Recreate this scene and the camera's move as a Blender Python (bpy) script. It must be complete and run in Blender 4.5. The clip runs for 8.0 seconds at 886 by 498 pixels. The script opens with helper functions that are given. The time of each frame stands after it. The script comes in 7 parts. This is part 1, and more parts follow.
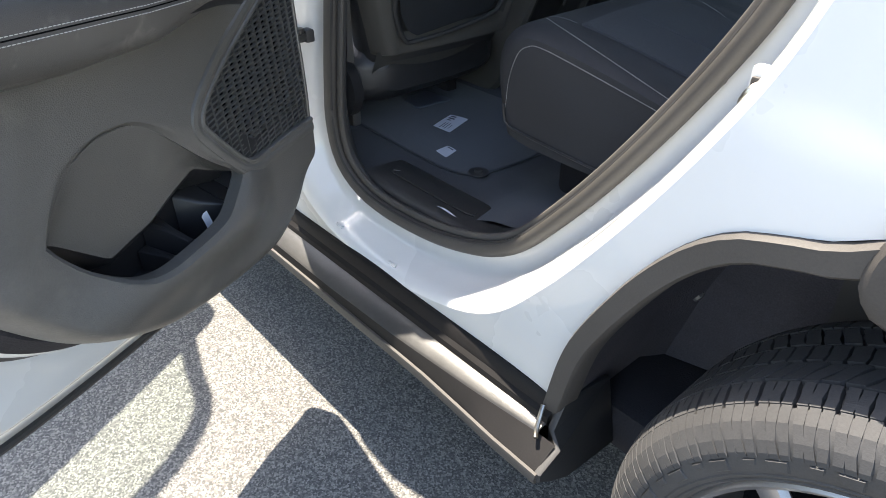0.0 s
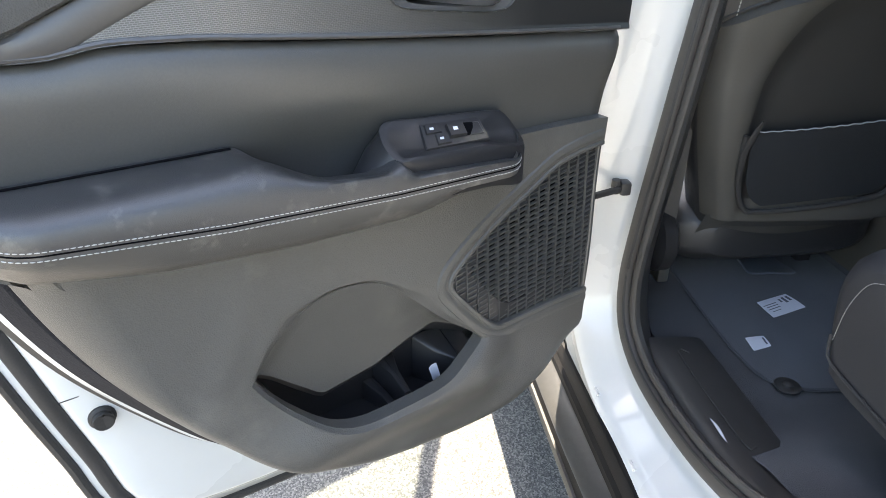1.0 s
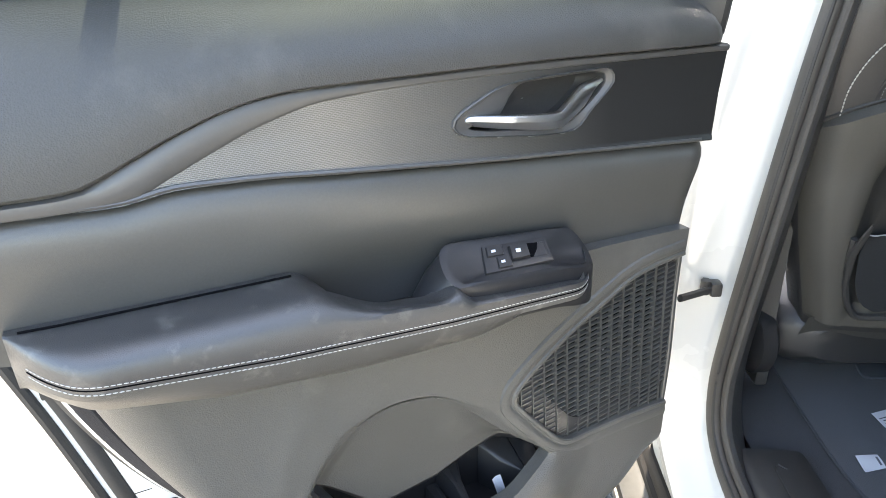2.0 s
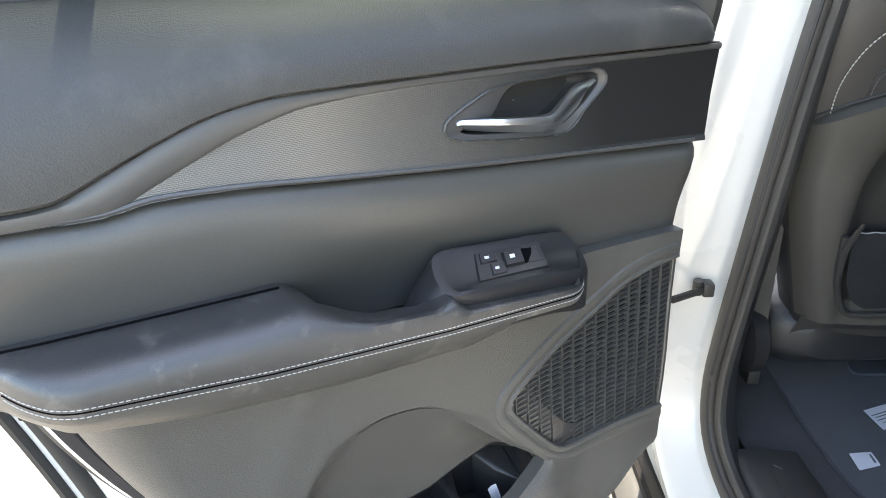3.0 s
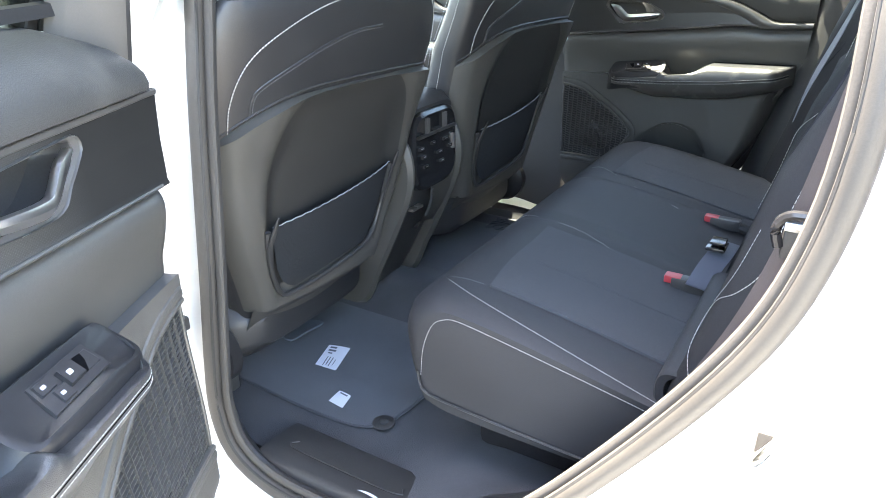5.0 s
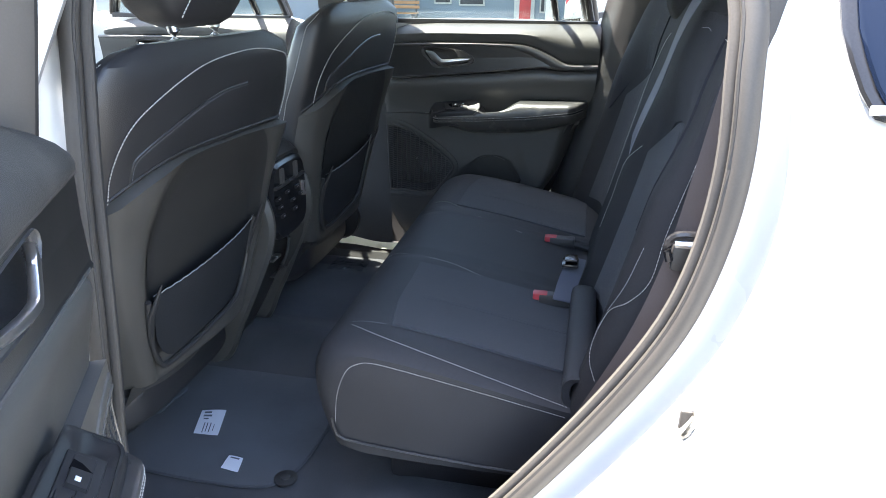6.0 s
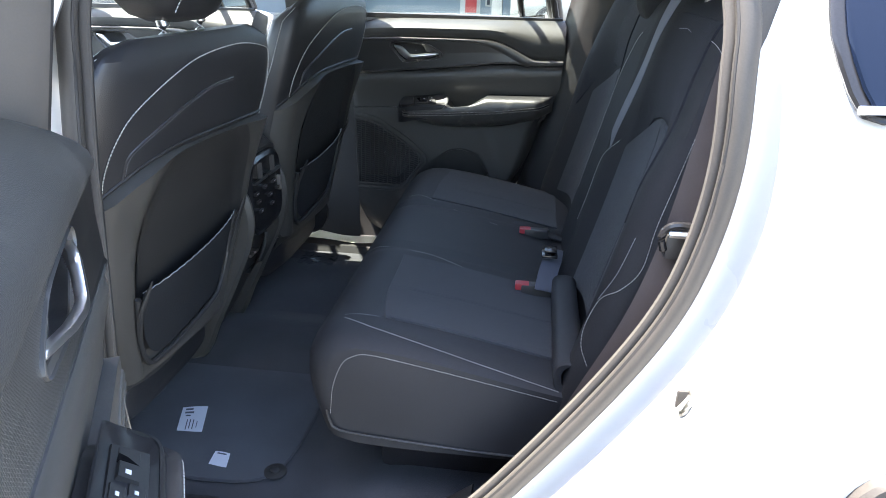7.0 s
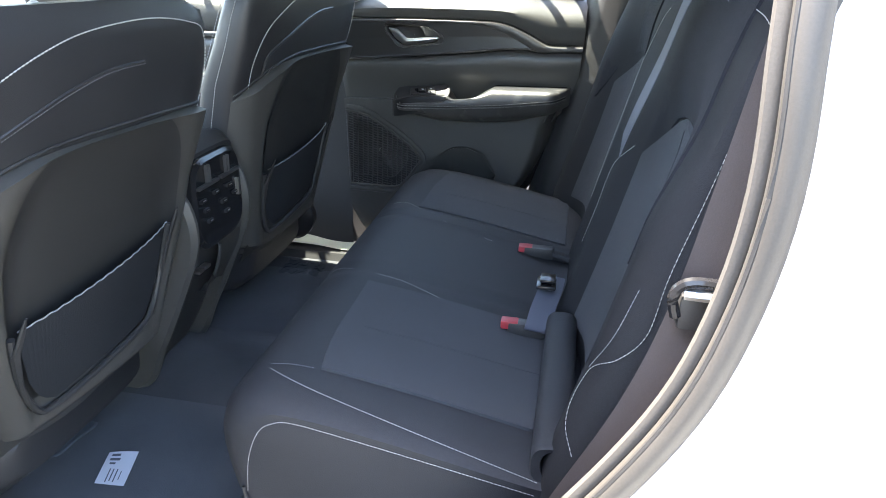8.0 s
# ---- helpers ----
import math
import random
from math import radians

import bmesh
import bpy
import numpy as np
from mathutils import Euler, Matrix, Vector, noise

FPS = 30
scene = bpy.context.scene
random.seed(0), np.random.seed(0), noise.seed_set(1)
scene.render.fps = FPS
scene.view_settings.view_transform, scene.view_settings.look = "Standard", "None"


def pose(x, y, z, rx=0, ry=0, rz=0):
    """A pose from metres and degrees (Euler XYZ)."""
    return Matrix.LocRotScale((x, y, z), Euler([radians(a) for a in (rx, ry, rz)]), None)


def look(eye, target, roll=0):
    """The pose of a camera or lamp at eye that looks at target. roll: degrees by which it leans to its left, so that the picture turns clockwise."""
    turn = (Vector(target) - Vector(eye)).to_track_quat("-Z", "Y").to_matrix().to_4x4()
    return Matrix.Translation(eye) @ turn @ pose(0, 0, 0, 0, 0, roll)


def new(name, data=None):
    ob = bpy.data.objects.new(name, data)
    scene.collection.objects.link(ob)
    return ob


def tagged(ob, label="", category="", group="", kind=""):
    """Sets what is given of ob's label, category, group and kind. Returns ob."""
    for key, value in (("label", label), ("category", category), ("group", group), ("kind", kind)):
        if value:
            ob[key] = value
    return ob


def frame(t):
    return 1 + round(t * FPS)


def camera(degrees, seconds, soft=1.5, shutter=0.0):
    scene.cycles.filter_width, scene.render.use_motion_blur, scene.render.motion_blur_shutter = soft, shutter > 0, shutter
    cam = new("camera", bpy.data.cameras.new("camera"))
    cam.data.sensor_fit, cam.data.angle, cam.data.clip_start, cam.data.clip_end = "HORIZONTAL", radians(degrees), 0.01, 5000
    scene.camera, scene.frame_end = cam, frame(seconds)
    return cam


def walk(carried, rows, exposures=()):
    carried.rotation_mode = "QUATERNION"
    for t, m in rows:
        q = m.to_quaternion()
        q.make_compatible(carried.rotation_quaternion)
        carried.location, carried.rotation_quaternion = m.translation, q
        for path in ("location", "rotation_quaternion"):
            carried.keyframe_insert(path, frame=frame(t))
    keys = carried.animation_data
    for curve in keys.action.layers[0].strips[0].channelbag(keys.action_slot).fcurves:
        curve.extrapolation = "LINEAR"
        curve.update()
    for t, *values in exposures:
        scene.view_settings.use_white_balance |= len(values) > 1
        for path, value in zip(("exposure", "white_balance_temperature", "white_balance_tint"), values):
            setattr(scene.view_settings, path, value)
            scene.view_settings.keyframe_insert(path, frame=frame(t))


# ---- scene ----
cam = camera(66.3, 8.0, soft=0.8)
PATH = [
    (0, (1.197, -1.563, 1.173), (-0.062, -0.467, 0.071), -0.3),
    (0.5, (1.131, -1.418, 1.232), (-0.446, -0.792, 0.172), 1.4),
    (1, (1.084, -1.354, 1.284), (-0.653, -1.113, 0.321), 0.6),
    (1.5, (1.053, -1.32, 1.336), (-0.738, -1.286, 0.447), -1.1),
    (2, (1.042, -1.299, 1.356), (-0.773, -1.364, 0.517), -1.8),
    (3.5, (0.973, -1.328, 1.353), (-0.841, -1.239, 0.515), -3.1),
    (4, (0.841, -1.374, 1.356), (-0.792, -0.639, 0.465), -2.2),
    (4.5, (0.85, -1.418, 1.348), (-0.434, -0.183, 0.44), -0.6),
    (5, (0.907, -1.503, 1.384), (-0.04, 0.054, 0.561), -0.5),
    (5.2, (0.898, -1.526, 1.391), (0.12, 0.133, 0.589), 0.2),
    (6.3, (0.7, -1.659, 1.442), (0.39, 0.174, 0.704), 0.6),
    (6.5, (0.684, -1.669, 1.444), (0.417, 0.168, 0.702), 1.1),
    (7, (0.673, -1.671, 1.441), (0.447, 0.166, 0.684), 1.5),
    (7.5, (0.696, -1.578, 1.418), (0.479, 0.252, 0.642), 0.7),
    (8, (0.755, -1.364, 1.396), (0.422, 0.445, 0.611), 1.4),
]
EXPOSURE = [(0.0, 2.3, 7300, 11), (0.5, 2.65, 7500, 11), (1.0, 2.95, 7800, 11), (1.5, 3.3, 8000, 10), (2.0, 3.42, 8000, 10), (3.5, 3.08, 7900, 10), (4.0, 3.72, 8000, 10), (4.5, 4.5, 8000, 10), (5.0, 4.3, 7500, 11), (6.5, 3.15, 6950, 13), (7.0, 3.25, 6950, 13), (7.5, 3.5, 7000, 13), (8.0, 3.82, 7050, 12)]
walk(cam, [(t, look(eye, target, roll)) for t, eye, target, roll in PATH], EXPOSURE)
# Lens and path of the hand-held camera beside the open left rear door of a white SUV.

# ---- world and sun ----
SUN = Vector((0.455, -0.085, -1.0)).normalized()
sun = new("sun", bpy.data.lights.new("sun", "SUN"))
sun.data.energy, sun.data.angle, sun.data.color = 3.8, radians(0.55), (1.0, 0.97, 0.91)
sun.matrix_world = Matrix.Translation((0, 0, 12)) @ SUN.to_track_quat("-Z", "Y").to_matrix().to_4x4()
world = bpy.data.worlds.new("sky")
scene.world = world
world.use_nodes = True
wn = world.node_tree.nodes
sky = wn.new("ShaderNodeTexSky")
sky.sky_type, sky.sun_disc = "NISHITA", False
sky.sun_elevation = math.asin(-SUN.z)
sky.sun_rotation = math.atan2(-SUN.x, -SUN.y)
sky.air_density, sky.dust_density = 1.0, 1.2
world.node_tree.links.new(sky.outputs[0], wn["Background"].inputs[0])
wn["Background"].inputs[1].default_value = 0.15


# ---- materials ----
def material(name, colour, rough=0.5, metal=0.0, vary=0.15, grain=400.0, bump=0.0, bump_scale=600.0, stain=6.0, coat=0.0, cells=False, sheen=0.0, spec=0.5):
    """A surface with fine grain, broad stains and relief, in object metres."""
    m = bpy.data.materials.new(name)
    m.use_nodes = True
    nt = m.node_tree
    b = nt.nodes["Principled BSDF"]
    b.inputs["Metallic"].default_value = metal
    b.inputs["Specular IOR Level"].default_value = spec
    b.inputs["Coat Weight"].default_value = coat
    b.inputs["Coat Roughness"].default_value = 0.04
    b.inputs["Sheen Weight"].default_value = sheen
    tc = nt.nodes.new("ShaderNodeTexCoord")
    fine = nt.nodes.new("ShaderNodeTexNoise")
    fine.inputs["Scale"].default_value, fine.inputs["Detail"].default_value = grain, 3
    broad = nt.nodes.new("ShaderNodeTexNoise")
    broad.inputs["Scale"].default_value, broad.inputs["Detail"].default_value = stain, 5
    for n in (fine, broad):
        nt.links.new(tc.outputs["Object"], n.inputs["Vector"])
    mix = nt.nodes.new("ShaderNodeMix")
    mix.data_type, mix.blend_type = "FLOAT", "MIX"
    mix.inputs[0].default_value = 0.55
    nt.links.new(fine.outputs["Fac"], mix.inputs[2])
    nt.links.new(broad.outputs["Fac"], mix.inputs[3])
    ramp = nt.nodes.new("ShaderNodeValToRGB")
    ramp.color_ramp.elements[0].position, ramp.color_ramp.elements[1].position = 0.3, 0.7
    ramp.color_ramp.elements[0].color = (*[c * (1 - vary) for c in colour], 1)
    ramp.color_ramp.elements[1].color = (*[min(1, c * (1 + vary)) for c in colour], 1)
    nt.links.new(mix.outputs[0], ramp.inputs[0])
    nt.links.new(ramp.outputs[0], b.inputs["Base Color"])
    rr = nt.nodes.new("ShaderNodeMapRange")
    rr.inputs["To Min"].default_value, rr.inputs["To Max"].default_value = max(0.02, rough - 0.08), min(1, rough + 0.08)
    nt.links.new(broad.outputs["Fac"], rr.inputs["Value"])
    nt.links.new(rr.outputs[0], b.inputs["Roughness"])
    if bump:
        bp = nt.nodes.new("ShaderNodeBump")
        bp.inputs["Strength"].default_value, bp.inputs["Distance"].default_value = bump, 0.001
        if cells:
            rel = nt.nodes.new("ShaderNodeTexVoronoi")
            rel.inputs["Scale"].default_value = bump_scale
            out = rel.outputs["Distance"]
        else:
            rel = nt.nodes.new("ShaderNodeTexNoise")
            rel.inputs["Scale"].default_value, rel.inputs["Detail"].default_value = bump_scale, 2
            out = rel.outputs["Fac"]
        nt.links.new(tc.outputs["Object"], rel.inputs["Vector"])
        nt.links.new(out, bp.inputs["Height"])
        nt.links.new(bp.outputs[0], b.inputs["Normal"])
    return m


def glass(name, tint):
    """A thin tinted pane: light passes straight, the surface mirrors more at grazing angles."""
    m = bpy.data.materials.new(name)
    m.use_nodes = True
    nt = m.node_tree
    nt.nodes.remove(nt.nodes["Principled BSDF"])
    tr, gl, mx, lw = (nt.nodes.new("ShaderNode" + k) for k in ("BsdfTransparent", "BsdfGlossy", "MixShader", "LayerWeight"))
    pw, ma = nt.nodes.new("ShaderNodeMath"), nt.nodes.new("ShaderNodeMath")
    pw.operation, ma.operation = "POWER", "MULTIPLY_ADD"
    pw.inputs[1].default_value = 4.0
    ma.inputs[1].default_value, ma.inputs[2].default_value = 0.7, 0.02
    lw.inputs[0].default_value = 0.5
    tr.inputs[0].default_value = (*tint, 1)
    gl.inputs["Roughness"].default_value = 0.01
    nt.links.new(lw.outputs["Facing"], pw.inputs[0])
    nt.links.new(pw.outputs[0], ma.inputs[0])
    nt.links.new(ma.outputs[0], mx.inputs[0])
    nt.links.new(tr.outputs[0], mx.inputs[1])
    nt.links.new(gl.outputs[0], mx.inputs[2])
    nt.links.new(mx.outputs[0], nt.nodes["Material Output"].inputs[0])
    return m


def woven(name, colour, scale, rough=0.8, strength=0.5, sheen=0.12):
    """Cloth with a fine diagonal weave."""
    m = material(name, colour, rough, vary=0.18, grain=900, sheen=sheen, spec=0.25)
    nt = m.node_tree
    b = nt.nodes["Principled BSDF"]
    tc = nt.nodes.new("ShaderNodeTexCoord")
    mp = nt.nodes.new("ShaderNodeMapping")
    mp.inputs["Rotation"].default_value = (0.6, 0.5, 0.78)
    nt.links.new(tc.outputs["Object"], mp.inputs[0])
    waves = []
    for d in ("X", "Y"):
        w = nt.nodes.new("ShaderNodeTexWave")
        w.bands_direction = d
        w.inputs["Scale"].default_value, w.inputs["Distortion"].default_value = scale, 0.6
        nt.links.new(mp.outputs[0], w.inputs["Vector"])
        waves.append(w)
    mu = nt.nodes.new("ShaderNodeMath")
    mu.operation = "MULTIPLY"
    nt.links.new(waves[0].outputs["Fac"], mu.inputs[0])
    nt.links.new(waves[1].outputs["Fac"], mu.inputs[1])
    bp = nt.nodes.new("ShaderNodeBump")
    bp.inputs["Strength"].default_value, bp.inputs["Distance"].default_value = strength, 0.0008
    nt.links.new(mu.outputs[0], bp.inputs["Height"])
    nt.links.new(bp.outputs[0], b.inputs["Normal"])
    return m


def perforated(name, colour):
    """Metal-look inlay with rows of tiny slots; slots and painted sheen fade out towards the hinge."""
    m = material(name, colour, 0.30, metal=0.55, vary=0.08, grain=300)
    nt = m.node_tree
    b = nt.nodes["Principled BSDF"]
    tc = nt.nodes.new("ShaderNodeTexCoord")
    mp = nt.nodes.new("ShaderNodeMapping")
    mp.inputs["Rotation"].default_value = (0, 0, radians(62))
    nt.links.new(tc.outputs["Object"], mp.inputs[0])
    sx = nt.nodes.new("ShaderNodeSeparateXYZ")
    nt.links.new(mp.outputs[0], sx.inputs[0])
    cx = nt.nodes.new("ShaderNodeCombineXYZ")
    nt.links.new(sx.outputs["X"], cx.inputs["X"])
    nt.links.new(sx.outputs["Z"], cx.inputs["Y"])
    br = nt.nodes.new("ShaderNodeTexBrick")
    br.inputs["Scale"].default_value = 160.0
    br.inputs["Brick Width"].default_value, br.inputs["Row Height"].default_value = 0.62, 0.27
    br.inputs["Mortar Size"].default_value, br.inputs["Mortar Smooth"].default_value = 0.085, 0.6
    nt.links.new(cx.outputs[0], br.inputs["Vector"])
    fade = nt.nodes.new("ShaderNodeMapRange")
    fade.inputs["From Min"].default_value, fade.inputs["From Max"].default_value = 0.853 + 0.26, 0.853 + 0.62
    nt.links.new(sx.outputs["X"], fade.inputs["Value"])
    inv = nt.nodes.new("ShaderNodeMath")
    inv.operation = "SUBTRACT"
    inv.inputs[0].default_value = 1.0
    nt.links.new(br.outputs["Fac"], inv.inputs[1])
    slot = nt.nodes.new("ShaderNodeMath")
    slot.operation = "MULTIPLY"
    nt.links.new(inv.outputs[0], slot.inputs[0])
    nt.links.new(fade.outputs[0], slot.inputs[1])
    bp = nt.nodes.new("ShaderNodeBump")
    bp.invert = True
    bp.inputs["Strength"].default_value, bp.inputs["Distance"].default_value = 0.35, 0.0010
    nt.links.new(slot.outputs[0], bp.inputs["Height"])
    nt.links.new(bp.outputs[0], b.inputs["Normal"])
    old = b.inputs["Base Color"].links[0].from_socket
    # Base colour darkens towards the hinge in place of the falling sheen.
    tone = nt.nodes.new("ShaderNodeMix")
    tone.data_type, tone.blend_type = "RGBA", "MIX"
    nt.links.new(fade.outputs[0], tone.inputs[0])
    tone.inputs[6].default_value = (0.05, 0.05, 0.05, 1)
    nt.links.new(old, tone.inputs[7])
    mx = nt.nodes.new("ShaderNodeMix")
    mx.data_type, mx.blend_type = "RGBA", "MIX"
    nt.links.new(slot.outputs[0], mx.inputs[0])
    nt.links.new(tone.outputs[2], mx.inputs[6])
    mx.inputs[7].default_value = (0.110, 0.107, 0.101, 1)
    nt.links.new(mx.outputs[2], b.inputs["Base Color"])
    return m


def dusty(m, amount=0.3, scale=9.0, lo=0.56, hi=0.72, tone=(0.33, 0.31, 0.28), stretch=(1, 1, 1)):
    """Pale smudges of dust over a finished material."""
    nt = m.node_tree
    b = nt.nodes["Principled BSDF"]
    tc = nt.nodes.new("ShaderNodeTexCoord")
    mp = nt.nodes.new("ShaderNodeMapping")
    mp.inputs["Scale"].default_value = stretch
    nz = nt.nodes.new("ShaderNodeTexNoise")
    nz.inputs["Scale"].default_value, nz.inputs["Detail"].default_value, nz.inputs["Roughness"].default_value = scale, 6, 0.62
    mr = nt.nodes.new("ShaderNodeMapRange")
    mr.inputs["From Min"].default_value, mr.inputs["From Max"].default_value, mr.inputs["To Max"].default_value = lo, hi, amount
    mx = nt.nodes.new("ShaderNodeMix")
    mx.data_type, mx.blend_type = "RGBA", "MIX"
    nt.links.new(tc.outputs["Object"], mp.inputs[0])
    nt.links.new(mp.outputs[0], nz.inputs["Vector"])
    nt.links.new(nz.outputs["Fac"], mr.inputs["Value"])
    nt.links.new(mr.outputs[0], mx.inputs[0])
    nt.links.new(b.inputs["Base Color"].links[0].from_socket, mx.inputs[6])
    mx.inputs[7].default_value = (*tone, 1)
    nt.links.new(mx.outputs[2], b.inputs["Base Color"])
    return m


def asphalt():
    m = material("asphalt", (0.112, 0.109, 0.103), 0.88, vary=0.3, grain=60, stain=1.3, bump=1.0, bump_scale=190, cells=True)
    nt = m.node_tree
    b = nt.nodes["Principled BSDF"]
    tc = nt.nodes.new("ShaderNodeTexCoord")
    vo = nt.nodes.new("ShaderNodeTexVoronoi")
    vo.inputs["Scale"].default_value = 270
    nt.links.new(tc.outputs["Object"], vo.inputs["Vector"])
    rp = nt.nodes.new("ShaderNodeValToRGB")
    e = rp.color_ramp.elements
    e[0].position, e[0].color = 0.15, (0.045, 0.044, 0.043, 1)
    e[1].position, e[1].color = 0.95, (0.34, 0.32, 0.285, 1)
    mid = rp.color_ramp.elements.new(0.6)
    mid.color = (0.165, 0.158, 0.146, 1)
    sp = nt.nodes.new("ShaderNodeSeparateColor")
    nt.links.new(vo.outputs["Color"], sp.inputs[0])
    nt.links.new(sp.outputs[0], rp.inputs[0])
    mx = nt.nodes.new("ShaderNodeMix")
    mx.data_type, mx.blend_type = "RGBA", "MIX"
    mx.inputs[0].default_value = 0.6
    old = b.inputs["Base Color"].links[0].from_socket
    nt.links.new(old, mx.inputs[6])
    nt.links.new(rp.outputs[0], mx.inputs[7])
    nt.links.new(mx.outputs[2], b.inputs["Base Color"])
    return m


PAINT = material("white_paint", (0.66, 0.67, 0.665), 0.28, vary=0.012, grain=40, coat=1.0, stain=3)
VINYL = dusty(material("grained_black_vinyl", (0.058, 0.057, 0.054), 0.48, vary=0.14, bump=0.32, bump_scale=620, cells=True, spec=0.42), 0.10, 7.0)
# Paler copy of the black vinyl for lower panels that catch more light.
LOWVINYL_LIT = dusty(material("grained_grey_black_door_plastic", (0.080, 0.078, 0.073), 0.46, vary=0.14, bump=0.32, bump_scale=620, cells=True, spec=0.5), 0.14, 7.0)
# Worn armrest leatherette, made paler for light coming up off the ground.
ARMSIDE = dusty(dusty(material("worn_grey_black_leatherette", (0.072, 0.070, 0.066), 0.40, vary=0.14, bump=0.2, bump_scale=1000, cells=True, spec=0.6), 0.30, 24.0, 0.57, 0.70), 0.5, 13.0, 0.60, 0.68, (0.04, 0.038, 0.037), (1, 1, 2.5))
LEATHER = material("black_leatherette", (0.030, 0.030, 0.032), 0.40, vary=0.16, bump=0.3, bump_scale=900, cells=True, spec=0.75)
BENCHSKIN = material("matte_black_seat_cover", (0.037, 0.038, 0.042), 0.60, vary=0.16, bump=0.3, bump_scale=900, cells=True, spec=0.35)
# Darker, more matte than the bench cushion's cover.
BACKSKIN = material("black_suede_seat_cover", (0.028, 0.029, 0.032), 0.75, vary=0.16, bump=0.3, bump_scale=900, cells=True, spec=0.2)
DOORSKIN = material("grey_black_leatherette", (0.072, 0.071, 0.067), 0.36, vary=0.12, bump=0.10, bump_scale=1300, cells=True, spec=0.65)
ARMREST = dusty(dusty(material("worn_black_leatherette", (0.036, 0.036, 0.037), 0.37, vary=0.14, bump=0.25, bump_scale=1000, cells=True, spec=0.9), 0.22, 26.0, 0.57, 0.70), 0.6, 13.0, 0.60, 0.68, (0.035, 0.034, 0.034), (1, 1, 2.5))
PLASTIC = material("black_plastic", (0.044, 0.043, 0.043), 0.42, vary=0.2, bump=0.12, bump_scale=1500)
POD = material("satin_black_plastic", (0.022, 0.022, 0.024), 0.38, vary=0.15, bump=0.1, bump_scale=1500, spec=0.4)
GLOSS = material("gloss_black_plastic", (0.018, 0.018, 0.020), 0.2, vary=0.2)
FLARE = material("dark_grey_moulded_plastic", (0.060, 0.054, 0.049), 0.6, vary=0.18, bump=0.3, bump_scale=1200, stain=9)
RUBBER = material("black_rubber", (0.032, 0.031, 0.031), 0.6, vary=0.25, bump=0.15, bump_scale=700)
SEAL = material("grey_brown_rubber_seal", (0.060, 0.055, 0.050), 0.55, vary=0.12, bump=0.15, bump_scale=800)
FLOCK = material("textured_seal_lip", (0.070, 0.064, 0.058), 0.8, vary=0.15, bump=0.22, bump_scale=420)
CLOTH = woven("dark_blue_grey_cloth", (0.054, 0.057, 0.064), 420)
NET = woven("black_mesh_net", (0.028, 0.031, 0.036), 260, 0.75, 1.0, 0.0)
WEB = woven("seat_belt_webbing", (0.080, 0.066, 0.063), 500, 0.65, 0.2)
HEEL = material("smooth_blue_grey_rubber", (0.12, 0.135, 0.16), 0.4, vary=0.15)
CARPET = material("black_carpet", (0.068, 0.070, 0.077), 0.95, vary=0.4, bump=1.0, bump_scale=650, sheen=0.2, spec=0.1)
MAT_PILE = material("black_mat_pile", (0.080, 0.085, 0.096), 0.95, vary=0.35, bump=1.0, bump_scale=800, sheen=0.3, spec=0.1)
HEAD = material("light_grey_headliner", (0.42, 0.41, 0.38), 0.95, vary=0.06, bump=0.4, bump_scale=900)
CHROME = material("satin_chrome", (0.72, 0.73, 0.74), 0.3, metal=1.0, vary=0.03)
STEEL = material("zinc_plated_steel", (0.5, 0.48, 0.43), 0.35, metal=1.0, vary=0.15)
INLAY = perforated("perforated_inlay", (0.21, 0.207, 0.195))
SMOOTH = material("smooth_dark_grey_trim", (0.095, 0.093, 0.091), 0.36, metal=0.25, vary=0.06)
THREAD = material("white_thread", (0.48, 0.48, 0.46), 0.7, vary=0.1)
GREYTHREAD = material("grey_thread", (0.30, 0.31, 0.33), 0.7, vary=0.1)
PAPER = material("white_paper_label", (0.74, 0.76, 0.82), 0.6, vary=0.03)
INK = material("grey_print", (0.13, 0.14, 0.17), 0.7, vary=0.1)
RED = material("red_button_plastic", (0.45, 0.045, 0.055), 0.4, vary=0.08)
ARCHFELT = material("dark_arch_felt", (0.085, 0.081, 0.092), 0.95, vary=0.35, bump=1.0, bump_scale=300, spec=0.1)
SPEAKER = material("black_speaker_cloth", (0.004, 0.004, 0.005), 0.95, vary=0.3, spec=0.05)
GRILLE_GREY = material("satin_grille_plastic", (0.066, 0.065, 0.062), 0.35, vary=0.12, spec=0.8)
TYRE = material("tyre_rubber", (0.042, 0.041, 0.041), 0.72, vary=0.25, bump=0.25, bump_scale=500, stain=14)
LINER = material("black_felt", (0.030, 0.029, 0.032), 0.95, vary=0.4, bump=1.0, bump_scale=300, spec=0.1)
ASPHALT = asphalt()
CLEAR = glass("clear_glass", (0.86, 0.9, 0.88))
DARKGLASS = glass("privacy_glass", (0.10, 0.11, 0.11))
SIDEGLASS = glass("side_glass", (0.20, 0.22, 0.21))


# ---- mesh helpers ----
def thing(name, at, label, category, group="", kind=""):
    ob = new(name)
    ob.location = at
    ob.empty_display_size = 0.05
    return tagged(ob, label, category, group, kind)


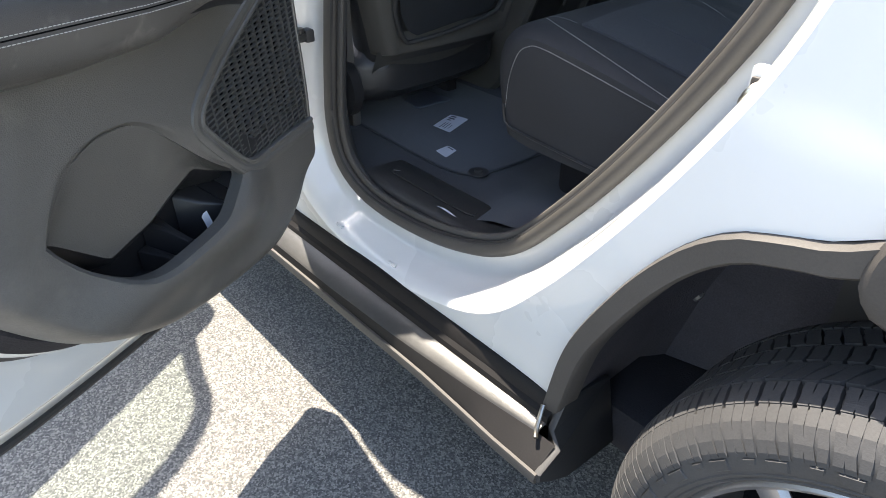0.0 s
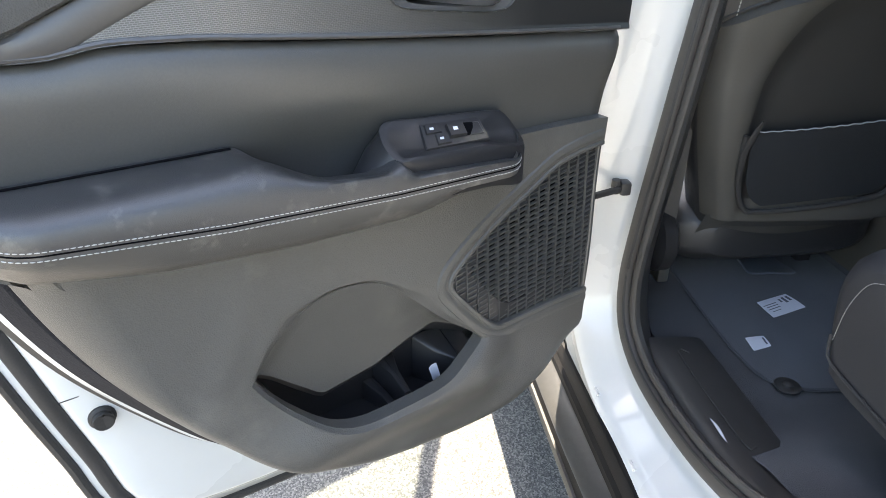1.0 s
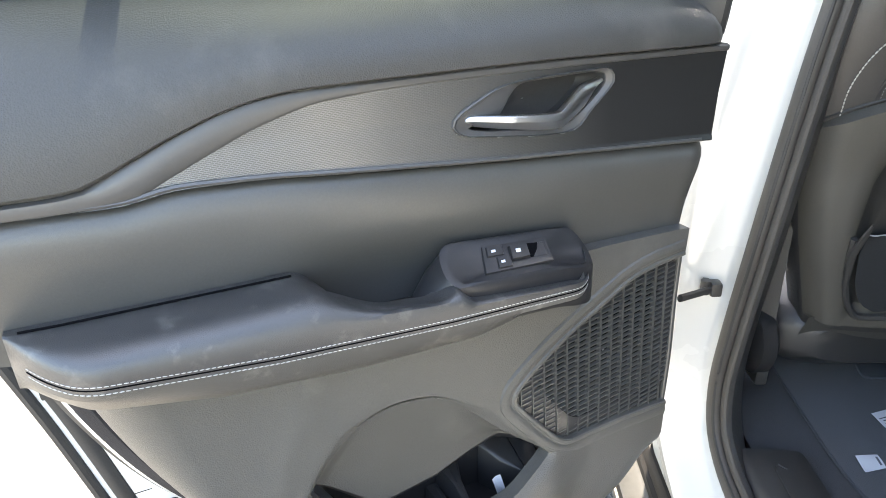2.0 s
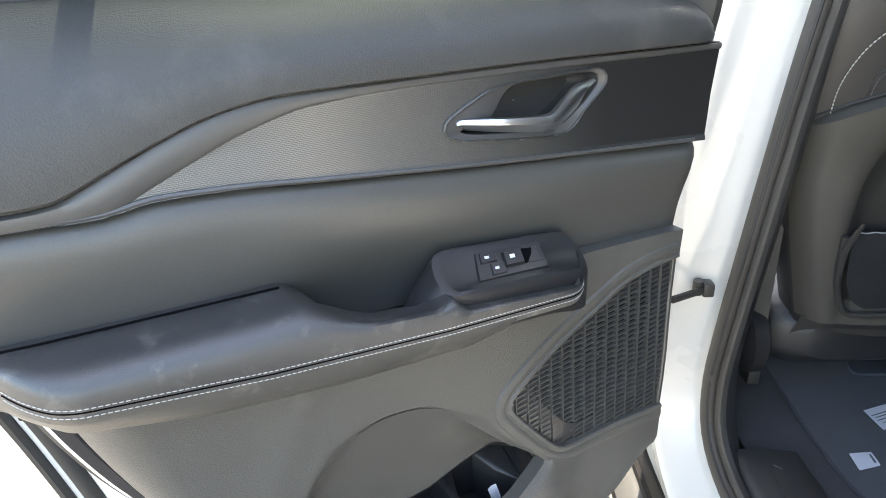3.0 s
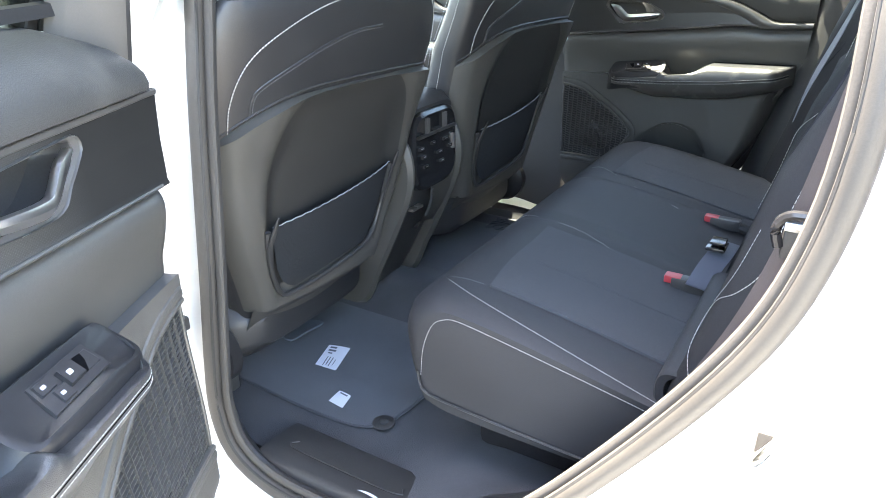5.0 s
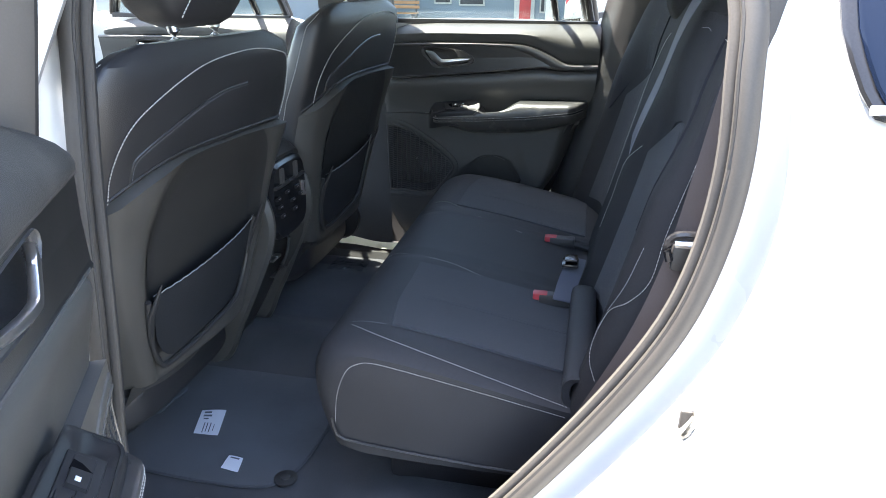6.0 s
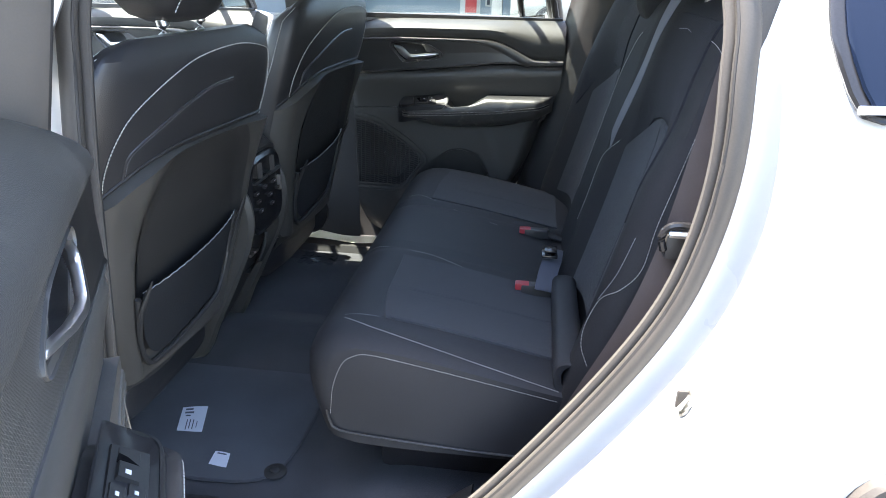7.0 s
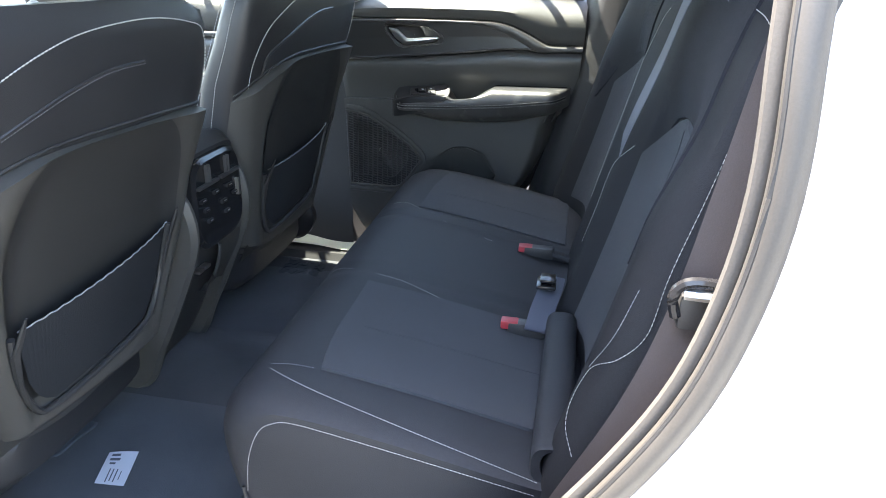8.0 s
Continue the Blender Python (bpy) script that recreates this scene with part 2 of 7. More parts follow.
def part(name, verts, faces, mat, parent=None, label="", smooth=True, tidy=True):
    """One mesh object in world metres, hung under a thing or a part."""
    me = bpy.data.meshes.new(name)
    me.from_pydata([tuple(map(float, v)) for v in verts], [], faces)
    if tidy:
        bm = bmesh.new()
        bm.from_mesh(me)
        bmesh.ops.remove_doubles(bm, verts=bm.verts, dist=1e-6)
        bmesh.ops.delete(bm, geom=[v for v in bm.verts if not v.link_faces], context="VERTS")
        bmesh.ops.recalc_face_normals(bm, faces=bm.faces)
        bm.to_mesh(me)
        bm.free()
    me.materials.append(mat)
    if smooth:
        me.shade_smooth()
        me.set_sharp_from_angle(angle=radians(38))
    ob = new(name, me)
    if parent:
        ob.parent = parent
        if parent.type == "EMPTY":
            ob.matrix_parent_inverse = Matrix.Translation(-parent.location)
    return tagged(ob, label)


def grid(P, closed_u=False, closed_v=False, cap=False):
    """Vertices and faces of a sheet of points P[i][j]; cap closes the first and last rows."""
    P = np.asarray(P, float)
    n, m = P.shape[:2]
    f = []
    for i in range(n if closed_u else n - 1):
        for j in range(m if closed_v else m - 1):
            a, b = i, (i + 1) % n
            c, d = j, (j + 1) % m
            f.append((a * m + c, b * m + c, b * m + d, a * m + d))
    if cap:
        f += [tuple(range(m))[::-1], tuple((n - 1) * m + k for k in range(m))]
    return P.reshape(-1, 3), f


def joined(*pieces):
    v, f = [], []
    for a, b in pieces:
        k = len(v)
        v += [tuple(p) for p in a]
        f += [tuple(i + k for i in q) for q in b]
    return v, f


def along(pts, n, smooth=True, closed=False):
    """n points evenly along a polyline (any dimension), rounded with a Catmull-Rom curve."""
    p = np.asarray(pts, float)
    if smooth:
        q = np.vstack([p[-1:], p, p[:2]]) if closed else np.vstack([2 * p[0] - p[1], p, 2 * p[-1] - p[-2]])
        out = []
        for i in range(1, len(q) - 2):
            for t in np.linspace(0, 1, 14, endpoint=False):
                a, b, c, d = q[i - 1], q[i], q[i + 1], q[i + 2]
                out.append(0.5 * (2 * b + (c - a) * t + (2 * a - 5 * b + 4 * c - d) * t * t + (3 * b - a - 3 * c + d) * t ** 3))
        if not closed:
            out.append(p[-1])
        p = np.array(out)
    if closed:
        p = np.vstack([p, p[:1]])
    s = np.r_[0, np.cumsum(np.linalg.norm(np.diff(p, axis=0), axis=1))]
    at = np.linspace(0, s[-1], n, endpoint=not closed)
    return np.stack([np.interp(at, s, p[:, k]) for k in range(p.shape[1])], 1)


def tube(path, r, n=10, closed=False, squash=1.0, up=(0, 0, 1), cap=True):
    """A round bar along a path of points; r may be a list. squash flattens it along up."""
    p = np.asarray(path, float)
    r = np.broadcast_to(np.asarray(r, float), (len(p),))
    d = np.roll(p, -1, 0) - np.roll(p, 1, 0) if closed else np.gradient(p, axis=0)
    d /= np.linalg.norm(d, axis=1)[:, None] + 1e-12
    up = np.broadcast_to(np.asarray(up, float), p.shape)
    a = np.cross(d, up)
    a /= np.linalg.norm(a, axis=1)[:, None] + 1e-9
    b = np.cross(a, d)
    t = np.linspace(0, 2 * np.pi, n, endpoint=False)
    rings = p[:, None] + r[:, None, None] * (np.cos(t)[None, :, None] * a[:, None] + squash * np.sin(t)[None, :, None] * b[:, None])
    return grid(rings, closed, True, cap and not closed)


def box(lo, hi, bevel=0.004, to=None):
    """A box with chamfered edges between two corners."""
    lo, hi = np.minimum(lo, hi).astype(float), np.maximum(lo, hi).astype(float)
    b = min(bevel, 0.45 * float(np.min(hi - lo)))
    bm = bmesh.new()
    bmesh.ops.create_cube(bm, size=1)
    for v in bm.verts:
        v.co = [lo[k] + (v.co[k] + 0.5) * (hi[k] - lo[k]) for k in range(3)]
    if b > 0:
        bmesh.ops.bevel(bm, geom=bm.edges[:], offset=b, segments=2, profile=0.6, affect="EDGES")
    bm.verts.ensure_lookup_table()
    vs = [tuple(v.co) for v in bm.verts]
    fs = [tuple(v.index for v in f.verts) for f in bm.faces]
    bm.free()
    return ([to(*v) for v in vs] if to else vs), fs


def slab(loop, a, b, axis_map, round_by=0.003):
    """A plate: a closed 2D loop between depths a and b, with softened rims, through axis_map(p, q, depth)."""
    L = np.asarray(loop, float)
    c = L.mean(0)
    s = 1 if b > a else -1
    k = 1 - round_by / max(1e-6, float(np.mean(np.linalg.norm(L - c, axis=1))))
    In = c + (L - c) * k
    rings = [[axis_map(p, q, a) for p, q in In], [axis_map(p, q, a + s * round_by) for p, q in L],
             [axis_map(p, q, b - s * round_by) for p, q in L], [axis_map(p, q, b) for p, q in In]]
    return grid(rings, False, True, True)


def stitches(path, length=0.0035, gap=0.0022, r=0.0007, lift=None):
    """A row of thread stitches along a dense path of points."""
    p = np.asarray(path, float)
    total = float(np.sum(np.linalg.norm(np.diff(p, axis=0), axis=1)))
    n = max(2, int(total / (length + gap)))
    q = along(p, n * 4, smooth=False)
    out = []
    for i in range(n):
        a, b = q[4 * i], q[min(4 * i + int(round(4 * length / (length + gap))), len(q) - 1)]
        out.append(tube([a, (a + b) / 2, b], [r * 0.6, r, r * 0.6], 5))
    return joined(*out)


def step(a, b, x):
    t = np.clip((x - a) / (b - a), 0, 1)
    return t * t * (3 - 2 * t)


PANEL_GREY = material("grey_seat_shell_plastic", (0.082, 0.078, 0.071), 0.40, vary=0.1, bump=0.25, bump_scale=1200, cells=True)
SHELL_CENTRE = material("dark_seat_shell_plastic", (0.038, 0.037, 0.036), 0.45, vary=0.12, bump=0.25, bump_scale=1200, cells=True)
COVER = material("grey_brown_frame_cover", (0.115, 0.106, 0.098), 0.6, vary=0.06, bump=0.2, bump_scale=1200)


# ---- ground ----
ground = part("ground", *grid([[(x, y, 0) for y in (-300, -4, -2, 0, 2, 40, 500)] for x in (-400, -3, -1, 1, 3, 400)]), ASPHALT, smooth=False)
tagged(ground, "grey asphalt car park with coarse pale aggregate", "ground", kind="structure")

# ---- the car's body ----
CY = -0.05          # the car's middle plane
AXLE = 1.29         # rear axle


def side_y(x, z):
    """The outer skin of the left side."""
    y = np.interp(z, [0.2, 0.37, 0.5, 0.7, 0.9, 1.1, 1.24, 1.30, 1.7], [-0.88, -0.915, -0.93, -0.95, -0.96, -0.95, -0.925, -0.90, -0.69])
    d = np.hypot(x - AXLE, (z - 0.40))
    return y - 0.01 * np.exp(-((d - 0.50) / 0.11) ** 2) * (z < 1.1)


body = thing("car", (0.6, CY, 0.0), "white SUV with two open doors and dark grey wheel arch cladding", "car")

# aperture of the left rear door, from the foot of the centre pillar round
RIM = [(0.052, -0.762, 1.40), (0.040, -0.768, 1.30), (0.036, -0.785, 1.17), (0.037, -0.803, 1.03), (0.036, -0.822, 0.86), (0.027, -0.835, 0.70), (0.025, -0.84, 0.60),
       (0.05, -0.84, 0.52), (0.125, -0.835, 0.472), (0.25, -0.83, 0.462), (0.39, -0.825, 0.479), (0.52, -0.82, 0.53), (0.63, -0.815, 0.645), (0.735, -0.81, 0.785),
       (0.825, -0.81, 0.925), (0.878, -0.81, 1.03), (0.905, -0.81, 1.13), (0.915, -0.81, 1.23), (0.912, -0.80, 1.33), (0.905, -0.78, 1.42), (0.86, -0.72, 1.57), (0.72, -0.665, 1.66), (0.40, -0.655, 1.68), (0.18, -0.68, 1.65), (0.09, -0.735, 1.55)]
NR = 150
rim = along(RIM, NR, True, True)
tan = np.roll(rim, -1, 0) - np.roll(rim, 1, 0)
out2 = np.stack([-tan[:, 2], 0 * tan[:, 0], tan[:, 0]], 1)
out2 /= np.linalg.norm(out2, axis=1)[:, None]
mid_rim = rim.mean(0)
if np.mean(np.sum(out2 * (rim - mid_rim), 1)) < 0:
    out2 = -out2


def ring(o, y=None, dy=0.0):
    p = rim + out2 * o
    p[:, 1] = rim[:, 1] + dy if y is None else y
    return p


def skin_ring(o, inset=0.0):
    p = rim + out2 * o
    p[:, 1] = [side_y(x, z) + inset for x, _, z in p]
    return p


part("opening_trim", *grid([ring(0.004, dy=0.004), ring(-0.012, dy=0.010), ring(-0.010, dy=0.018), ring(0.02, dy=0.040), ring(0.05, dy=0.060)], False, True), PLASTIC, body, "black trim inside the door opening")
part("door_jamb", *grid([ring(0.008, dy=0.008), ring(0.018, dy=0.006), ring(0.034, dy=0.004), ring(0.052, dy=-0.004), ring(0.060, dy=-0.018), (ring(0.072, dy=-0.03) + skin_ring(0.072)) / 2, skin_ring(0.078, 0.014), skin_ring(0.084, 0.004), skin_ring(0.092)], False, True), PAINT, body, "white painted door opening")
seal = part("opening_seal", *tube(ring(0.010, dy=-0.007), 0.0150, 12, True, 0.85, (0, 1, 0)), SEAL, body, "grey-brown rubber door seal")
part("seal_lip", *tube(ring(-0.006, dy=0.006), 0.0095, 10, True, 0.7, (0, 1, 0)), FLOCK, seal, "textured trim edge of the seal")
part("seal_bead", *tube(ring(-0.0015, dy=-0.012), 0.0032, 6, True), RUBBER, seal, "thin black bead")

# outer skin round the opening
inner = skin_ring(0.092)
ARCH_TOP = [(0.699, 0.296), (0.718, 0.374), (0.761, 0.53), (0.835, 0.674), (0.897, 0.763), (0.95, 0.81), (1.002, 0.831), (1.05, 0.846), (1.108, 0.88), (1.16, 0.9)]
EDGE = np.array([(-0.085, 0.36), (-0.085, 1.30), (-0.05, 1.74), (1.16, 1.74), (1.16, 0.90)] + ARCH_TOP[::-1][1:])


def edge_hit(px, pz, dx, dz):
    best = None
    for (ax, az), (bx, bz) in zip(EDGE, np.roll(EDGE, -1, 0)):
        m = np.array([[dx, ax - bx], [dz, az - bz]])
        if abs(np.linalg.det(m)) < 1e-9:
            continue
        t, s = np.linalg.solve(m, [ax - px, az - pz])
        if t > 0 and -1e-6 <= s <= 1 + 1e-6 and (best is None or t < best):
            best = t
    return best or 0.02


rows = []
far_edge = []
for p in inner:
    d = np.array([p[0] - 0.47, p[2] - 0.93])
    d /= np.linalg.norm(d)
    t = edge_hit(p[0], p[2], *d)
    far_edge.append(t)
far_edge = np.array(far_edge)
for s in (0, 0.12, 0.25, 0.4, 0.55, 0.7, 0.85, 1.0):
    r = []
    for p, t in zip(inner, far_edge):
        d = np.array([p[0] - 0.47, p[2] - 0.93])
        d /= np.linalg.norm(d)
        x, z = p[0] + d[0] * t * s, p[2] + d[1] * t * s
        r.append((x, side_y(x, z), z))
    rows.append(r)
part("side_skin", *grid(rows, False, True), PAINT, body, "white painted body side")

# rear quarter behind the arch's middle, tail and right side
QX = np.linspace(1.16, 2.25, 16)
low = np.interp(QX, [1.16, 1.30, 1.42, 1.52, 1.62, 1.72, 1.80, 1.83, 2.25], [0.90, 0.905, 0.90, 0.87, 0.80, 0.68, 0.50, 0.42, 0.46])
part("rear_quarter", *grid([[(x, side_y(x, l + (1.27 - l) * s) + 0.10 * step(1.9, 2.25, x), l + (1.27 - l) * s) for s in np.linspace(0, 1, 9)] for x, l in zip(QX, low)]), PAINT, body)
part("flare_block", *slab(along([(1.110, 0.790), (1.080, 0.812), (1.078, 0.85), (1.095, 0.888), (1.135, 0.912), (1.30, 0.935), (1.30, 0.84), (1.18, 0.81)], 40, True, True), -0.955, -0.988, lambda p, q, d: (p, d, q), 0.006), FLARE, body, "stepped grey cladding piece")
part("rear_pillar", *grid([[(x, side_y(x, z) + 0.10 * step(1.9, 2.25, x), z) for z in np.linspace(1.27, 1.74, 5)] for x in np.linspace(1.70, 2.2, 6)]), PAINT, body)


def mirrored(pts):
    return [(x, 2 * CY - y, z) for x, y, z in pts]


XS = np.linspace(-2.55, 2.28, 40)
full = lambda x: [(x, side_y(x, z) + 0.12 * step(1.9, 2.28, x) + 0.16 * (1 - step(-2.55, -1.9, x)), z) for z in np.linspace(0.36, 1.26, 8)]
v, f = grid([mirrored(full(x)) for x in XS])
keep = []
for q in f:
    cx = sum(v[i][0] for i in q) / 4
    cz = sum(v[i][2] for i in q) / 4
    door_gap = -1.02 < cx < 0.86 and cz > 0.42
    arch = (np.hypot(cx - AXLE, cz - 0.40) < 0.47) or (np.hypot(cx + 1.67, cz - 0.40) < 0.47)
    if not door_gap and not arch:
        keep.append(q)
for name_, side_ in (("right_quarter", 1), ("right_fender", -1)):
    part(name_, v, [q for q in keep if (sum(v[i][0] for i in q) / 4 > 0) == (side_ > 0)], PAINT, body)
fender = [q for q in f if sum(v[i][0] for i in q) / 4 < -1.02 and np.hypot(sum(v[i][0] for i in q) / 4 + 1.67, sum(v[i][2] for i in q) / 4 - 0.40) > 0.47]
part("left_fender", mirrored(v), fender, PAINT, body)

# roof, headliner, bonnet, tail, glass at both ends
ROOF = [[(x, CY + s * (0.635 + 0.02 * (1 - abs(x) / 2)), 1.71 + 0.075 * (1 - s * s) - 0.05 * step(0.9, 2.1, x) - 0.05 * (1 - step(-0.9, -0.2, x))) for s in np.linspace(-1, 1, 17)] for x in np.linspace(-0.75, 2.05, 20)]
part("roof", *grid(ROOF), PAINT, body)
part("headliner", *grid([[(x, y, z - 0.045) for x, y, z in r] for r in ROOF]), HEAD, body, "light grey cloth headliner")
for s in (-1, 1):
    part("roof_rail", *tube([(x, CY + s * 0.622, 1.70 - 0.05 * float(step(0.9, 2.1, x)) - 0.05 * float(1 - step(-0.9, -0.2, x))) for x in np.linspace(-0.75, 2.05, 20)], 0.035, 10, squash=1.1), PAINT, body)
    part("front_pillar", *tube(along([(-0.75, CY + s * 0.64, 1.66), (-1.1, CY + s * 0.72, 1.42), (-1.45, CY + s * 0.80, 1.12)], 10), 0.04, 8), PAINT, body)
    part("rear_end_pillar", *tube(along([(2.0, CY + s * 0.62, 1.66), (2.14, CY + s * 0.70, 1.4), (2.2, CY + s * 0.78, 1.2)], 8), 0.05, 8), PAINT, body)
part("bonnet", *grid([[(x, CY + s * (0.83 - 0.12 * (1 - float(step(-2.5, -1.9, x)))), 1.10 + 0.06 * (1 - s * s) - 0.12 * (1 - float(step(-2.55, -1.6, x)))) for s in np.linspace(-1, 1, 11)] for x in np.linspace(-2.55, -1.42, 10)]), PAINT, body)
part("front_fascia", *grid([[(-2.55 - 0.08 * (1 - s * s), CY + s * 0.72, z) for s in np.linspace(-1, 1, 9)] for z in (0.3, 0.6, 0.85, 1.0)]), FLARE, body, "dark grey front fascia")
part("tailgate", *grid([[(2.26 - 0.1 * max(0, z - 1.0), CY + s * 0.80, z) for s in np.linspace(-1, 1, 9)] for z in (0.4, 0.7, 0.95, 1.2)]), PAINT, body)
part("windscreen", *grid([[(-1.45 + 0.7 * t, CY + s * (0.78 - 0.15 * t), 1.12 + 0.54 * t + 0.04 * (1 - s * s)) for s in np.linspace(-1, 1, 9)] for t in np.linspace(0, 1, 6)]), CLEAR, body, "clear windscreen")
part("rear_window", *grid([[(2.22 - 0.2 * t, CY + s * (0.76 - 0.13 * t), 1.2 + 0.46 * t) for s in np.linspace(-1, 1, 5)] for t in np.linspace(0, 1, 4)]), DARKGLASS, body, "dark rear window")
for s in (-1, 1):
    part("centre_pillar", *tube(along([(-0.02, CY + s * 0.80, 1.30), (0.03, CY + s * 0.71, 1.5), (0.07, CY + s * 0.64, 1.70)], 8), 0.05, 10, squash=0.6, up=(0, 1, 0)), PAINT if s < 0 else PLASTIC, body)

# far quarter behind the right rear door: dark glass above a painted waist
part("far_quarter_glass", *grid([mirrored([(x, float(side_y(x, z)), z) for z in np.linspace(1.25, 1.70, 6)]) for x in np.linspace(0.84, 2.12, 10)]), DARKGLASS, body, "dark tinted far quarter window")
part("far_pillar_cover", *grid([[(x, 2 * CY - float(side_y(x, z)) - 0.03, z) for z in np.linspace(1.22, 1.70, 6)] for x in np.linspace(0.80, 1.02, 4)]), PLASTIC, body)
# quarter window beside the opening
QG = along([(0.985, 1.50), (0.985, 1.40), (1.000, 1.345), (1.018, 1.312), (1.05, 1.303), (1.35, 1.315), (1.62, 1.335), (1.55, 1.45), (1.45, 1.58), (1.2, 1.64), (1.02, 1.63), (0.985, 1.58)], 60, True, True)
place = lambda o: (lambda x, z, d: (x, float(side_y(x, z)) - o - d, z))
qg = part("quarter_window", *slab(QG, 0.0, 0.012, place(0.002)), GLOSS, body, "quarter window with a grey rubber surround")
QI = QG.mean(0) + (QG - QG.mean(0)) * 0.955
part("pane", *slab(QI, 0.012, 0.016, place(0.002)), material("dark_mirror_glass", (0.006, 0.010, 0.022), 0.03, vary=0.05, spec=0.25), qg, "dark tinted pane that mirrors the sky")
part("bright_strip", *tube([(x, float(side_y(x, 1.318)) - 0.022, 1.318 + 0.02 * (x - 1.02)) for x in np.linspace(1.012, 1.6, 12)], 0.005, 8), CHROME, qg, "bright metal strip")

# dark cladding over the rear arch, arch lining
AT = along(ARCH_TOP + [(1.29, 0.905), (1.44, 0.895), (1.54, 0.86), (1.66, 0.76), (1.76, 0.58), (1.80, 0.42)], 70)
AC = np.array([AXLE, 0.36])
band = []
for k, dy, in ((0.0, 0.004), (0.001, -0.010), (0.003, -0.015), (0.029, -0.013), (0.033, -0.008), (0.035, 0.03)):
    r = []
    for x, z in AT:
        d = AC - (x, z)
        d /= np.linalg.norm(d)
        r.append((x + d[0] * k, float(side_y(x, z)) + dy, z + d[1] * k))
    band.append(r)
part("wheel_arch_flare", *grid(band), FLARE, body, "dark grey moulded wheel arch cladding")
liner = []
for k, y in ((0.033, None), (0.030, -0.90), (0.022, -0.80), (0.022, -0.66), (0.05, -0.62), (0.20, -0.60), (0.60, -0.595)):
    r = []
    for x, z in AT:
        d = AC - (x, z)
        d /= np.linalg.norm(d)
        k_ = min(k, 0.95 * float(np.hypot(AC[0] - x, AC[1] - z)))
        r.append((x + d[0] * k_, float(side_y(x, z)) + 0.026 if y is None else y, z + d[1] * k_))
    liner.append(r)
part("arch_liner", *grid(liner), ARCHFELT, body, "dark felt wheel arch lining")
for a, yy in ((2.25, -0.88), (2.0, -0.90), (1.72, -0.91), (2.6, -0.86)):
    c = np.array((AXLE + np.cos(a) * 0.468, yy, 0.40 + np.sin(a) * 0.468))
    n = np.array((-np.cos(a), 0, -np.sin(a)))
    part("liner_clip", *tube([c, c + n * 0.004, c + n * 0.006], [0.009, 0.008, 0.003], 8, up=(0, 1, 0)), PLASTIC, body)

# rocker and black sill mouldings under both left doors
SX = np.linspace(-1.05, 0.735, 26)
# One black plastic: sunlit ledge coloured paler and glossier, shaded faces near black.
LEDGE = material("worn_sill_plastic", (0.040, 0.039, 0.038), 0.30, vary=0.25, grain=90, bump=0.2, bump_scale=900, spec=1.0)
SILLP = material("black_sill_plastic", (0.014, 0.013, 0.013), 0.5, vary=0.2, bump=0.12, bump_scale=1500, spec=0.15)
prof = [(-0.885, 0.377), (-0.922, 0.376), (-0.928, 0.370), (-0.932, 0.352), (-0.936, 0.349), (-0.940, 0.346), (-0.943, 0.334)]
ledge_y = lambda x: float(np.interp(x, [-1.05, 0.15, 0.40, 0.60, 0.74], [-0.990, -0.990, -0.984, -0.972, -0.960]))
part("sill_moulding", *grid([[(x, y, z) for y, z in prof] for x in SX]), SILLP, body, "black plastic sill moulding with stepped ledges")
part("sill_ledge", *grid([[(x, -0.943, 0.336), (x, -0.947, 0.334), (x, ledge_y(x) + 0.004, 0.334 - 0.26 * (-0.947 - ledge_y(x) - 0.004)), (x, ledge_y(x), 0.331 - 0.26 * (-0.947 - ledge_y(x)))] for x in SX]), LEDGE, body, "worn black ledge of the sill")
wide = lambda x: 0.012 * float(step(0.45, 0.74, x))
part("sill_plate", *grid([[(x, ledge_y(x), 0.331 - 0.26 * (-0.947 - ledge_y(x))), (x, -0.993 - wide(x), 0.297), (x, -0.994 - wide(x), 0.284), (x, -0.977, 0.262), (x, -0.93, 0.235), (x, -0.80, 0.225)] for x in np.r_[SX, 0.77]]), SILLP, body, "black outer plate of the sill")
part("sill_edge", *tube([(x, -0.995 - wide(x), 0.291) for x in np.linspace(-1.05, 0.775, 20)], 0.0055, 6, squash=2.2), FLARE, body, "grey-brown outer edge of the sill")
part("sill_end", *slab([(-0.885, 0.377), (-0.922, 0.376), (-0.943, 0.334), (-0.960, 0.323), (-1.005, 0.300), (-1.006, 0.284), (-0.977, 0.262), (-0.93, 0.235), (-0.80, 0.225), (-0.80, 0.36)], 0.74, 0.752, lambda p, q, d: (d + (0.028 if q < 0.33 else 0), p, q)), RUBBER, body)
part("sill_clip", *tube(along([(0.722, -0.938, 0.366), (0.728, -0.952, 0.352), (0.735, -0.966, 0.338), (0.742, -0.975, 0.333)], 10), 0.004, 8), STEEL, body, "bright metal clip at the end of the sill")
part("underbody", *box((-2.3, -0.80, 0.20), (2.1, 0.70, 0.30), 0.03), LINER, body)
part("front_rocker", *grid([[(x, y, z) for y, z in ((-0.76, 0.50), (-0.83, 0.47), (-0.90, 0.44), (-0.915, 0.385))] for x in np.linspace(-1.05, -0.085, 6)]), PAINT, body)
part("pillar_skin", *grid([[(-0.085 - 0.06 * s, float(side_y(0, z)) + 0.10 * s * s, z) for s in (0, 0.3, 0.6, 1)] for z in np.linspace(0.37, 1.30, 10)]), PAINT, body)
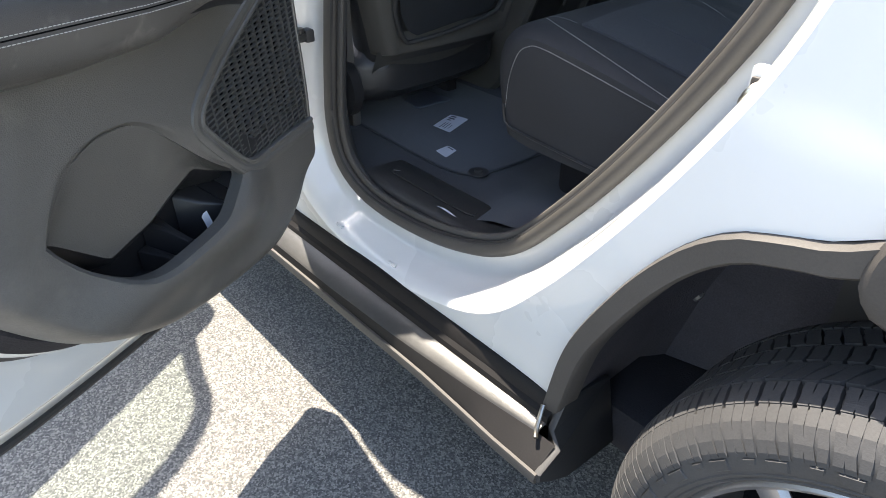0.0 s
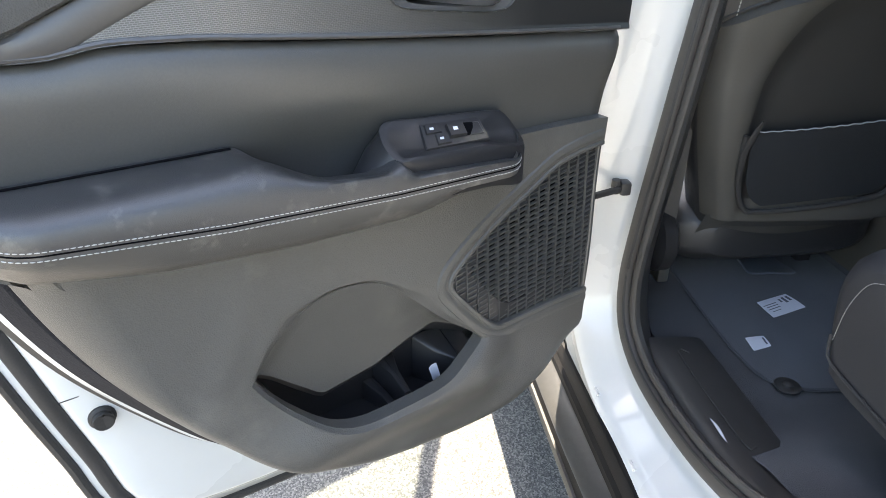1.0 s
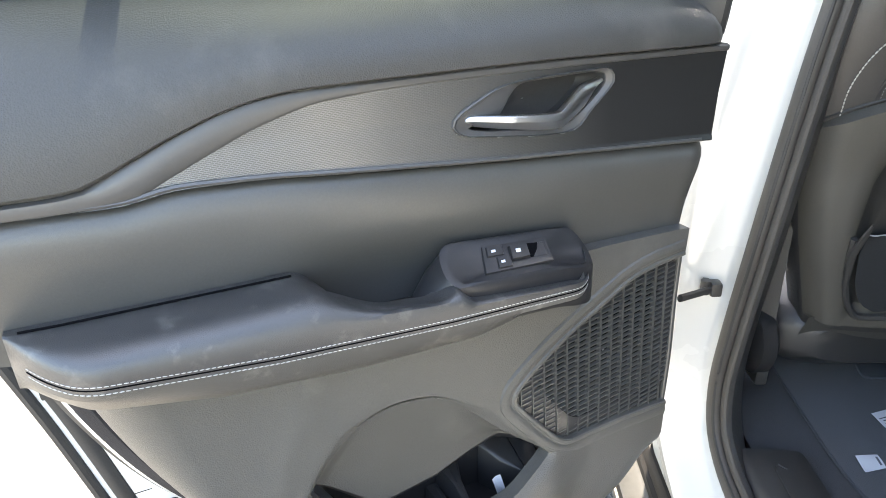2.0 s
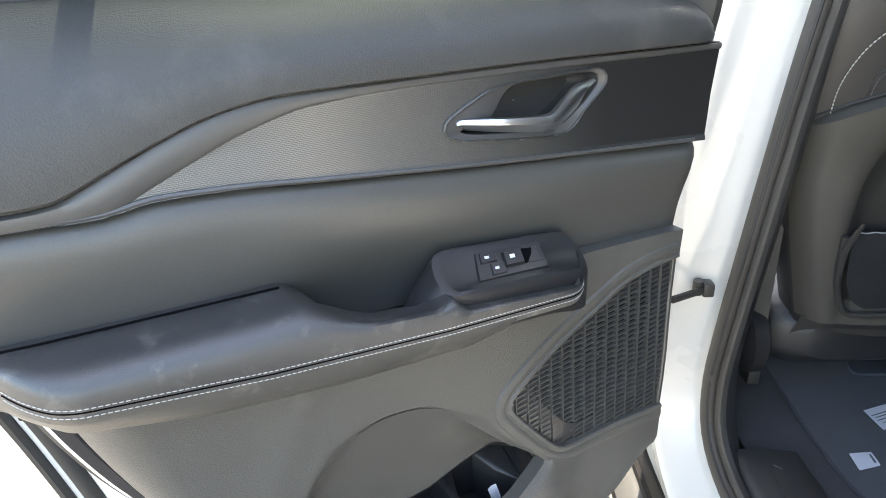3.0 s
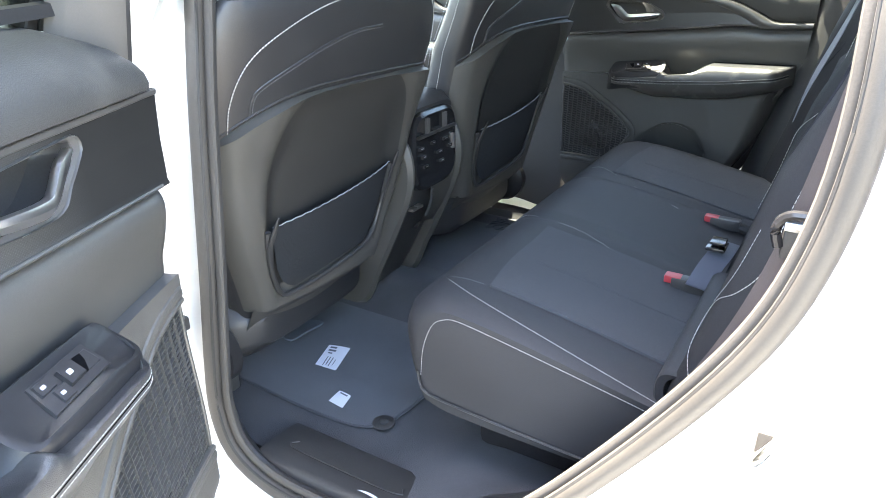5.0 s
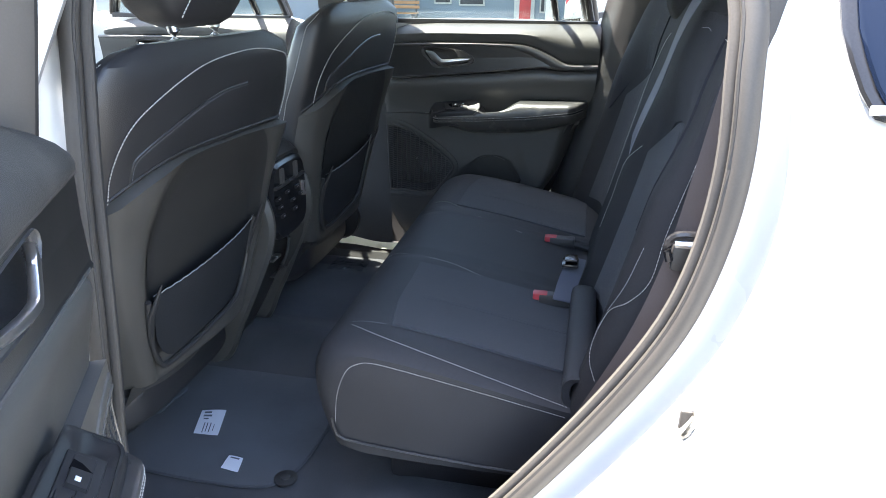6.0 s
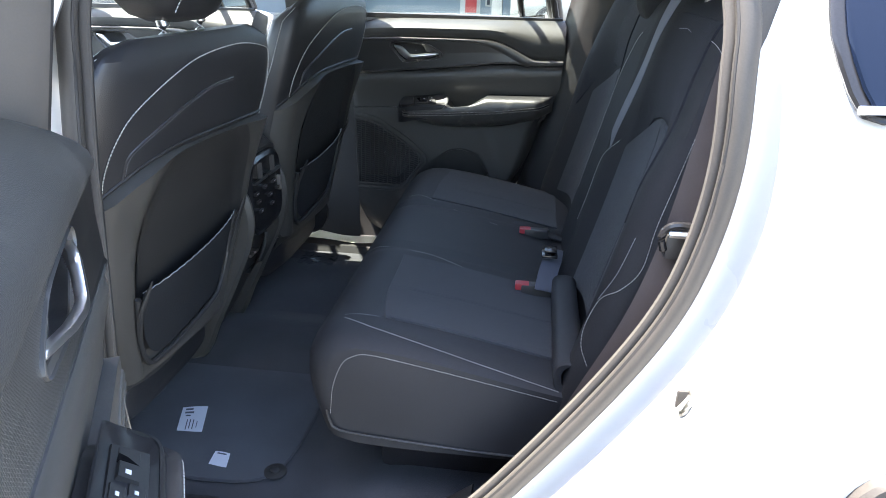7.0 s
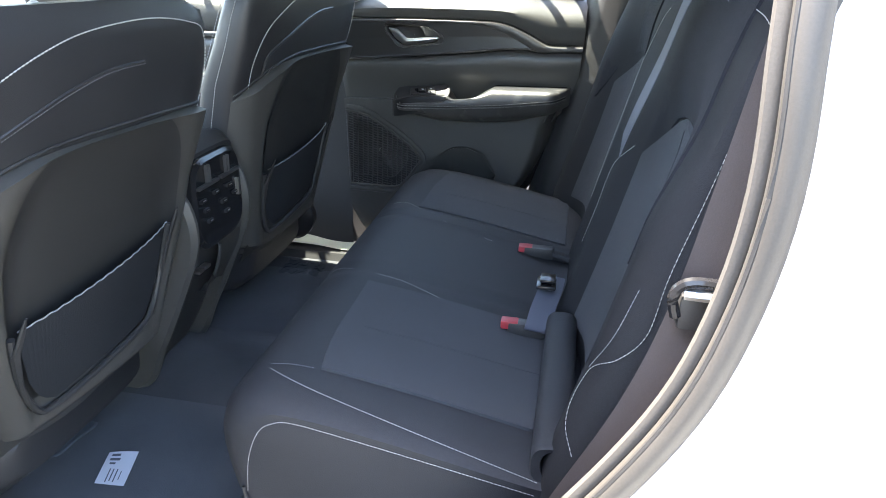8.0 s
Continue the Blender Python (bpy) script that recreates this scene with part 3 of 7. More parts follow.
# small hole plugs and welds on the painted sill
for x, z in ((0.12, 0.425), (0.30, 0.418)):
    part("pressing", *tube(along([(x, float(side_y(x, z)) - 0.001, z), (x + 0.01, float(side_y(x, z)) - 0.003, z + 0.002), (x + 0.02, float(side_y(x, z)) - 0.001, z)], 6), 0.004, 6), PAINT, body)

# striker on the rear jamb
st = part("striker", *box((0.890, -0.874, 0.900), (0.930, -0.856, 0.946), 0.005), PAINT, body, "white painted striker plate")
part("striker_loop", *tube(along([(0.899, -0.866, 0.908), (0.899, -0.884, 0.908), (0.898, -0.895, 0.913), (0.904, -0.896, 0.928), (0.910, -0.886, 0.934), (0.912, -0.866, 0.934)], 24), 0.0042, 8), STEEL, st, "striker loop")
part("striker_hole", *box((0.893, -0.8775, 0.906), (0.914, -0.868, 0.936), 0.004), FLARE, st, "brown latch hole")
part("belt_hook", *tube(along([(0.832, -0.80, 0.895), (0.828, -0.812, 0.906), (0.833, -0.814, 0.918), (0.842, -0.802, 0.928)], 14), 0.0045, 8), SEAL, body, "bright plastic clip at the seal")

# ---- interior shell ----
floor = part("floor", *grid([[(x, min(max(y, -0.58), 0.48) if x > 0.70 else y, 0.452 + 0.05 * np.exp(-((y - CY) / 0.12) ** 2) + 0.06 * step(0.26, 0.48, x) + 0.05 * (1 - step(-0.62, -0.42, x))) for y in np.linspace(-0.76, 0.66, 30)] for x in np.linspace(-1.2, 2.1, 60)]), CARPET)
tagged(floor, "black carpeted car floor", "floor", kind="structure")
dash = thing("dashboard", (-1.15, CY, 0.5), "black moulded dashboard under the windscreen", "dashboard")
part("top", *grid([[(-1.42 + 0.45 * t, CY + s * 0.74, 1.05 + 0.05 * math.sin(math.pi * t) - 0.30 * max(0, t - 0.8)) for s in np.linspace(-1, 1, 9)] for t in np.linspace(0, 1, 9)]), VINYL, dash)
part("front", *grid([[(-0.97 - 0.25 * t, CY + s * 0.74, 1.0 - 0.55 * t) for s in np.linspace(-1, 1, 9)] for t in np.linspace(0, 1, 5)]), PLASTIC, dash)
part("screen", *box((-1.02, CY - 0.13, 0.98), (-1.0, CY + 0.13, 1.14), 0.006), GLOSS, dash, "glossy black screen")
cargo = part("cargo_wall", *grid([[(x, s * 0.64 + CY, z) for x in (1.0, 1.5, 2.15)] for s in (-1, 1) for z in (0.5, 1.25)]), PLASTIC)
tagged(cargo, "black load bay side trim", "trim", kind="structure")
rise = lambda x: float(np.interp(x, [0.36, 0.40, 0.46, 0.52, 0.58, 0.64], [0.0, 0.006, 0.022, 0.055, 0.105, 0.17]))
scuff = part("scuff_trim", *grid([[(x, y, z + rise(x) * k) for y, z, k in ((-0.812, 0.462, 1), (-0.809, 0.474, 1), (-0.802, 0.4805, 1), (-0.790, 0.483, 1), (-0.760, 0.4815, 0.97), (-0.725, 0.4785, 0.9), (-0.695, 0.475, 0.75), (-0.682, 0.469, 0.5), (-0.676, 0.44, 0))] for x in np.linspace(0.05, 0.62, 28)]), PLASTIC)
tagged(scuff, "black plastic sill tread with a moulded recess", "trim", kind="structure")
part("recess_rim", *tube(along([(0.10, -0.735, 0.479), (0.11, -0.757, 0.4845), (0.34, -0.757, 0.4845), (0.35, -0.735, 0.479), (0.34, -0.722, 0.472), (0.11, -0.722, 0.472)], 40, True, True), 0.0016, 6, True), PLASTIC, scuff)
strip = thing("foil_strip", (0.31, -0.785, 0.484), "torn bright strip of foil on the sill tread", "litter")
part("strip", *grid([[(0.285 + 0.057 * t, -0.786 + 0.003 * t + w * 0.0028 * (1 - abs(2 * t - 1) ** 2), 0.487 + 0.002 * math.sin(5 * t)) for w in (-1, 0, 1)] for t in np.linspace(0, 1, 9)]), PAPER, strip)
btrim = part("pillar_trim", *grid([[(x0 + dx * s, y0 + 0.10 * s, z) for s in np.linspace(0, 1, 4)] for z, x0, y0, dx in ((1.66, 0.14, -0.67, -0.16), (1.5, 0.065, -0.735, -0.16), (1.2, 0.035, -0.765, -0.16), (0.95, 0.035, -0.79, -0.17), (0.75, 0.025, -0.80, -0.18), (0.60, 0.01, -0.81, -0.20), (0.47, 0.05, -0.815, -0.26), (0.44, 0.08, -0.815, -0.30))]), PLASTIC)
tagged(btrim, "black plastic lower trim of the centre pillar", "trim", kind="structure")
ctrim = part("rear_pillar_trim", *grid([[(x0 + 0.02 + dx * s, -0.795 + dy * s, z) for s in np.linspace(0, 1, 5)] for z, x0, dx, dy in ((1.62, 0.80, 0.3, 0.14), (1.42, 0.90, 0.25, 0.08), (1.2, 0.915, 0.22, 0.07), (1.0, 0.855, 0.22, 0.06), (0.82, 0.745, 0.25, 0.06), (0.66, 0.63, 0.30, 0.06))]), PLASTIC)
tagged(ctrim, "dark plastic trim beside the rear seat back", "trim", kind="structure")
tr = part("far_trim", *grid([[(0.055 - (1 - x) * float(np.interp(z, [1.15, 1.26], [0.375, 0.235])), 0.70 + 0.03 * math.sin(math.pi * (z - 0.3)) * (z < 1.3) - (0.12 * (z - 1.25) if z > 1.25 else 0), z) for z in np.linspace(0.40, 1.70, 14)] for x in np.linspace(0, 1, 6)]), PLASTIC)
tagged(tr, "black plastic trim of the far centre pillar", "trim", kind="structure")
zs_ = np.array([0.45, 0.6, 0.8, 1.0, 1.14, 1.28, 1.4, 1.5, 1.7])
tr = part("far_trim", *grid([[(x0 + dx, y + 0.02 * math.sin(math.pi * min(1.0, z - 0.3)) - (0.14 * (z - 1.25) if z > 1.25 else 0), z) for dx, y in ((-0.035, 0.775), (-0.02, 0.735), (0.0, 0.70), (0.02, 0.68), (0.15, 0.655), (0.40, 0.64))] for z, x0 in zip(zs_, np.interp(zs_, [0.45, 0.6, 0.8, 1.0, 1.28, 1.5, 1.7], [0.62, 0.66, 0.69, 0.74, 0.80, 0.84, 0.86]))]), PLASTIC)
tagged(tr, "black plastic trim behind the far rear door", "trim", kind="structure")
far_sill = part("far_sill", *grid([[(x, y, z) for y, z in ((0.62, 0.45), (0.635, 0.475), (0.68, 0.48), (0.735, 0.485), (0.755, 0.56), (0.765, 0.66))] for x in np.linspace(-1.0, 0.75, 12)]), PLASTIC)
tagged(far_sill, "black plastic sill tread on the far side", "trim", kind="structure")
header = part("far_header", *box((-0.95, 0.60, 1.61), (1.05, 0.645, 1.665), 0.012), HEAD)
tagged(header, "grey side rail trim above the far doors", "trim", kind="structure")


# ---- doors ----
TT = [(0.095, 1.226), (0.12, 1.227), (0.174, 1.2278), (0.335, 1.2315), (0.471, 1.2325), (0.588, 1.2325), (0.644, 1.231), (0.692, 1.222), (0.738, 1.206), (0.778, 1.189), (0.812, 1.1745), (0.84, 1.1705), (0.935, 1.173)]
TB = [(0.095, 1.105), (0.12, 1.107), (0.401, 1.129), (0.595, 1.147), (0.66, 1.154), (0.705, 1.157), (0.748, 1.1585), (0.79, 1.153), (0.84, 1.155), (0.932, 1.158)]
MB = [(0.110, 0.982), (0.13, 0.983), (0.279, 0.992), (0.33, 0.985), (0.45, 0.972), (0.70, 0.975), (0.925, 1.02)]
PANEL = [(0.110, 0.986), (0.119, 0.80), (0.127, 0.70), (0.130, 0.62), (0.148, 0.556), (0.20, 0.52), (0.249, 0.506), (0.33, 0.507), (0.41, 0.515), (0.48, 0.526), (0.546, 0.545), (0.62, 0.586),
         (0.688, 0.644), (0.767, 0.745), (0.812, 0.815), (0.846, 0.889), (0.873, 0.965), (0.90, 1.02)]
POCKET_UP = [(0.668, 0.772), (0.642, 0.806), (0.605, 0.837), (0.57, 0.851), (0.54, 0.853), (0.502, 0.845), (0.462, 0.816), (0.40, 0.755), (0.338, 0.706)]
POCKET_LOW = [(0.338, 0.706), (0.372, 0.688), (0.418, 0.668), (0.49, 0.663), (0.542, 0.664), (0.585, 0.678), (0.627, 0.712), (0.655, 0.748), (0.668, 0.772)]
GRILLE = [(0.1225, 0.950), (0.16, 0.9465), (0.205, 0.937), (0.25, 0.911), (0.317, 0.876), (0.385, 0.828), (0.397, 0.808), (0.392, 0.795), (0.345, 0.738), (0.322, 0.714), (0.290, 0.7065), (0.207, 0.710), (0.140, 0.711)]
HINGE_EDGE = lambda z: float(np.interp(z, [0.62, 0.70, 0.80, 0.98, 1.10, 1.226], [0.130, 0.127, 0.119, 0.110, 0.097, 0.086]))
BEZEL = [(0.467, 1.183), (0.463, 1.168), (0.43, 1.160), (0.322, 1.150), (0.29, 1.172), (0.263, 1.197), (0.262, 1.208), (0.272, 1.216), (0.30, 1.2165), (0.398, 1.213), (0.439, 1.200)]
SHELL = [(0.0, 1.28), (0.005, 0.95), (0.012, 0.62), (0.025, 0.46), (0.08, 0.434), (0.30, 0.440), (0.55, 0.452), (0.70, 0.466), (0.765, 0.484), (0.795, 0.53), (0.81, 0.60), (0.835, 0.70), (0.868, 0.84), (0.905, 0.98), (0.93, 1.10), (0.94, 1.22), (0.935, 1.29), (0.50, 1.305), (0.10, 1.295)]


def inside(p, q, loop):
    c = False
    for (a, b), (d, e) in zip(loop, loop[1:] + loop[:1]):
        if (b > q) != (e > q) and p < (d - a) * (q - b) / (e - b) + a:
            c = not c
    return c


def build_door(name, at, label, to, fine=True, near=True, slanted=False):
    """A complete car door: u along from its hinge, w towards the cabin, z up; to() lays it into the world."""
    D = lambda pts: [to(*p) for p in pts]
    G = lambda P, *a: (lambda v, f: (D(v), f))(*grid(P, *a))
    door = thing(name, at, label, "car door")

    # painted shell with its shut faces, weather strip and outer skin
    L = along(SHELL, 120, True, True)
    c = L.mean(0)
    n = np.roll(L, -1, 0) - np.roll(L, 1, 0)
    n = np.stack([n[:, 1], -n[:, 0]], 1)
    n /= np.linalg.norm(n, axis=1)[:, None]
    if np.mean(np.sum(n * (L - c), 1)) < 0:
        n = -n
    away = lambda u, z, o: o * (float(step(0.0, 0.25, u)) * float(1 - step(1.12, 1.27, z)) if o > 0 else 1.0)
    rings = []
    for o, w in ((-0.02, -0.071), (0.012, -0.072), (0.018, -0.075), (0.022, -0.083), (0.038, -0.089), (0.042, -0.094), (0.050, -0.097), (0.056, -0.104), (0.056, -0.114), (0.048, -0.124), (-0.03, -0.138), (-0.12, -0.150)):
        rings.append([(u + a * away(u, z, o), w + 0.07 * float(step(1.15, 1.32, z)) * (w < -0.06), z + b * away(u, z, o)) for (u, z), (a, b) in zip(L, n)])
    part("shell", *G(rings, False, True, True), PAINT, door, "white painted door shell")
    rear = [k for k in range(len(L)) if L[k][0] > 0.785 and L[k][1] < 1.15 and L[k][1] > 0.475]
    rear.sort(key=lambda k: L[k][1])
    lipat = lambda k, o, w: (L[k][0] + n[k][0] * o, w, L[k][1] + n[k][1] * o)
    v, f = tube([lipat(k, 0.031, -0.083) for k in rear], 0.0105, 10, squash=0.7, up=(0, 1, 0))
    part("weather_strip", D(v), f, RUBBER, door, "black rubber weather strip")
    low = [k for k in range(len(L)) if L[k][1] < 1.12 and L[k][0] > 0.06]
    low.sort(key=lambda k: math.atan2(L[k][1] - 0.9, L[k][0] - 0.3))
    v, f = tube([lipat(k, 0.060, -0.100) for k in low], 0.0075, 8, up=(0, 1, 0))
    part("edge_strip", D(v), f, RUBBER, door, "thin black lip on the door edge")
    # dark gasket, painted step and seal line behind the trim panel
    P = along(PANEL + [(0.918, 1.08), (0.93, 1.16)], 90)
    pn = np.gradient(P, axis=0)
    pn = np.stack([pn[:, 1], -pn[:, 0]], 1)
    pn /= np.linalg.norm(pn, axis=1)[:, None]
    pc = np.array((0.45, 0.8))
    pn *= np.sign(np.sum(pn * (P - pc), 1))[:, None]
    shrink = [0.12 + 0.88 * float(step(0.42, 0.70, u)) * float(1 - 0.5 * step(0.95, 1.05, z)) for u, z in P]
    sweep = lambda prof_: G([[(u + a * o * k, w, z + b * o * k) for (u, z), (a, b), k in zip(P, pn, shrink)] for o, w in prof_])
    part("panel_gasket", *sweep(((-0.03, 0.030), (-0.004, 0.036), (0.006, 0.034), (0.018, 0.016), (0.030, 0.000), (0.032, -0.010))), LINER, door, "dark rubber gasket round the trim panel")
    part("inner_step", *sweep(((0.027, -0.002), (0.037, -0.010), (0.043, -0.032), (0.045, -0.073))), PAINT, door)
    part("seal_line", *sweep(((0.040, -0.024), (0.0495, -0.034), (0.0505, -0.052), (0.045, -0.064))), RUBBER, door, "black seal round the door's inner sheet")

    # upper soft panel that rolls over to the window
    NU = 60
    a = along(TT, NU)
    top_z = np.interp(a[:, 0], [0.08, 0.12, 0.18, 0.30, 0.9], [1.262, 1.285, 1.305, 1.312, 1.318])
    if not near:
        top_z = top_z - 0.024
    rows = []
    roll_near = ((0.0, 0.080), (-0.006, 0.098), (0.02, 0.1025), (0.15, 0.104), (0.35, 0.100), (0.55, 0.088), (0.75, 0.067), (0.90, 0.042), (0.97, 0.022), (1.0, 0.008), (0.93, -0.03))
    roll_far = ((0.0, 0.080), (-0.006, 0.094), (0.02, 0.098), (0.15, 0.101), (0.35, 0.105), (0.50, 0.104), (0.64, 0.092), (0.80, 0.068), (0.90, 0.045), (0.97, 0.022), (1.0, 0.008), (0.93, -0.03))
    for s, w in roll_near if near else roll_far:
        end = [1.0 - 0.35 * float(1 - step(0.085, 0.12, u)) for u, _ in a]
        rows.append([(u - 0.010 * float(1 - step(0.095, 0.2, u)), w * e * (1.0 if near else 0.78) if w > 0.03 else w, z + 0.0015 + (t - z) * s) for (u, z), t, e in zip(a, top_z, end)])
    part("upper_panel", *G(rows), VINYL, door, "grained black upper door panel")
    part("belt_strip", *G([[(u, w, z) for u in np.linspace(0.10, 0.92, 20)] for w, z in ((0.012, top_z[-1] - 0.006), (0.010, top_z[-1] + 0.008), (-0.002, top_z[-1] + 0.010), (-0.006, top_z[-1] - 0.008))]), RUBBER, door)

    # inlay band, smooth at its tail, open under the handle
    b = along(TB, NU)
    at_ = np.stack([b[:, 0] - 0.010 * (1 - step(0.095, 0.3, b[:, 0])), np.interp(b[:, 0], a[:, 0], a[:, 1])], 1)
    cut = np.interp(b[:, 0], [0.05, 0.50, 0.555, 0.61, 0.645, 0.68, 0.722, 0.755, 0.778, 0.95], [0.06, 0.08, 0.10, 0.15, 0.25, 0.36, 0.55, 0.78, 1.0, 1.0])
    fu = np.linspace(0, NU - 1, 240)
    fine_a = np.stack([np.interp(fu, range(NU), at_[:, k]) for k in (0, 1)], 1)
    fine_b = np.stack([np.interp(fu, range(NU), b[:, k]) for k in (0, 1)], 1)
    ss_ = np.r_[0, np.linspace(0.0, 0.93, 40), 0.96, 0.985, 1.0, 1.0]
    wi = np.r_[0.07, np.interp(np.linspace(0.0, 0.93, 40), [0, 0.03, 0.5, 0.93], [0.092, 0.0935, 0.0925, 0.0950]), 0.097, 0.0975, 0.094, 0.07]
    v, f = grid([[(*(p + (q - p) * t), w) for p, q in zip(fine_a, fine_b)] for t, w in zip(ss_, wi)])
    bez_list = [tuple(k) for k in along(BEZEL, 60, True, True)]
    f = [q for q in f if not inside(float(np.mean(v[list(q), 0])), float(np.mean(v[list(q), 1])), bez_list)]
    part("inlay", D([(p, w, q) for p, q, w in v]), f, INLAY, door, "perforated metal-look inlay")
    rows = []
    for s, lift in ((0.0, -0.010), (0.0, 0.002), (0.15, 0.0055), (0.5, 0.0065), (0.85, 0.0045), (1.0, 0.0), (1.0, -0.01)):
        r = []
        for (u1, z1), (u2, z2), k in zip(at_, b, cut):
            t = k * s
            r.append((u1 + (u2 - u1) * t, 0.0935 + lift * (0.35 + 0.65 * k), z1 - 0.001 + (z2 - z1) * t))
        rows.append(r)
    part("inlay_border", *G(rows), SMOOTH, door, "smooth dark grey curved strip")
    v, f = tube([(u, 0.0962, z + 0.0035) for u, z in b[2:-2]], 0.0026, 6)
    part("bright_edge", D(v), f, SMOOTH, door)

    # handle in its dished surround
    B = along(BEZEL, 60, True, True)
    bc = np.array((0.36, 1.185))
    CUP = along([(0.447, 1.171), (0.413, 1.178), (0.402, 1.190), (0.394, 1.202), (0.380, 1.2105), (0.344, 1.2115), (0.300, 1.2125), (0.276, 1.211), (0.270, 1.203), (0.276, 1.192), (0.302, 1.170), (0.328, 1.156), (0.36, 1.158), (0.42, 1.164)], 60, True, True)
    ang_ = lambda A: np.roll(A, -int(np.argmin(np.arctan2(A[:, 1] - bc[1], A[:, 0] - bc[0]))), 0)
    B, CUP = ang_(B), ang_(CUP)
    if np.sign(np.cross(B[0] - bc, B[5] - bc)) != np.sign(np.cross(CUP[0] - bc, CUP[5] - bc)):
        CUP = ang_(CUP[::-1])
    mixl = lambda k, w, dw=0.0: [(p[0] + (q[0] - p[0]) * k, w, p[1] + (q[1] - p[1]) * k) for p, q in zip(B, CUP)]
    rim_o = [(bc[0] + (p[0] - bc[0]) * 1.012, 0.0915, bc[1] + (p[1] - bc[1]) * 1.03) for p in B]
    bez = part("handle_surround", *G([rim_o, mixl(-0.02, 0.0955), mixl(0.03, 0.0962), mixl(0.09, 0.0955), mixl(0.14, 0.0935), mixl(0.9, 0.0905), mixl(1.0, 0.0885)], False, True), SMOOTH, door, "dished dark grey handle surround")
    cc = CUP.mean(0)
    shr = lambda k, w: [(cc[0] + (p[0] - cc[0]) * k, w, cc[1] + (p[1] - cc[1]) * k) for p in CUP]
    part("cup", *G([shr(1.0, 0.0888), shr(0.98, 0.080), shr(0.93, 0.064), shr(0.82, 0.054), shr(0.4, 0.050), shr(0.02, 0.050)], False, True), PLASTIC, bez, "satin black finger cup")
    ht = np.array([(0.4535, 1.182), (0.447, 1.1845), (0.40, 1.1815), (0.350, 1.1785), (0.336, 1.1845), (0.318, 1.1985), (0.306, 1.2035), (0.279, 1.2055)])
    hb = np.array([(0.4525, 1.1755), (0.445, 1.1715), (0.40, 1.1645), (0.340, 1.1575), (0.318, 1.1660), (0.300, 1.1765), (0.289, 1.187), (0.277, 1.199)])
    hw_ = np.array([0.094, 0.101, 0.108, 0.111, 0.111, 0.108, 0.104, 0.096])
    ht, hb = along(ht, 40), along(hb, 40)
    hw_ = np.interp(np.linspace(0, 1, 40), np.linspace(0, 1, 8), hw_)
    rows = []
    for (u1, z1), (u2, z2), w in zip(ht, hb, hw_):
        d_ = np.array((u2 - u1, z2 - z1))
        at2 = lambda k, ww: (u1 + d_[0] * k, ww, z1 + d_[1] * k)
        rows.append([at2(0.06, w - 0.010), at2(0.0, w - 0.005), at2(0.05, w - 0.001), at2(0.16, w), at2(0.42, w + 0.0004), at2(0.52, w - 0.0012), at2(0.9, w - 0.0085), at2(1.0, w - 0.011), at2(0.95, w - 0.013)])
    part("handle", *G(rows, False, True, True), CHROME, door, "satin chrome pull handle")

    # leather middle panel, dished above the armrest
    m = along(MB, NU)
    rows = []
    for s in (0, 0.0, 0.02, 0.04, 0.07, 0.10, 0.14, 0.18, 0.24, 0.30, 0.4, 0.5, 0.6, 0.7, 0.8, 0.9, 1.0, 1.0):
        r = []
        for k, ((u1, z1), (u2, z2)) in enumerate(zip(b, m)):
            u, z = u1 + (u2 - u1) * s, z1 + (z2 - z1) * s
            dish = 0.022 * math.exp(-((u - 0.55) / 0.11) ** 2) * float(step(0.35, 0.85, s)) + float(np.interp(s, [0, 0.04, 0.10, 0.18, 0.30, 0.5, 0.75, 1.0], [0.014, 0.006, 0.001, -0.001, 0.001, 0.008, 0.016, 0.020]))
            r.append((u, 0.096 - dish - 0.012 * float(1 - step(0.095, 0.115, u)), z - (0.003 if s == 0 else 0)))
        rows.append(r)
    for q, (u, w, z) in enumerate(list(rows[0])):
        rows[0][q] = (u, w - 0.025, z)
    for q, (u, w, z) in enumerate(list(rows[-1])):
        rows[-1][q] = (u, w - 0.025, z)
    part("middle_panel", *G(rows), DOORSKIN, door, "black leatherette middle panel")

    # lower panel round the map pocket
    top_line = along([(0.90, 1.02), (0.70, 0.974), (0.45, 0.970), (0.33, 0.984), (0.279, 0.991), (0.125, 0.987), (0.110, 0.986)], 60)
    outer = np.vstack([along(PANEL, 120)[:-1], top_line[:-1]])
    hole = np.vstack([along(POCKET_UP, 60)[:-1], along(POCKET_LOW, 60)[:-1]])
    pcn = np.array((0.50, 0.76))
    th = np.linspace(-math.pi, math.pi, 180, endpoint=False)

    def polar(A):
        best = []
        for t in th:
            d = np.array((math.cos(t), math.sin(t)))
            hits = []
            for p, q in zip(A, np.roll(A, -1, 0)):
                mt = np.array([[d[0], p[0] - q[0]], [d[1], p[1] - q[1]]])
                det = mt[0, 0] * mt[1, 1] - mt[0, 1] * mt[1, 0]
                if abs(det) < 1e-12:
                    continue
                rx, ry = p[0] - pcn[0], p[1] - pcn[1]
                s1 = (rx * mt[1, 1] - mt[0, 1] * ry) / det
                s2 = (mt[0, 0] * ry - mt[1, 0] * rx) / det
                if s1 > 0 and -1e-9 <= s2 <= 1 + 1e-9:
                    hits.append(s1)
            best.append(pcn + d * (max(hits) if hits else 0.1))
        return np.array(best)

    O, I = polar(outer), polar(hole)

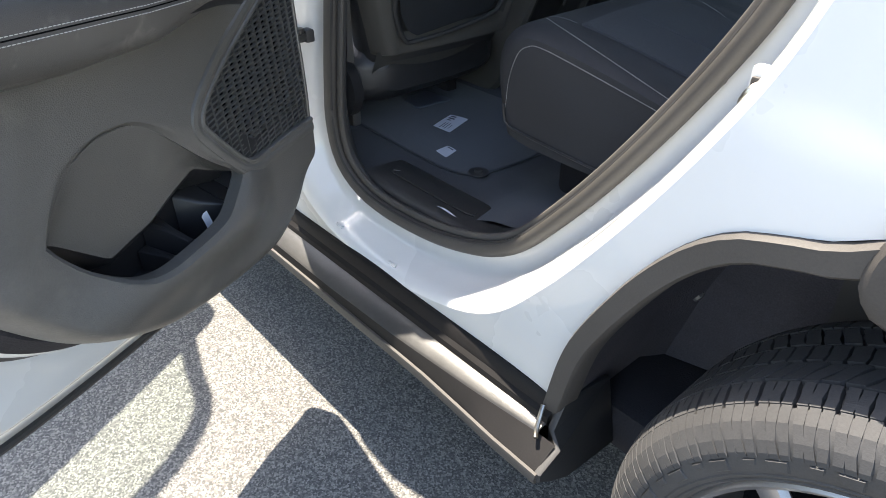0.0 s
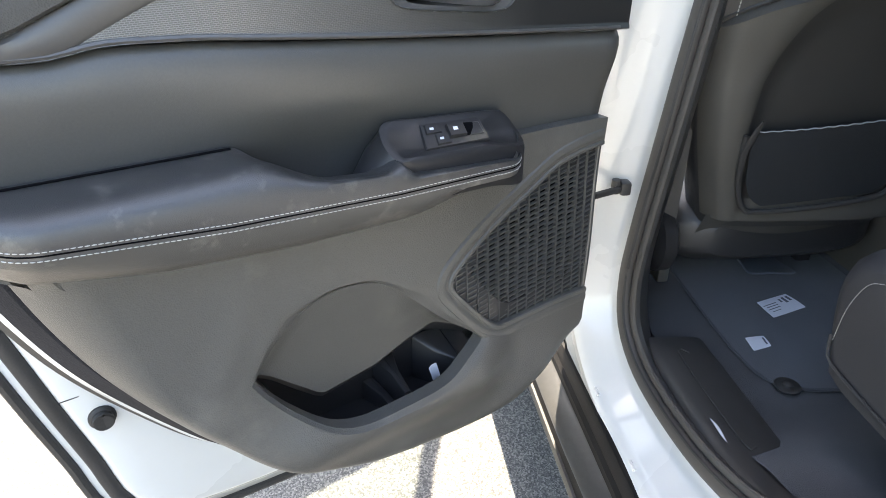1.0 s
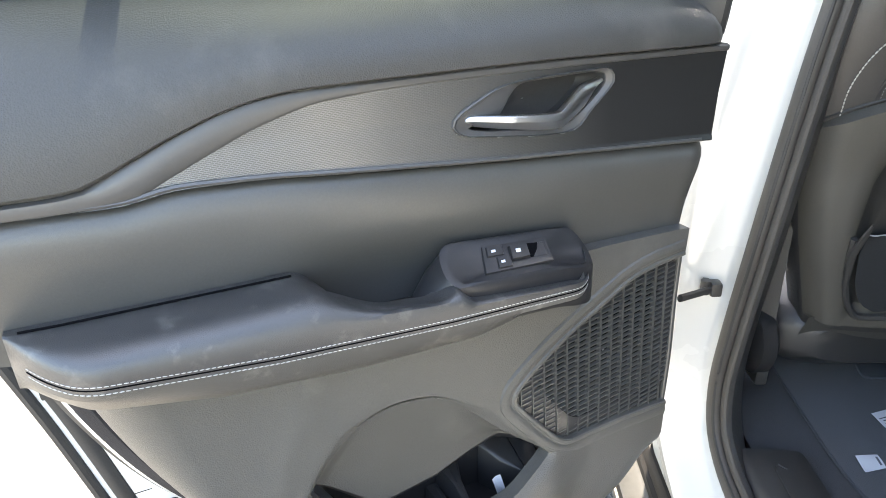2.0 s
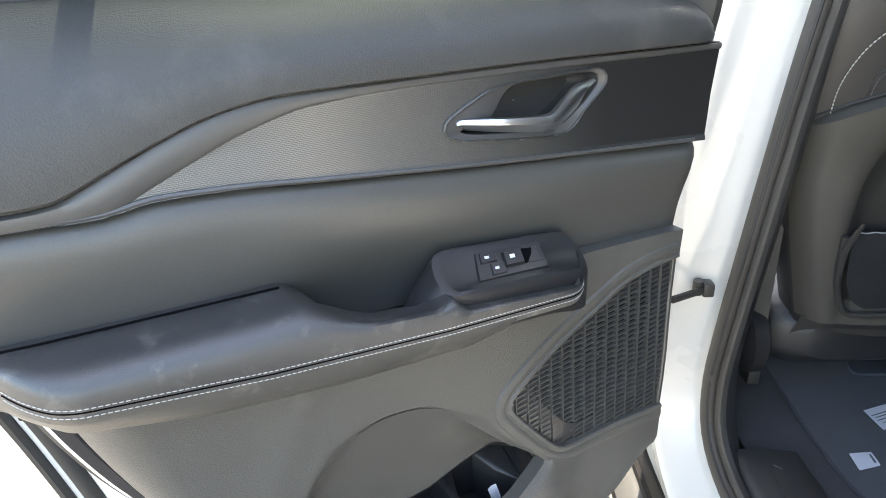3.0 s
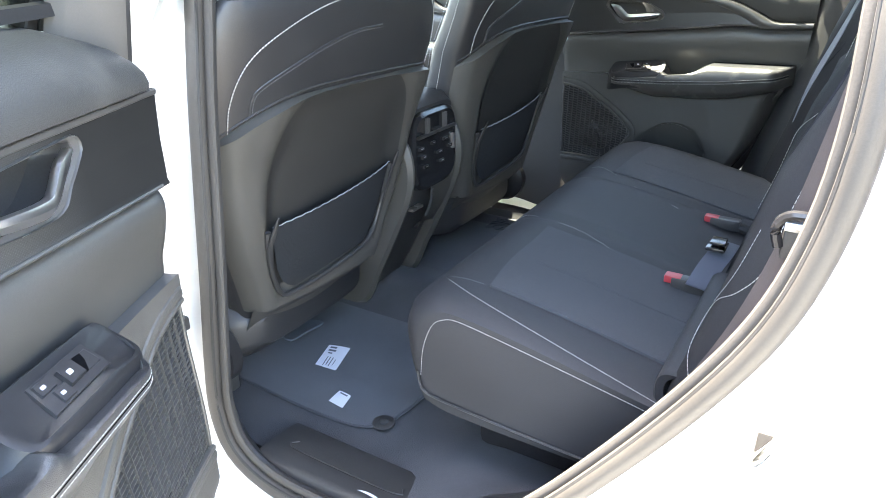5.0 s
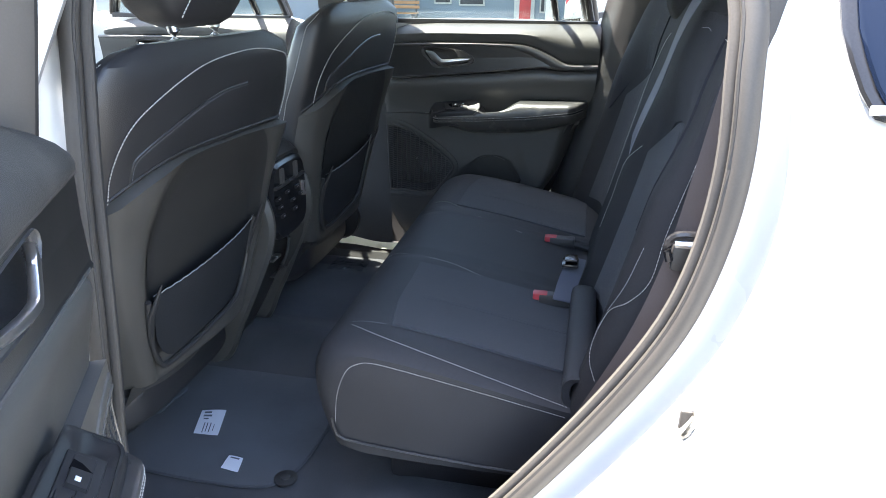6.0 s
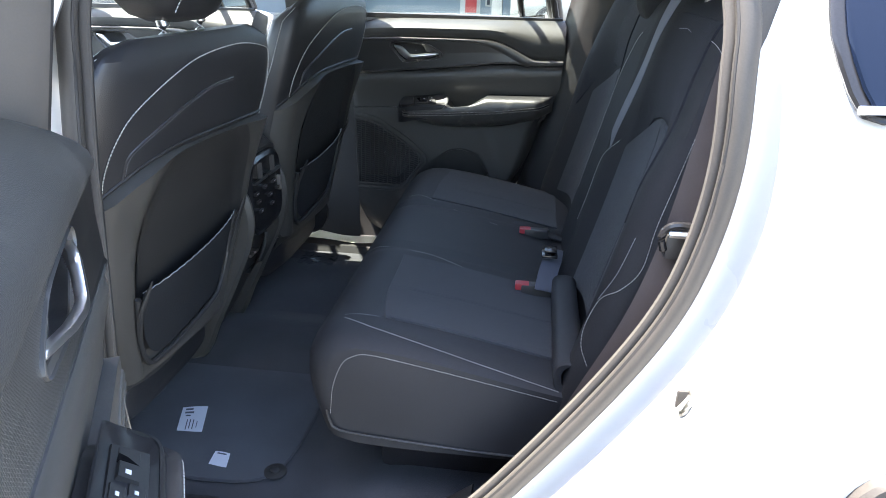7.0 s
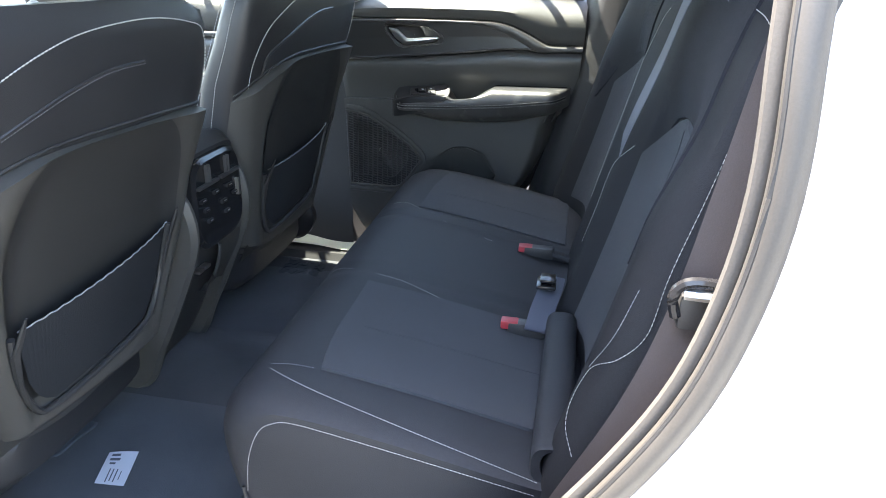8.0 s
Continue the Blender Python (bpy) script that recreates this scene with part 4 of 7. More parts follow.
    def soft_corner(pts, times=3):
        """An open line with its corners cut round."""
        pts = [np.array(p, float) for p in pts]
        for _ in range(times):
            cutp = [pts[0]]
            for p, q in zip(pts, pts[1:]):
                cutp += [p * 0.75 + q * 0.25, p * 0.25 + q * 0.75]
            pts = cutp + [pts[-1]]
        return [tuple(p) for p in pts]

    def wlow(u, z):
        lip = 0.030 * math.exp(-((z - 0.655) / 0.050) ** 2) * float(step(0.26, 0.36, u) * (1 - step(0.60, 0.72, u)))
        crease = 0.0018 * math.exp(-(((u - 0.70) + (z - 0.80) * 0.45) / 0.022) ** 2)
        return 0.094 + 0.014 * float(step(0.96, 0.72, z) if z > 0.96 else 1 - step(0.70, 0.95, z)) + lip + crease

    rows = []
    for s in np.r_[0.0, 0.0, 0.012, 0.03, 0.05, np.linspace(0.08, 0.96, 56), 0.98, 0.992, 1.0, 1.0]:
        r = []
        for p, q in zip(I, O):
            u, z = p + (q - p) * s
            w = wlow(u, z)
            if z < 0.968:
                w -= 0.052 * float(np.clip((s - 0.68) / 0.32, 0, 1)) ** 2.2 * (1 - float(step(0.56, 0.655, z) * (1 - step(0.40, 0.55, u))))
            w -= 0.006 * float(1 - step(0, 0.05, s))
            r.append((u, w, z))
        rows.append(r)
    rows[0] = [(u, w - 0.02, z) for u, w, z in rows[0]]
    rows[-1] = [(u, w - 0.02, z) for u, w, z in rows[-1]]
    lv, lf = grid(rows, False, True)
    hole_ = soft_corner(GRILLE[1:-1])
    hole_ = [(0.08, 0.950)] + hole_ + [(0.08, 0.711)]
    lf = [q for q in lf if not inside(float(np.mean(lv[list(q), 0])), float(np.mean(lv[list(q), 2])), hole_)]
    # Same plastic on every door; the near ones get the paler, lit tone.
    low = LOWVINYL_LIT if near else VINYL
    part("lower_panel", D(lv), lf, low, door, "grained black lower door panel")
    # pocket: sloping back, floor and inner lip
    up = along(POCKET_UP, 40)
    rows = []
    knee = lambda u: float(np.interp(u, [0.34, 0.40, 0.445, 0.495, 0.575, 0.64, 0.67], [0.704, 0.735, 0.722, 0.702, 0.690, 0.750, 0.768]))
    for s in (0, 0.06, 0.25, 0.5, 0.75, 0.95, 1.0, 1.05, 1.3, 2.0):
        r = []
        for u, z in up:
            k = min(knee(u), z - 0.004)
            if s <= 1.0:
                r.append((u, 0.094 - 0.022 * s - 0.006 * math.sin(math.pi * s), z + (k - z) * s))
            else:
                q = s - 1.0
                r.append((u - max(0.0, u - 0.585) * q, 0.072 - 0.050 * min(1.0, q / 0.3), k - 0.012 * min(1, q / 0.05) + (0.606 - k) * max(0.0, q - 0.05)))
        rows.append(r)
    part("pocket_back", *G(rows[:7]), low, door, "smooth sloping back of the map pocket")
    part("pocket_recess", *G(rows[6:]), POD, door, "black bottle recess of the map pocket")
    lo = along(POCKET_LOW, 40)
    part("pocket_floor", *G([[(u, w, z) for u, z in zip(np.linspace(0.325, 0.595, 20), [0.607] * 20)] for w in (0.022, 0.05, 0.084)]), POD, door)
    part("pocket_wall", *G([[(u - max(0.0, u - 0.585) * s, (wlow(u, z) - 0.012) * (1 - s) + 0.080 * s - 0.012 * math.sin(math.pi * s), z + (0.606 - z) * s) for u, z in lo] for s in np.linspace(0, 1, 5)]), POD, door, "inner wall of the pocket")
    if fine:
        for plan, h0, h1 in ((((0.474, 0.026), (0.464, 0.060), (0.465, 0.098), (0.455, 0.098), (0.450, 0.060), (0.440, 0.026)), 0.672, 0.655),
                             (((0.492, 0.026), (0.482, 0.060), (0.480, 0.098), (0.468, 0.098), (0.470, 0.060), (0.474, 0.026)), 0.640, 0.626),
                             (((0.405, 0.026), (0.388, 0.058), (0.352, 0.098), (0.325, 0.098), (0.325, 0.026)), 0.684, 0.655)):
            c0 = np.mean(plan, 0)
            top = lambda w: h0 + (h1 - h0) * (w - 0.026) / 0.072
            ring = lambda k, dz: [(c0[0] + (u - c0[0]) * k, w, (top(w) + dz) if dz is not None else 0.605) for u, w in plan]
            part("bottle_rib", *G([ring(1.0, None), ring(1.0, -0.004), ring(0.93, -0.001), ring(0.75, 0.0), ring(0.02, 0.0)], False, True), POD, door)

    # armrest with its pull cup
    us = np.r_[0.3052, 0.3065, 0.309, 0.313, 0.318, np.linspace(0.324, 0.905, 124)]
    zt = np.interp(us, [0.31, 0.35, 0.47, 0.64, 0.9], [1.008, 1.018, 1.030, 1.050, 1.055])
    zs = np.interp(us, [0.31, 0.349, 0.508, 0.686, 0.856, 0.9], [0.985, 0.985, 0.991, 1.004, 1.024, 1.033])
    zb = np.interp(us, [0.31, 0.345, 0.471, 0.605, 0.74, 0.851, 0.9], [0.985, 0.962, 0.941, 0.945, 0.958, 0.982, 1.005])
    rounded_ = lambda u: math.sqrt(max(0.0, 1 - (1 - min(1.0, (u - 0.305) / 0.05)) ** 2))
    rows = []
    for u, a1, s1, b1 in zip(us, zt, zs, zb):
        shut = 0.35 + 0.65 * rounded_(u)
        a1, s1, b1 = (0.990 + (q - 0.990) * shut for q in (a1, s1, b1))
        cup = float(step(0.478, 0.525, u) * (1 - step(0.565, 0.66, u)))
        nose = rounded_(u) * (1 - 0.97 * float(np.clip((u - 0.83) / 0.075, 0, 1)) ** 2.2)
        W = lambda w: 0.092 + (w - 0.092) * nose
        pod_ = float(step(0.300, 0.33, u) * (1 - step(0.478, 0.50, u)))
        roll = []
        for q in np.linspace(0, math.pi / 2, 9):
            lift = s1 + 0.005 + (a1 - s1 - 0.005) * max(0.0, math.cos(q)) ** 0.62
            roll.append((u, W(0.124 + 0.0415 * math.sin(q) ** 0.85), lift - 0.030 * cup * math.cos(q) ** 2 - 0.027 * pod_ * math.cos(q)))
        rows.append([(u, 0.080, b1 - 0.003), (u, 0.080, a1 - 0.07 * cup), (u, W(0.100), a1 + 0.001 - 0.062 * cup - 0.01 * pod_), (u, W(0.114), a1 + 0.001 - 0.048 * cup - 0.025 * pod_)] + roll
                    + [(u, W(0.1648), s1 + 0.0008), (u, W(0.1650), s1 - 0.003), (u, W(0.162), s1 - 0.012), (u, W(0.156), b1 + 0.024), (u, W(0.145), b1 + 0.010), (u, W(0.132), b1 + 0.002), (u, W(0.108), b1 - 0.003)])
    arm = part("armrest", *G([r[:15] for r in rows]), ARMREST, door, "padded black armrest with twin white stitching")
    # Lower half carries the ground's light in its colour.
    part("arm_side", *G([r[14:] + r[:1] for r in rows]), ARMSIDE, arm, "worn grey-black lower half of the armrest")
    # Near-black line laid where shade gathers between armrest and panel.
    gap_u = np.linspace(0.655, 0.893, 30)
    v, f = tube([(u, 0.0965 - 0.06 * max(0.0, u - 0.86), float(np.interp(u, us, zt)) + 0.0018) for u in gap_u], 0.0012, 6)
    part("arm_joint", D(v), f, SPEAKER, arm, "black line for the shade behind the armrest")
    for dz, ww in ((0.0040, 0.1657), (-0.0040, 0.1652)):
        pth = []
        for u, s1 in zip(us[4:-3], zs[4:-3]):
            nose = rounded_(u) * (1 - 0.97 * float(np.clip((u - 0.83) / 0.075, 0, 1)) ** 2.2)
            pth.append((u, 0.092 + (ww - 0.092) * nose, s1 + dz))
        v, f = stitches(pth, 0.0036, 0.0014, 0.00055)
        part("stitching", D(v), f, THREAD, arm, "white contrast stitching")
    v, f = tube([(u, 0.092 + (0.1645 - 0.092) * rounded_(u) * (1 - 0.97 * float(np.clip((u - 0.83) / 0.075, 0, 1)) ** 2.2), s1 + 0.0003) for u, s1 in zip(us[4:-3], zs[4:-3])], 0.0009, 6)
    part("arm_seam", D(v), f, SPEAKER, arm, "dark seam between the stitch rows")
    # switch pod
    pod_loop = [(0.495, 0.147, 1.0155), (0.503, 0.137, 1.022), (0.503, 0.122, 1.031), (0.497, 0.106, 1.041), (0.482, 0.098, 1.0455), (0.44, 0.096, 1.0415), (0.38, 0.096, 1.0365), (0.325, 0.096, 1.031), (0.311, 0.099, 1.026), (0.300, 0.108, 1.010), (0.300, 0.124, 0.999), (0.310, 0.139, 0.9965), (0.332, 0.148, 1.000), (0.37, 0.1505, 1.008), (0.43, 0.151, 1.0115), (0.475, 0.150, 1.0145)]
    pl_ = along(pod_loop, 60, True, True)
    plinth_ = np.array([(0.030 * float(step(0.45, 0.49, u)), -0.006 * float(step(0.45, 0.49, u)), -0.046) for u, w, z in pl_])
    pcen = pl_.mean(0)
    rows = [pl_ + plinth_, pl_ + plinth_ * (0.45, 1, 0.45), pl_ + (0, 0, -0.003), pcen + (pl_ - pcen) * 0.975 + (0, 0, 0.003), pcen + (pl_ - pcen) * 0.90 + (0, 0, 0.0045), pcen + (pl_ - pcen) * 0.86 + (0, 0, 0.003), pcen + (pl_ - pcen) * 0.4 + (0, 0, 0.003), pcen + (pl_ - pcen) * 0.02 + (0, 0, 0.003)]
    pod = part("switch_pod", *G(rows, False, True), POD, door, "black window switch pod")

    def on_pod(s, t, h):
        """s along the pod from its rear, t from its back edge to the front, h above it."""
        A, Bq, C, E = (np.array(k) for k in ((0.470, 0.098, 1.0425), (0.335, 0.098, 1.032), (0.345, 0.147, 1.009), (0.490, 0.147, 1.015)))
        p = (A * (1 - s) + Bq * s) * (1 - t) + (E * (1 - s) + C * s) * t
        return p + np.array((0, 0.5, 0.86)) * h

    def key(name, s0, s1, t0, t1, h0, h1, mat, parent, label=""):
        q = [on_pod(s, t, h0) for s, t in ((s0, t0), (s1, t0), (s1, t1), (s0, t1))]
        q2 = [on_pod(s, t, h1) for s, t in ((s0 + 0.01, t0 + 0.02), (s1 - 0.01, t0 + 0.02), (s1 - 0.01, t1 - 0.02), (s0 + 0.01, t1 - 0.02))]
        v, f = grid([q, q2], False, True, True)
        return part(name, D(v), f, mat, parent, label, smooth=False)

    key("switch_plate", 0.21, 0.84, 0.16, 0.82, 0.002, 0.0048, POD, pod, "satin black switch plate")
    key("lock_button", 0.245, 0.405, 0.21, 0.465, 0.0045, 0.0068, POD, pod)
    key("unlock_button", 0.325, 0.46, 0.485, 0.77, 0.0045, 0.0068, POD, pod)
    key("window_switch", 0.45, 0.63, 0.29, 0.65, 0.0045, 0.0095, POD, pod, "window switch with a white symbol")
    # Flat near-black plate stands for the shade inside a hollow.
    well = part("finger_well", D([on_pod(a, c, h) for h in (0.0050, 0.0058) for a, c in ((0.635, 0.28), (0.74, 0.30), (0.72, 0.45), (0.66, 0.64), (0.635, 0.64))]), [(0, 1, 2, 3, 4), (5, 6, 7, 8, 9)] + [(i, (i + 1) % 5, 5 + (i + 1) % 5, 5 + i) for i in range(5)], SPEAKER, pod, "black plate for the shade in the finger well", smooth=False)
    key("well_ramp", 0.66, 0.81, 0.28, 0.66, 0.0045, 0.0054, POD, pod)
    if fine:
        for s0, s1, t0, t1, h in ((0.285, 0.335, 0.30, 0.38, 0.0074), (0.355, 0.40, 0.58, 0.66, 0.0074), (0.50, 0.555, 0.40, 0.51, 0.0101)):
            key("symbol", s0, s1, t0, t1, h - 0.001, h, PAPER, pod, "white symbol")

    # speaker grille
    gl = soft_corner(GRILLE[1:-1])
    gl = [(HINGE_EDGE(0.950) + 0.003, 0.951)] + gl + [(HINGE_EDGE(0.711) + 0.003, 0.709)]
    gl = [tuple(p) for p in along(gl, 110)]
    tang = np.gradient(np.array(gl), axis=0)
    tang /= np.linalg.norm(tang, axis=1)[:, None]
    side = np.stack([-tang[:, 1], tang[:, 0]], 1)
    if np.dot(side[55], np.array(gl[55]) - np.mean(gl, 0)) < 0:
        side = -side
    rim_rows = [[(max(u + n[0] * o, HINGE_EDGE(z)), wlow(u, z) + h, z + n[1] * o) for (u, z), n in zip(gl, side)]
                for o, h in ((0.021, -0.008), (0.0205, -0.001), (0.018, 0.0022), (0.012, 0.0032), (0.006, 0.0028), (0.0035, 0.0008), (0.0015, 0.0008), (0.0, 0.003), (-0.004, 0.003), (-0.006, 0.001), (-0.0065, -0.016))]
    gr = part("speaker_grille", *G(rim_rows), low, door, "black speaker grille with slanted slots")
    ze = np.linspace(0.697, 0.962, 24)
    part("grille_border", *G([[(HINGE_EDGE(z) + o, wlow(0.13, z) + h, z) for z in ze] for o, h in ((0.0, -0.03), (0.0, -0.006), (0.0015, -0.003), (0.006, -0.0025), (0.0075, -0.004), (0.008, -0.016))]), GRILLE_GREY, gr, "narrow border along the hinge edge")
    loop = [(u - n[0] * 0.005, z - n[1] * 0.005) for (u, z), n in zip(gl, side)]
    loop = [(max(u, HINGE_EDGE(z) + 0.006), z) for u, z in loop]
    gc = np.array((0.235, 0.825))
    shrink = lambda k, d: [(gc[0] + (u - gc[0]) * k, wlow(u, z) - d, gc[1] + (z - gc[1]) * k) for u, z in loop]
    part("backing", *G([shrink(1.0, 0.022), shrink(0.5, 0.024), shrink(0.02, 0.024)], False, True), SPEAKER if near else PLASTIC, gr, "black speaker cloth")
    if fine:
        part("solid_backing", *G([shrink(1.01, 0.0066), shrink(0.76, 0.0066), shrink(0.75, 0.020)], False, True), POD, gr, "closed ring round the open slots")
        bar = None
        cols, pitch = 15, 0.0185
        for i in range(cols):
            for j in range(34):
                u = 0.122 + i * pitch
                z = 0.704 + j * 0.0078 + 0.0022 * (i % 2)
                if not inside(u + 0.008, z, loop) or not (inside(u + 0.002, z, loop) or inside(u + 0.015, z, loop)):
                    continue
                if bar is None:
                    vv = [(0, 0, 0), (0.0180, 0, -0.0034), (0.0180, 0, -0.0010), (0, 0, 0.0024), (0.0005, 0.0045, 0.0004), (0.0175, 0.0045, -0.0029), (0.0175, 0.0045, -0.0015), (0.0005, 0.0045, 0.0018)]
                    O0 = np.array(to(0, 0, 0))
                    bar = part("slat", [np.array(to(*p)) - O0 for p in vv], [(0, 1, 2, 3), (4, 5, 6, 7), (0, 1, 5, 4), (1, 2, 6, 5), (2, 3, 7, 6), (3, 0, 4, 7)], GRILLE_GREY, gr, smooth=False)
                    one = bar
                else:
                    one = new("slat", bar.data)
                    one.parent = gr
                one.location = to(u, wlow(u, z) - 0.0085, z)
        for i in range(cols + 1):
            u = 0.1205 + i * pitch
            zz = [z for z in np.linspace(0.70, 0.96, 120) if inside(u, z, loop)]
            if len(zz) > 8:
                v, f = box((u - 0.0006, 0.0, min(zz)), (u + 0.0006, 1.0, max(zz)), 0)
                v = [(a, wlow(a, c) + (-0.012 if b < 0.5 else -0.0035), c) for a, b, c in v]
                part("upright", D(v), f, GRILLE_GREY, gr, smooth=False)

    # window frame and glass, leaning in to the roof
    lean = lambda z: -0.035 + 0.52 * max(0, z - 1.30)
    FR = [(0.085, 1.27), (0.10, 1.45), (0.14, 1.59), (0.20, 1.655), (0.40, 1.675), (0.60, 1.655), (0.74, 1.60), (0.84, 1.48), (0.895, 1.30)]
    if slanted:
        FR = [(0.075, 1.30), (0.15, 1.41), (0.215, 1.52), (0.275, 1.63), (0.40, 1.675), (0.62, 1.672), (0.79, 1.664), (0.825, 1.64), (0.845, 1.56), (0.87, 1.44), (0.895, 1.30)]
    fr = along(FR, 50)
    v, f = tube([(u, lean(z) - 0.01, z) for u, z in fr], 0.017 if slanted else 0.030, 10, squash=0.7, up=(0, 1, 0))
    part("window_frame", D(v), f, PLASTIC, door, "black window frame")
    v, f = tube([(u, lean(z) + 0.012, z) for u, z in fr], 0.014, 8, up=(0, 1, 0))
    part("glass_run", D(v), f, RUBBER, door)
    if not slanted:
        CV = ((1.23, 0.052, 0.045, 0.122, -0.004), (1.25, 0.057, 0.053, 0.121, 0.004), (1.375, 0.069, 0.079, 0.115, 0.036), (1.5, 0.081, 0.104, 0.110, 0.067), (1.60, 0.10, 0.135, 0.135, 0.10), (1.66, 0.13, 0.16, 0.18, 0.13))
        rows = [[(u0 + (u1 - u0) * s, w0 + (w1 - w0) * s + 0.008 * math.sin(math.pi * s), z) for s in (0, 0.04, 0.15, 0.5, 0.85, 0.96, 1.0)] for z, u0, w0, u1, w1 in CV]
        rows = [[(r[0][0] - 0.004, r[0][1] - 0.03, r[0][2])] + r + [(r[-1][0] + 0.004, r[-1][1] - 0.02, r[-1][2])] for r in rows]
        part("frame_cover", *G(rows), COVER, door, "grey-brown cover of the window frame")
        v, f = tube([(u0 - 0.006, w0 - 0.006, z) for z, u0, w0, _, _ in CV], 0.008, 8, up=(0, 1, 0))
        part("frame_seal", D(v), f, RUBBER, door)
    v, f = tube([(0.765, lean(1.29), 1.29), (0.735, lean(1.45), 1.45), (0.70, lean(1.615), 1.615)], 0.013, 8, up=(0, 1, 0))
    part("divider", D(v), f, GLOSS, door, "black window divider")
    gls = np.vstack([fr, [(0.7, 1.285), (0.3, 1.285)]])
    part("window_glass", *(lambda q: (D(q[0]), q[1]))(slab(gls, 0.0, 0.004, lambda p, q, d: (p, lean(q) + d - 0.002, q))), SIDEGLASS if near and not slanted else CLEAR, door, "side glass")
    return door


HINGE, OPEN = np.array((0.05, -0.94)), radians(62)
U2, N2 = np.array((math.cos(OPEN), -math.sin(OPEN))), np.array((math.sin(OPEN), math.cos(OPEN)))


def opened(origin, drop=0.0):
    def to(u, w, z):
        p = origin + U2 * u + N2 * w
        return (float(p[0]), float(p[1]), float(z) - drop)
    return to


rear_to = opened(HINGE)
rear_door = build_door("rear_door", (0.05, -0.94, 0.45), "open white rear car door with black inner panel, armrest and map pocket", rear_to)
front_door = build_door("front_door", (-0.98, -0.94, 0.45), "open white front car door with black inner panel", opened(np.array((-0.98, -0.94)), 0.05), fine=False, slanted=True)
far_y = 0.79
far_to = lambda x0: (lambda u, w, z: (x0 + 0.88 * u, far_y - w, z))
far_rear_door = build_door("far_rear_door", (0.35, 0.79, 0.45), "closed right rear car door with black trim and clear window", far_to(-0.05), fine=True, near=False)
far_front_door = build_door("far_front_door", (-0.7, 0.79, 0.45), "closed right front car door with black trim", far_to(-1.14), fine=False, near=False, slanted=True)

# check strap between pillar and door, rubber plug and latch on the door's shut face
check = part("check_strap", *joined(box((-0.034, -0.872, 0.768), (-0.008, -0.852, 0.794), 0.005), tube([(-0.02, -0.866, 0.780), (0.0, -0.892, 0.784), (0.035, -0.94, 0.792)], 0.0055, 8, squash=1.3), tube([(-0.018, -0.880, 0.772), (-0.018, -0.880, 0.798)], 0.0085, 10, up=(1, 0, 0)), tube([(-0.030, -0.876, 0.780), (-0.030, -0.876, 0.795)], 0.006, 6, up=(1, 0, 0))), PLASTIC, rear_door, "black door check strap")
PD = lambda q: ([rear_to(*p) for p in q[0]], q[1])
plug = part("plug", *PD(tube([(0.818, -0.074, 0.671), (0.818, -0.068, 0.671), (0.818, -0.066, 0.671), (0.818, -0.0655, 0.671), (0.818, -0.058, 0.671), (0.818, -0.056, 0.671), (0.818, -0.060, 0.671), (0.818, -0.060, 0.671)], [0.017, 0.017, 0.015, 0.013, 0.013, 0.011, 0.006, 0.001], 20)), RUBBER, rear_door, "round black rubber plug")
part("latch_slot", *PD(box((0.893, -0.078, 0.885), (0.922, -0.0685, 0.908), 0.003)), RUBBER, rear_door, "black latch slot")
part("sheet_joint", *PD(box((0.836, -0.072, 0.7125), (0.858, -0.0712, 0.7135), 0)), RUBBER, rear_door)

# folded papers in the map pocket
slip = thing("paper_slip", rear_to(0.385, 0.074, 0.606), "folded pale blue paper slip in the door pocket", "paper")
sl = lambda pts: [rear_to(*p) for p in pts]
part("sheet", *(lambda q: (sl(q[0]), q[1]))(grid([[(0.382 + 0.018 * t + 0.013 * s, 0.074 + 0.006 * math.sin(2 * t) + 0.004 * abs(s - 0.5), 0.606 + 0.062 * t - 0.004 * s) for s in (0, 0.5, 1)] for t in np.linspace(0, 1, 8)])), PAPER, slip)
part("folded_sheet", *(lambda q: (sl(q[0]), q[1]))(grid([[(0.394 + 0.020 * s, 0.078 + 0.008 * t, 0.606 + 0.026 * t - 0.008 * s) for s in (0, 0.5, 1)] for t in np.linspace(0, 1, 5)])), PAPER, slip)


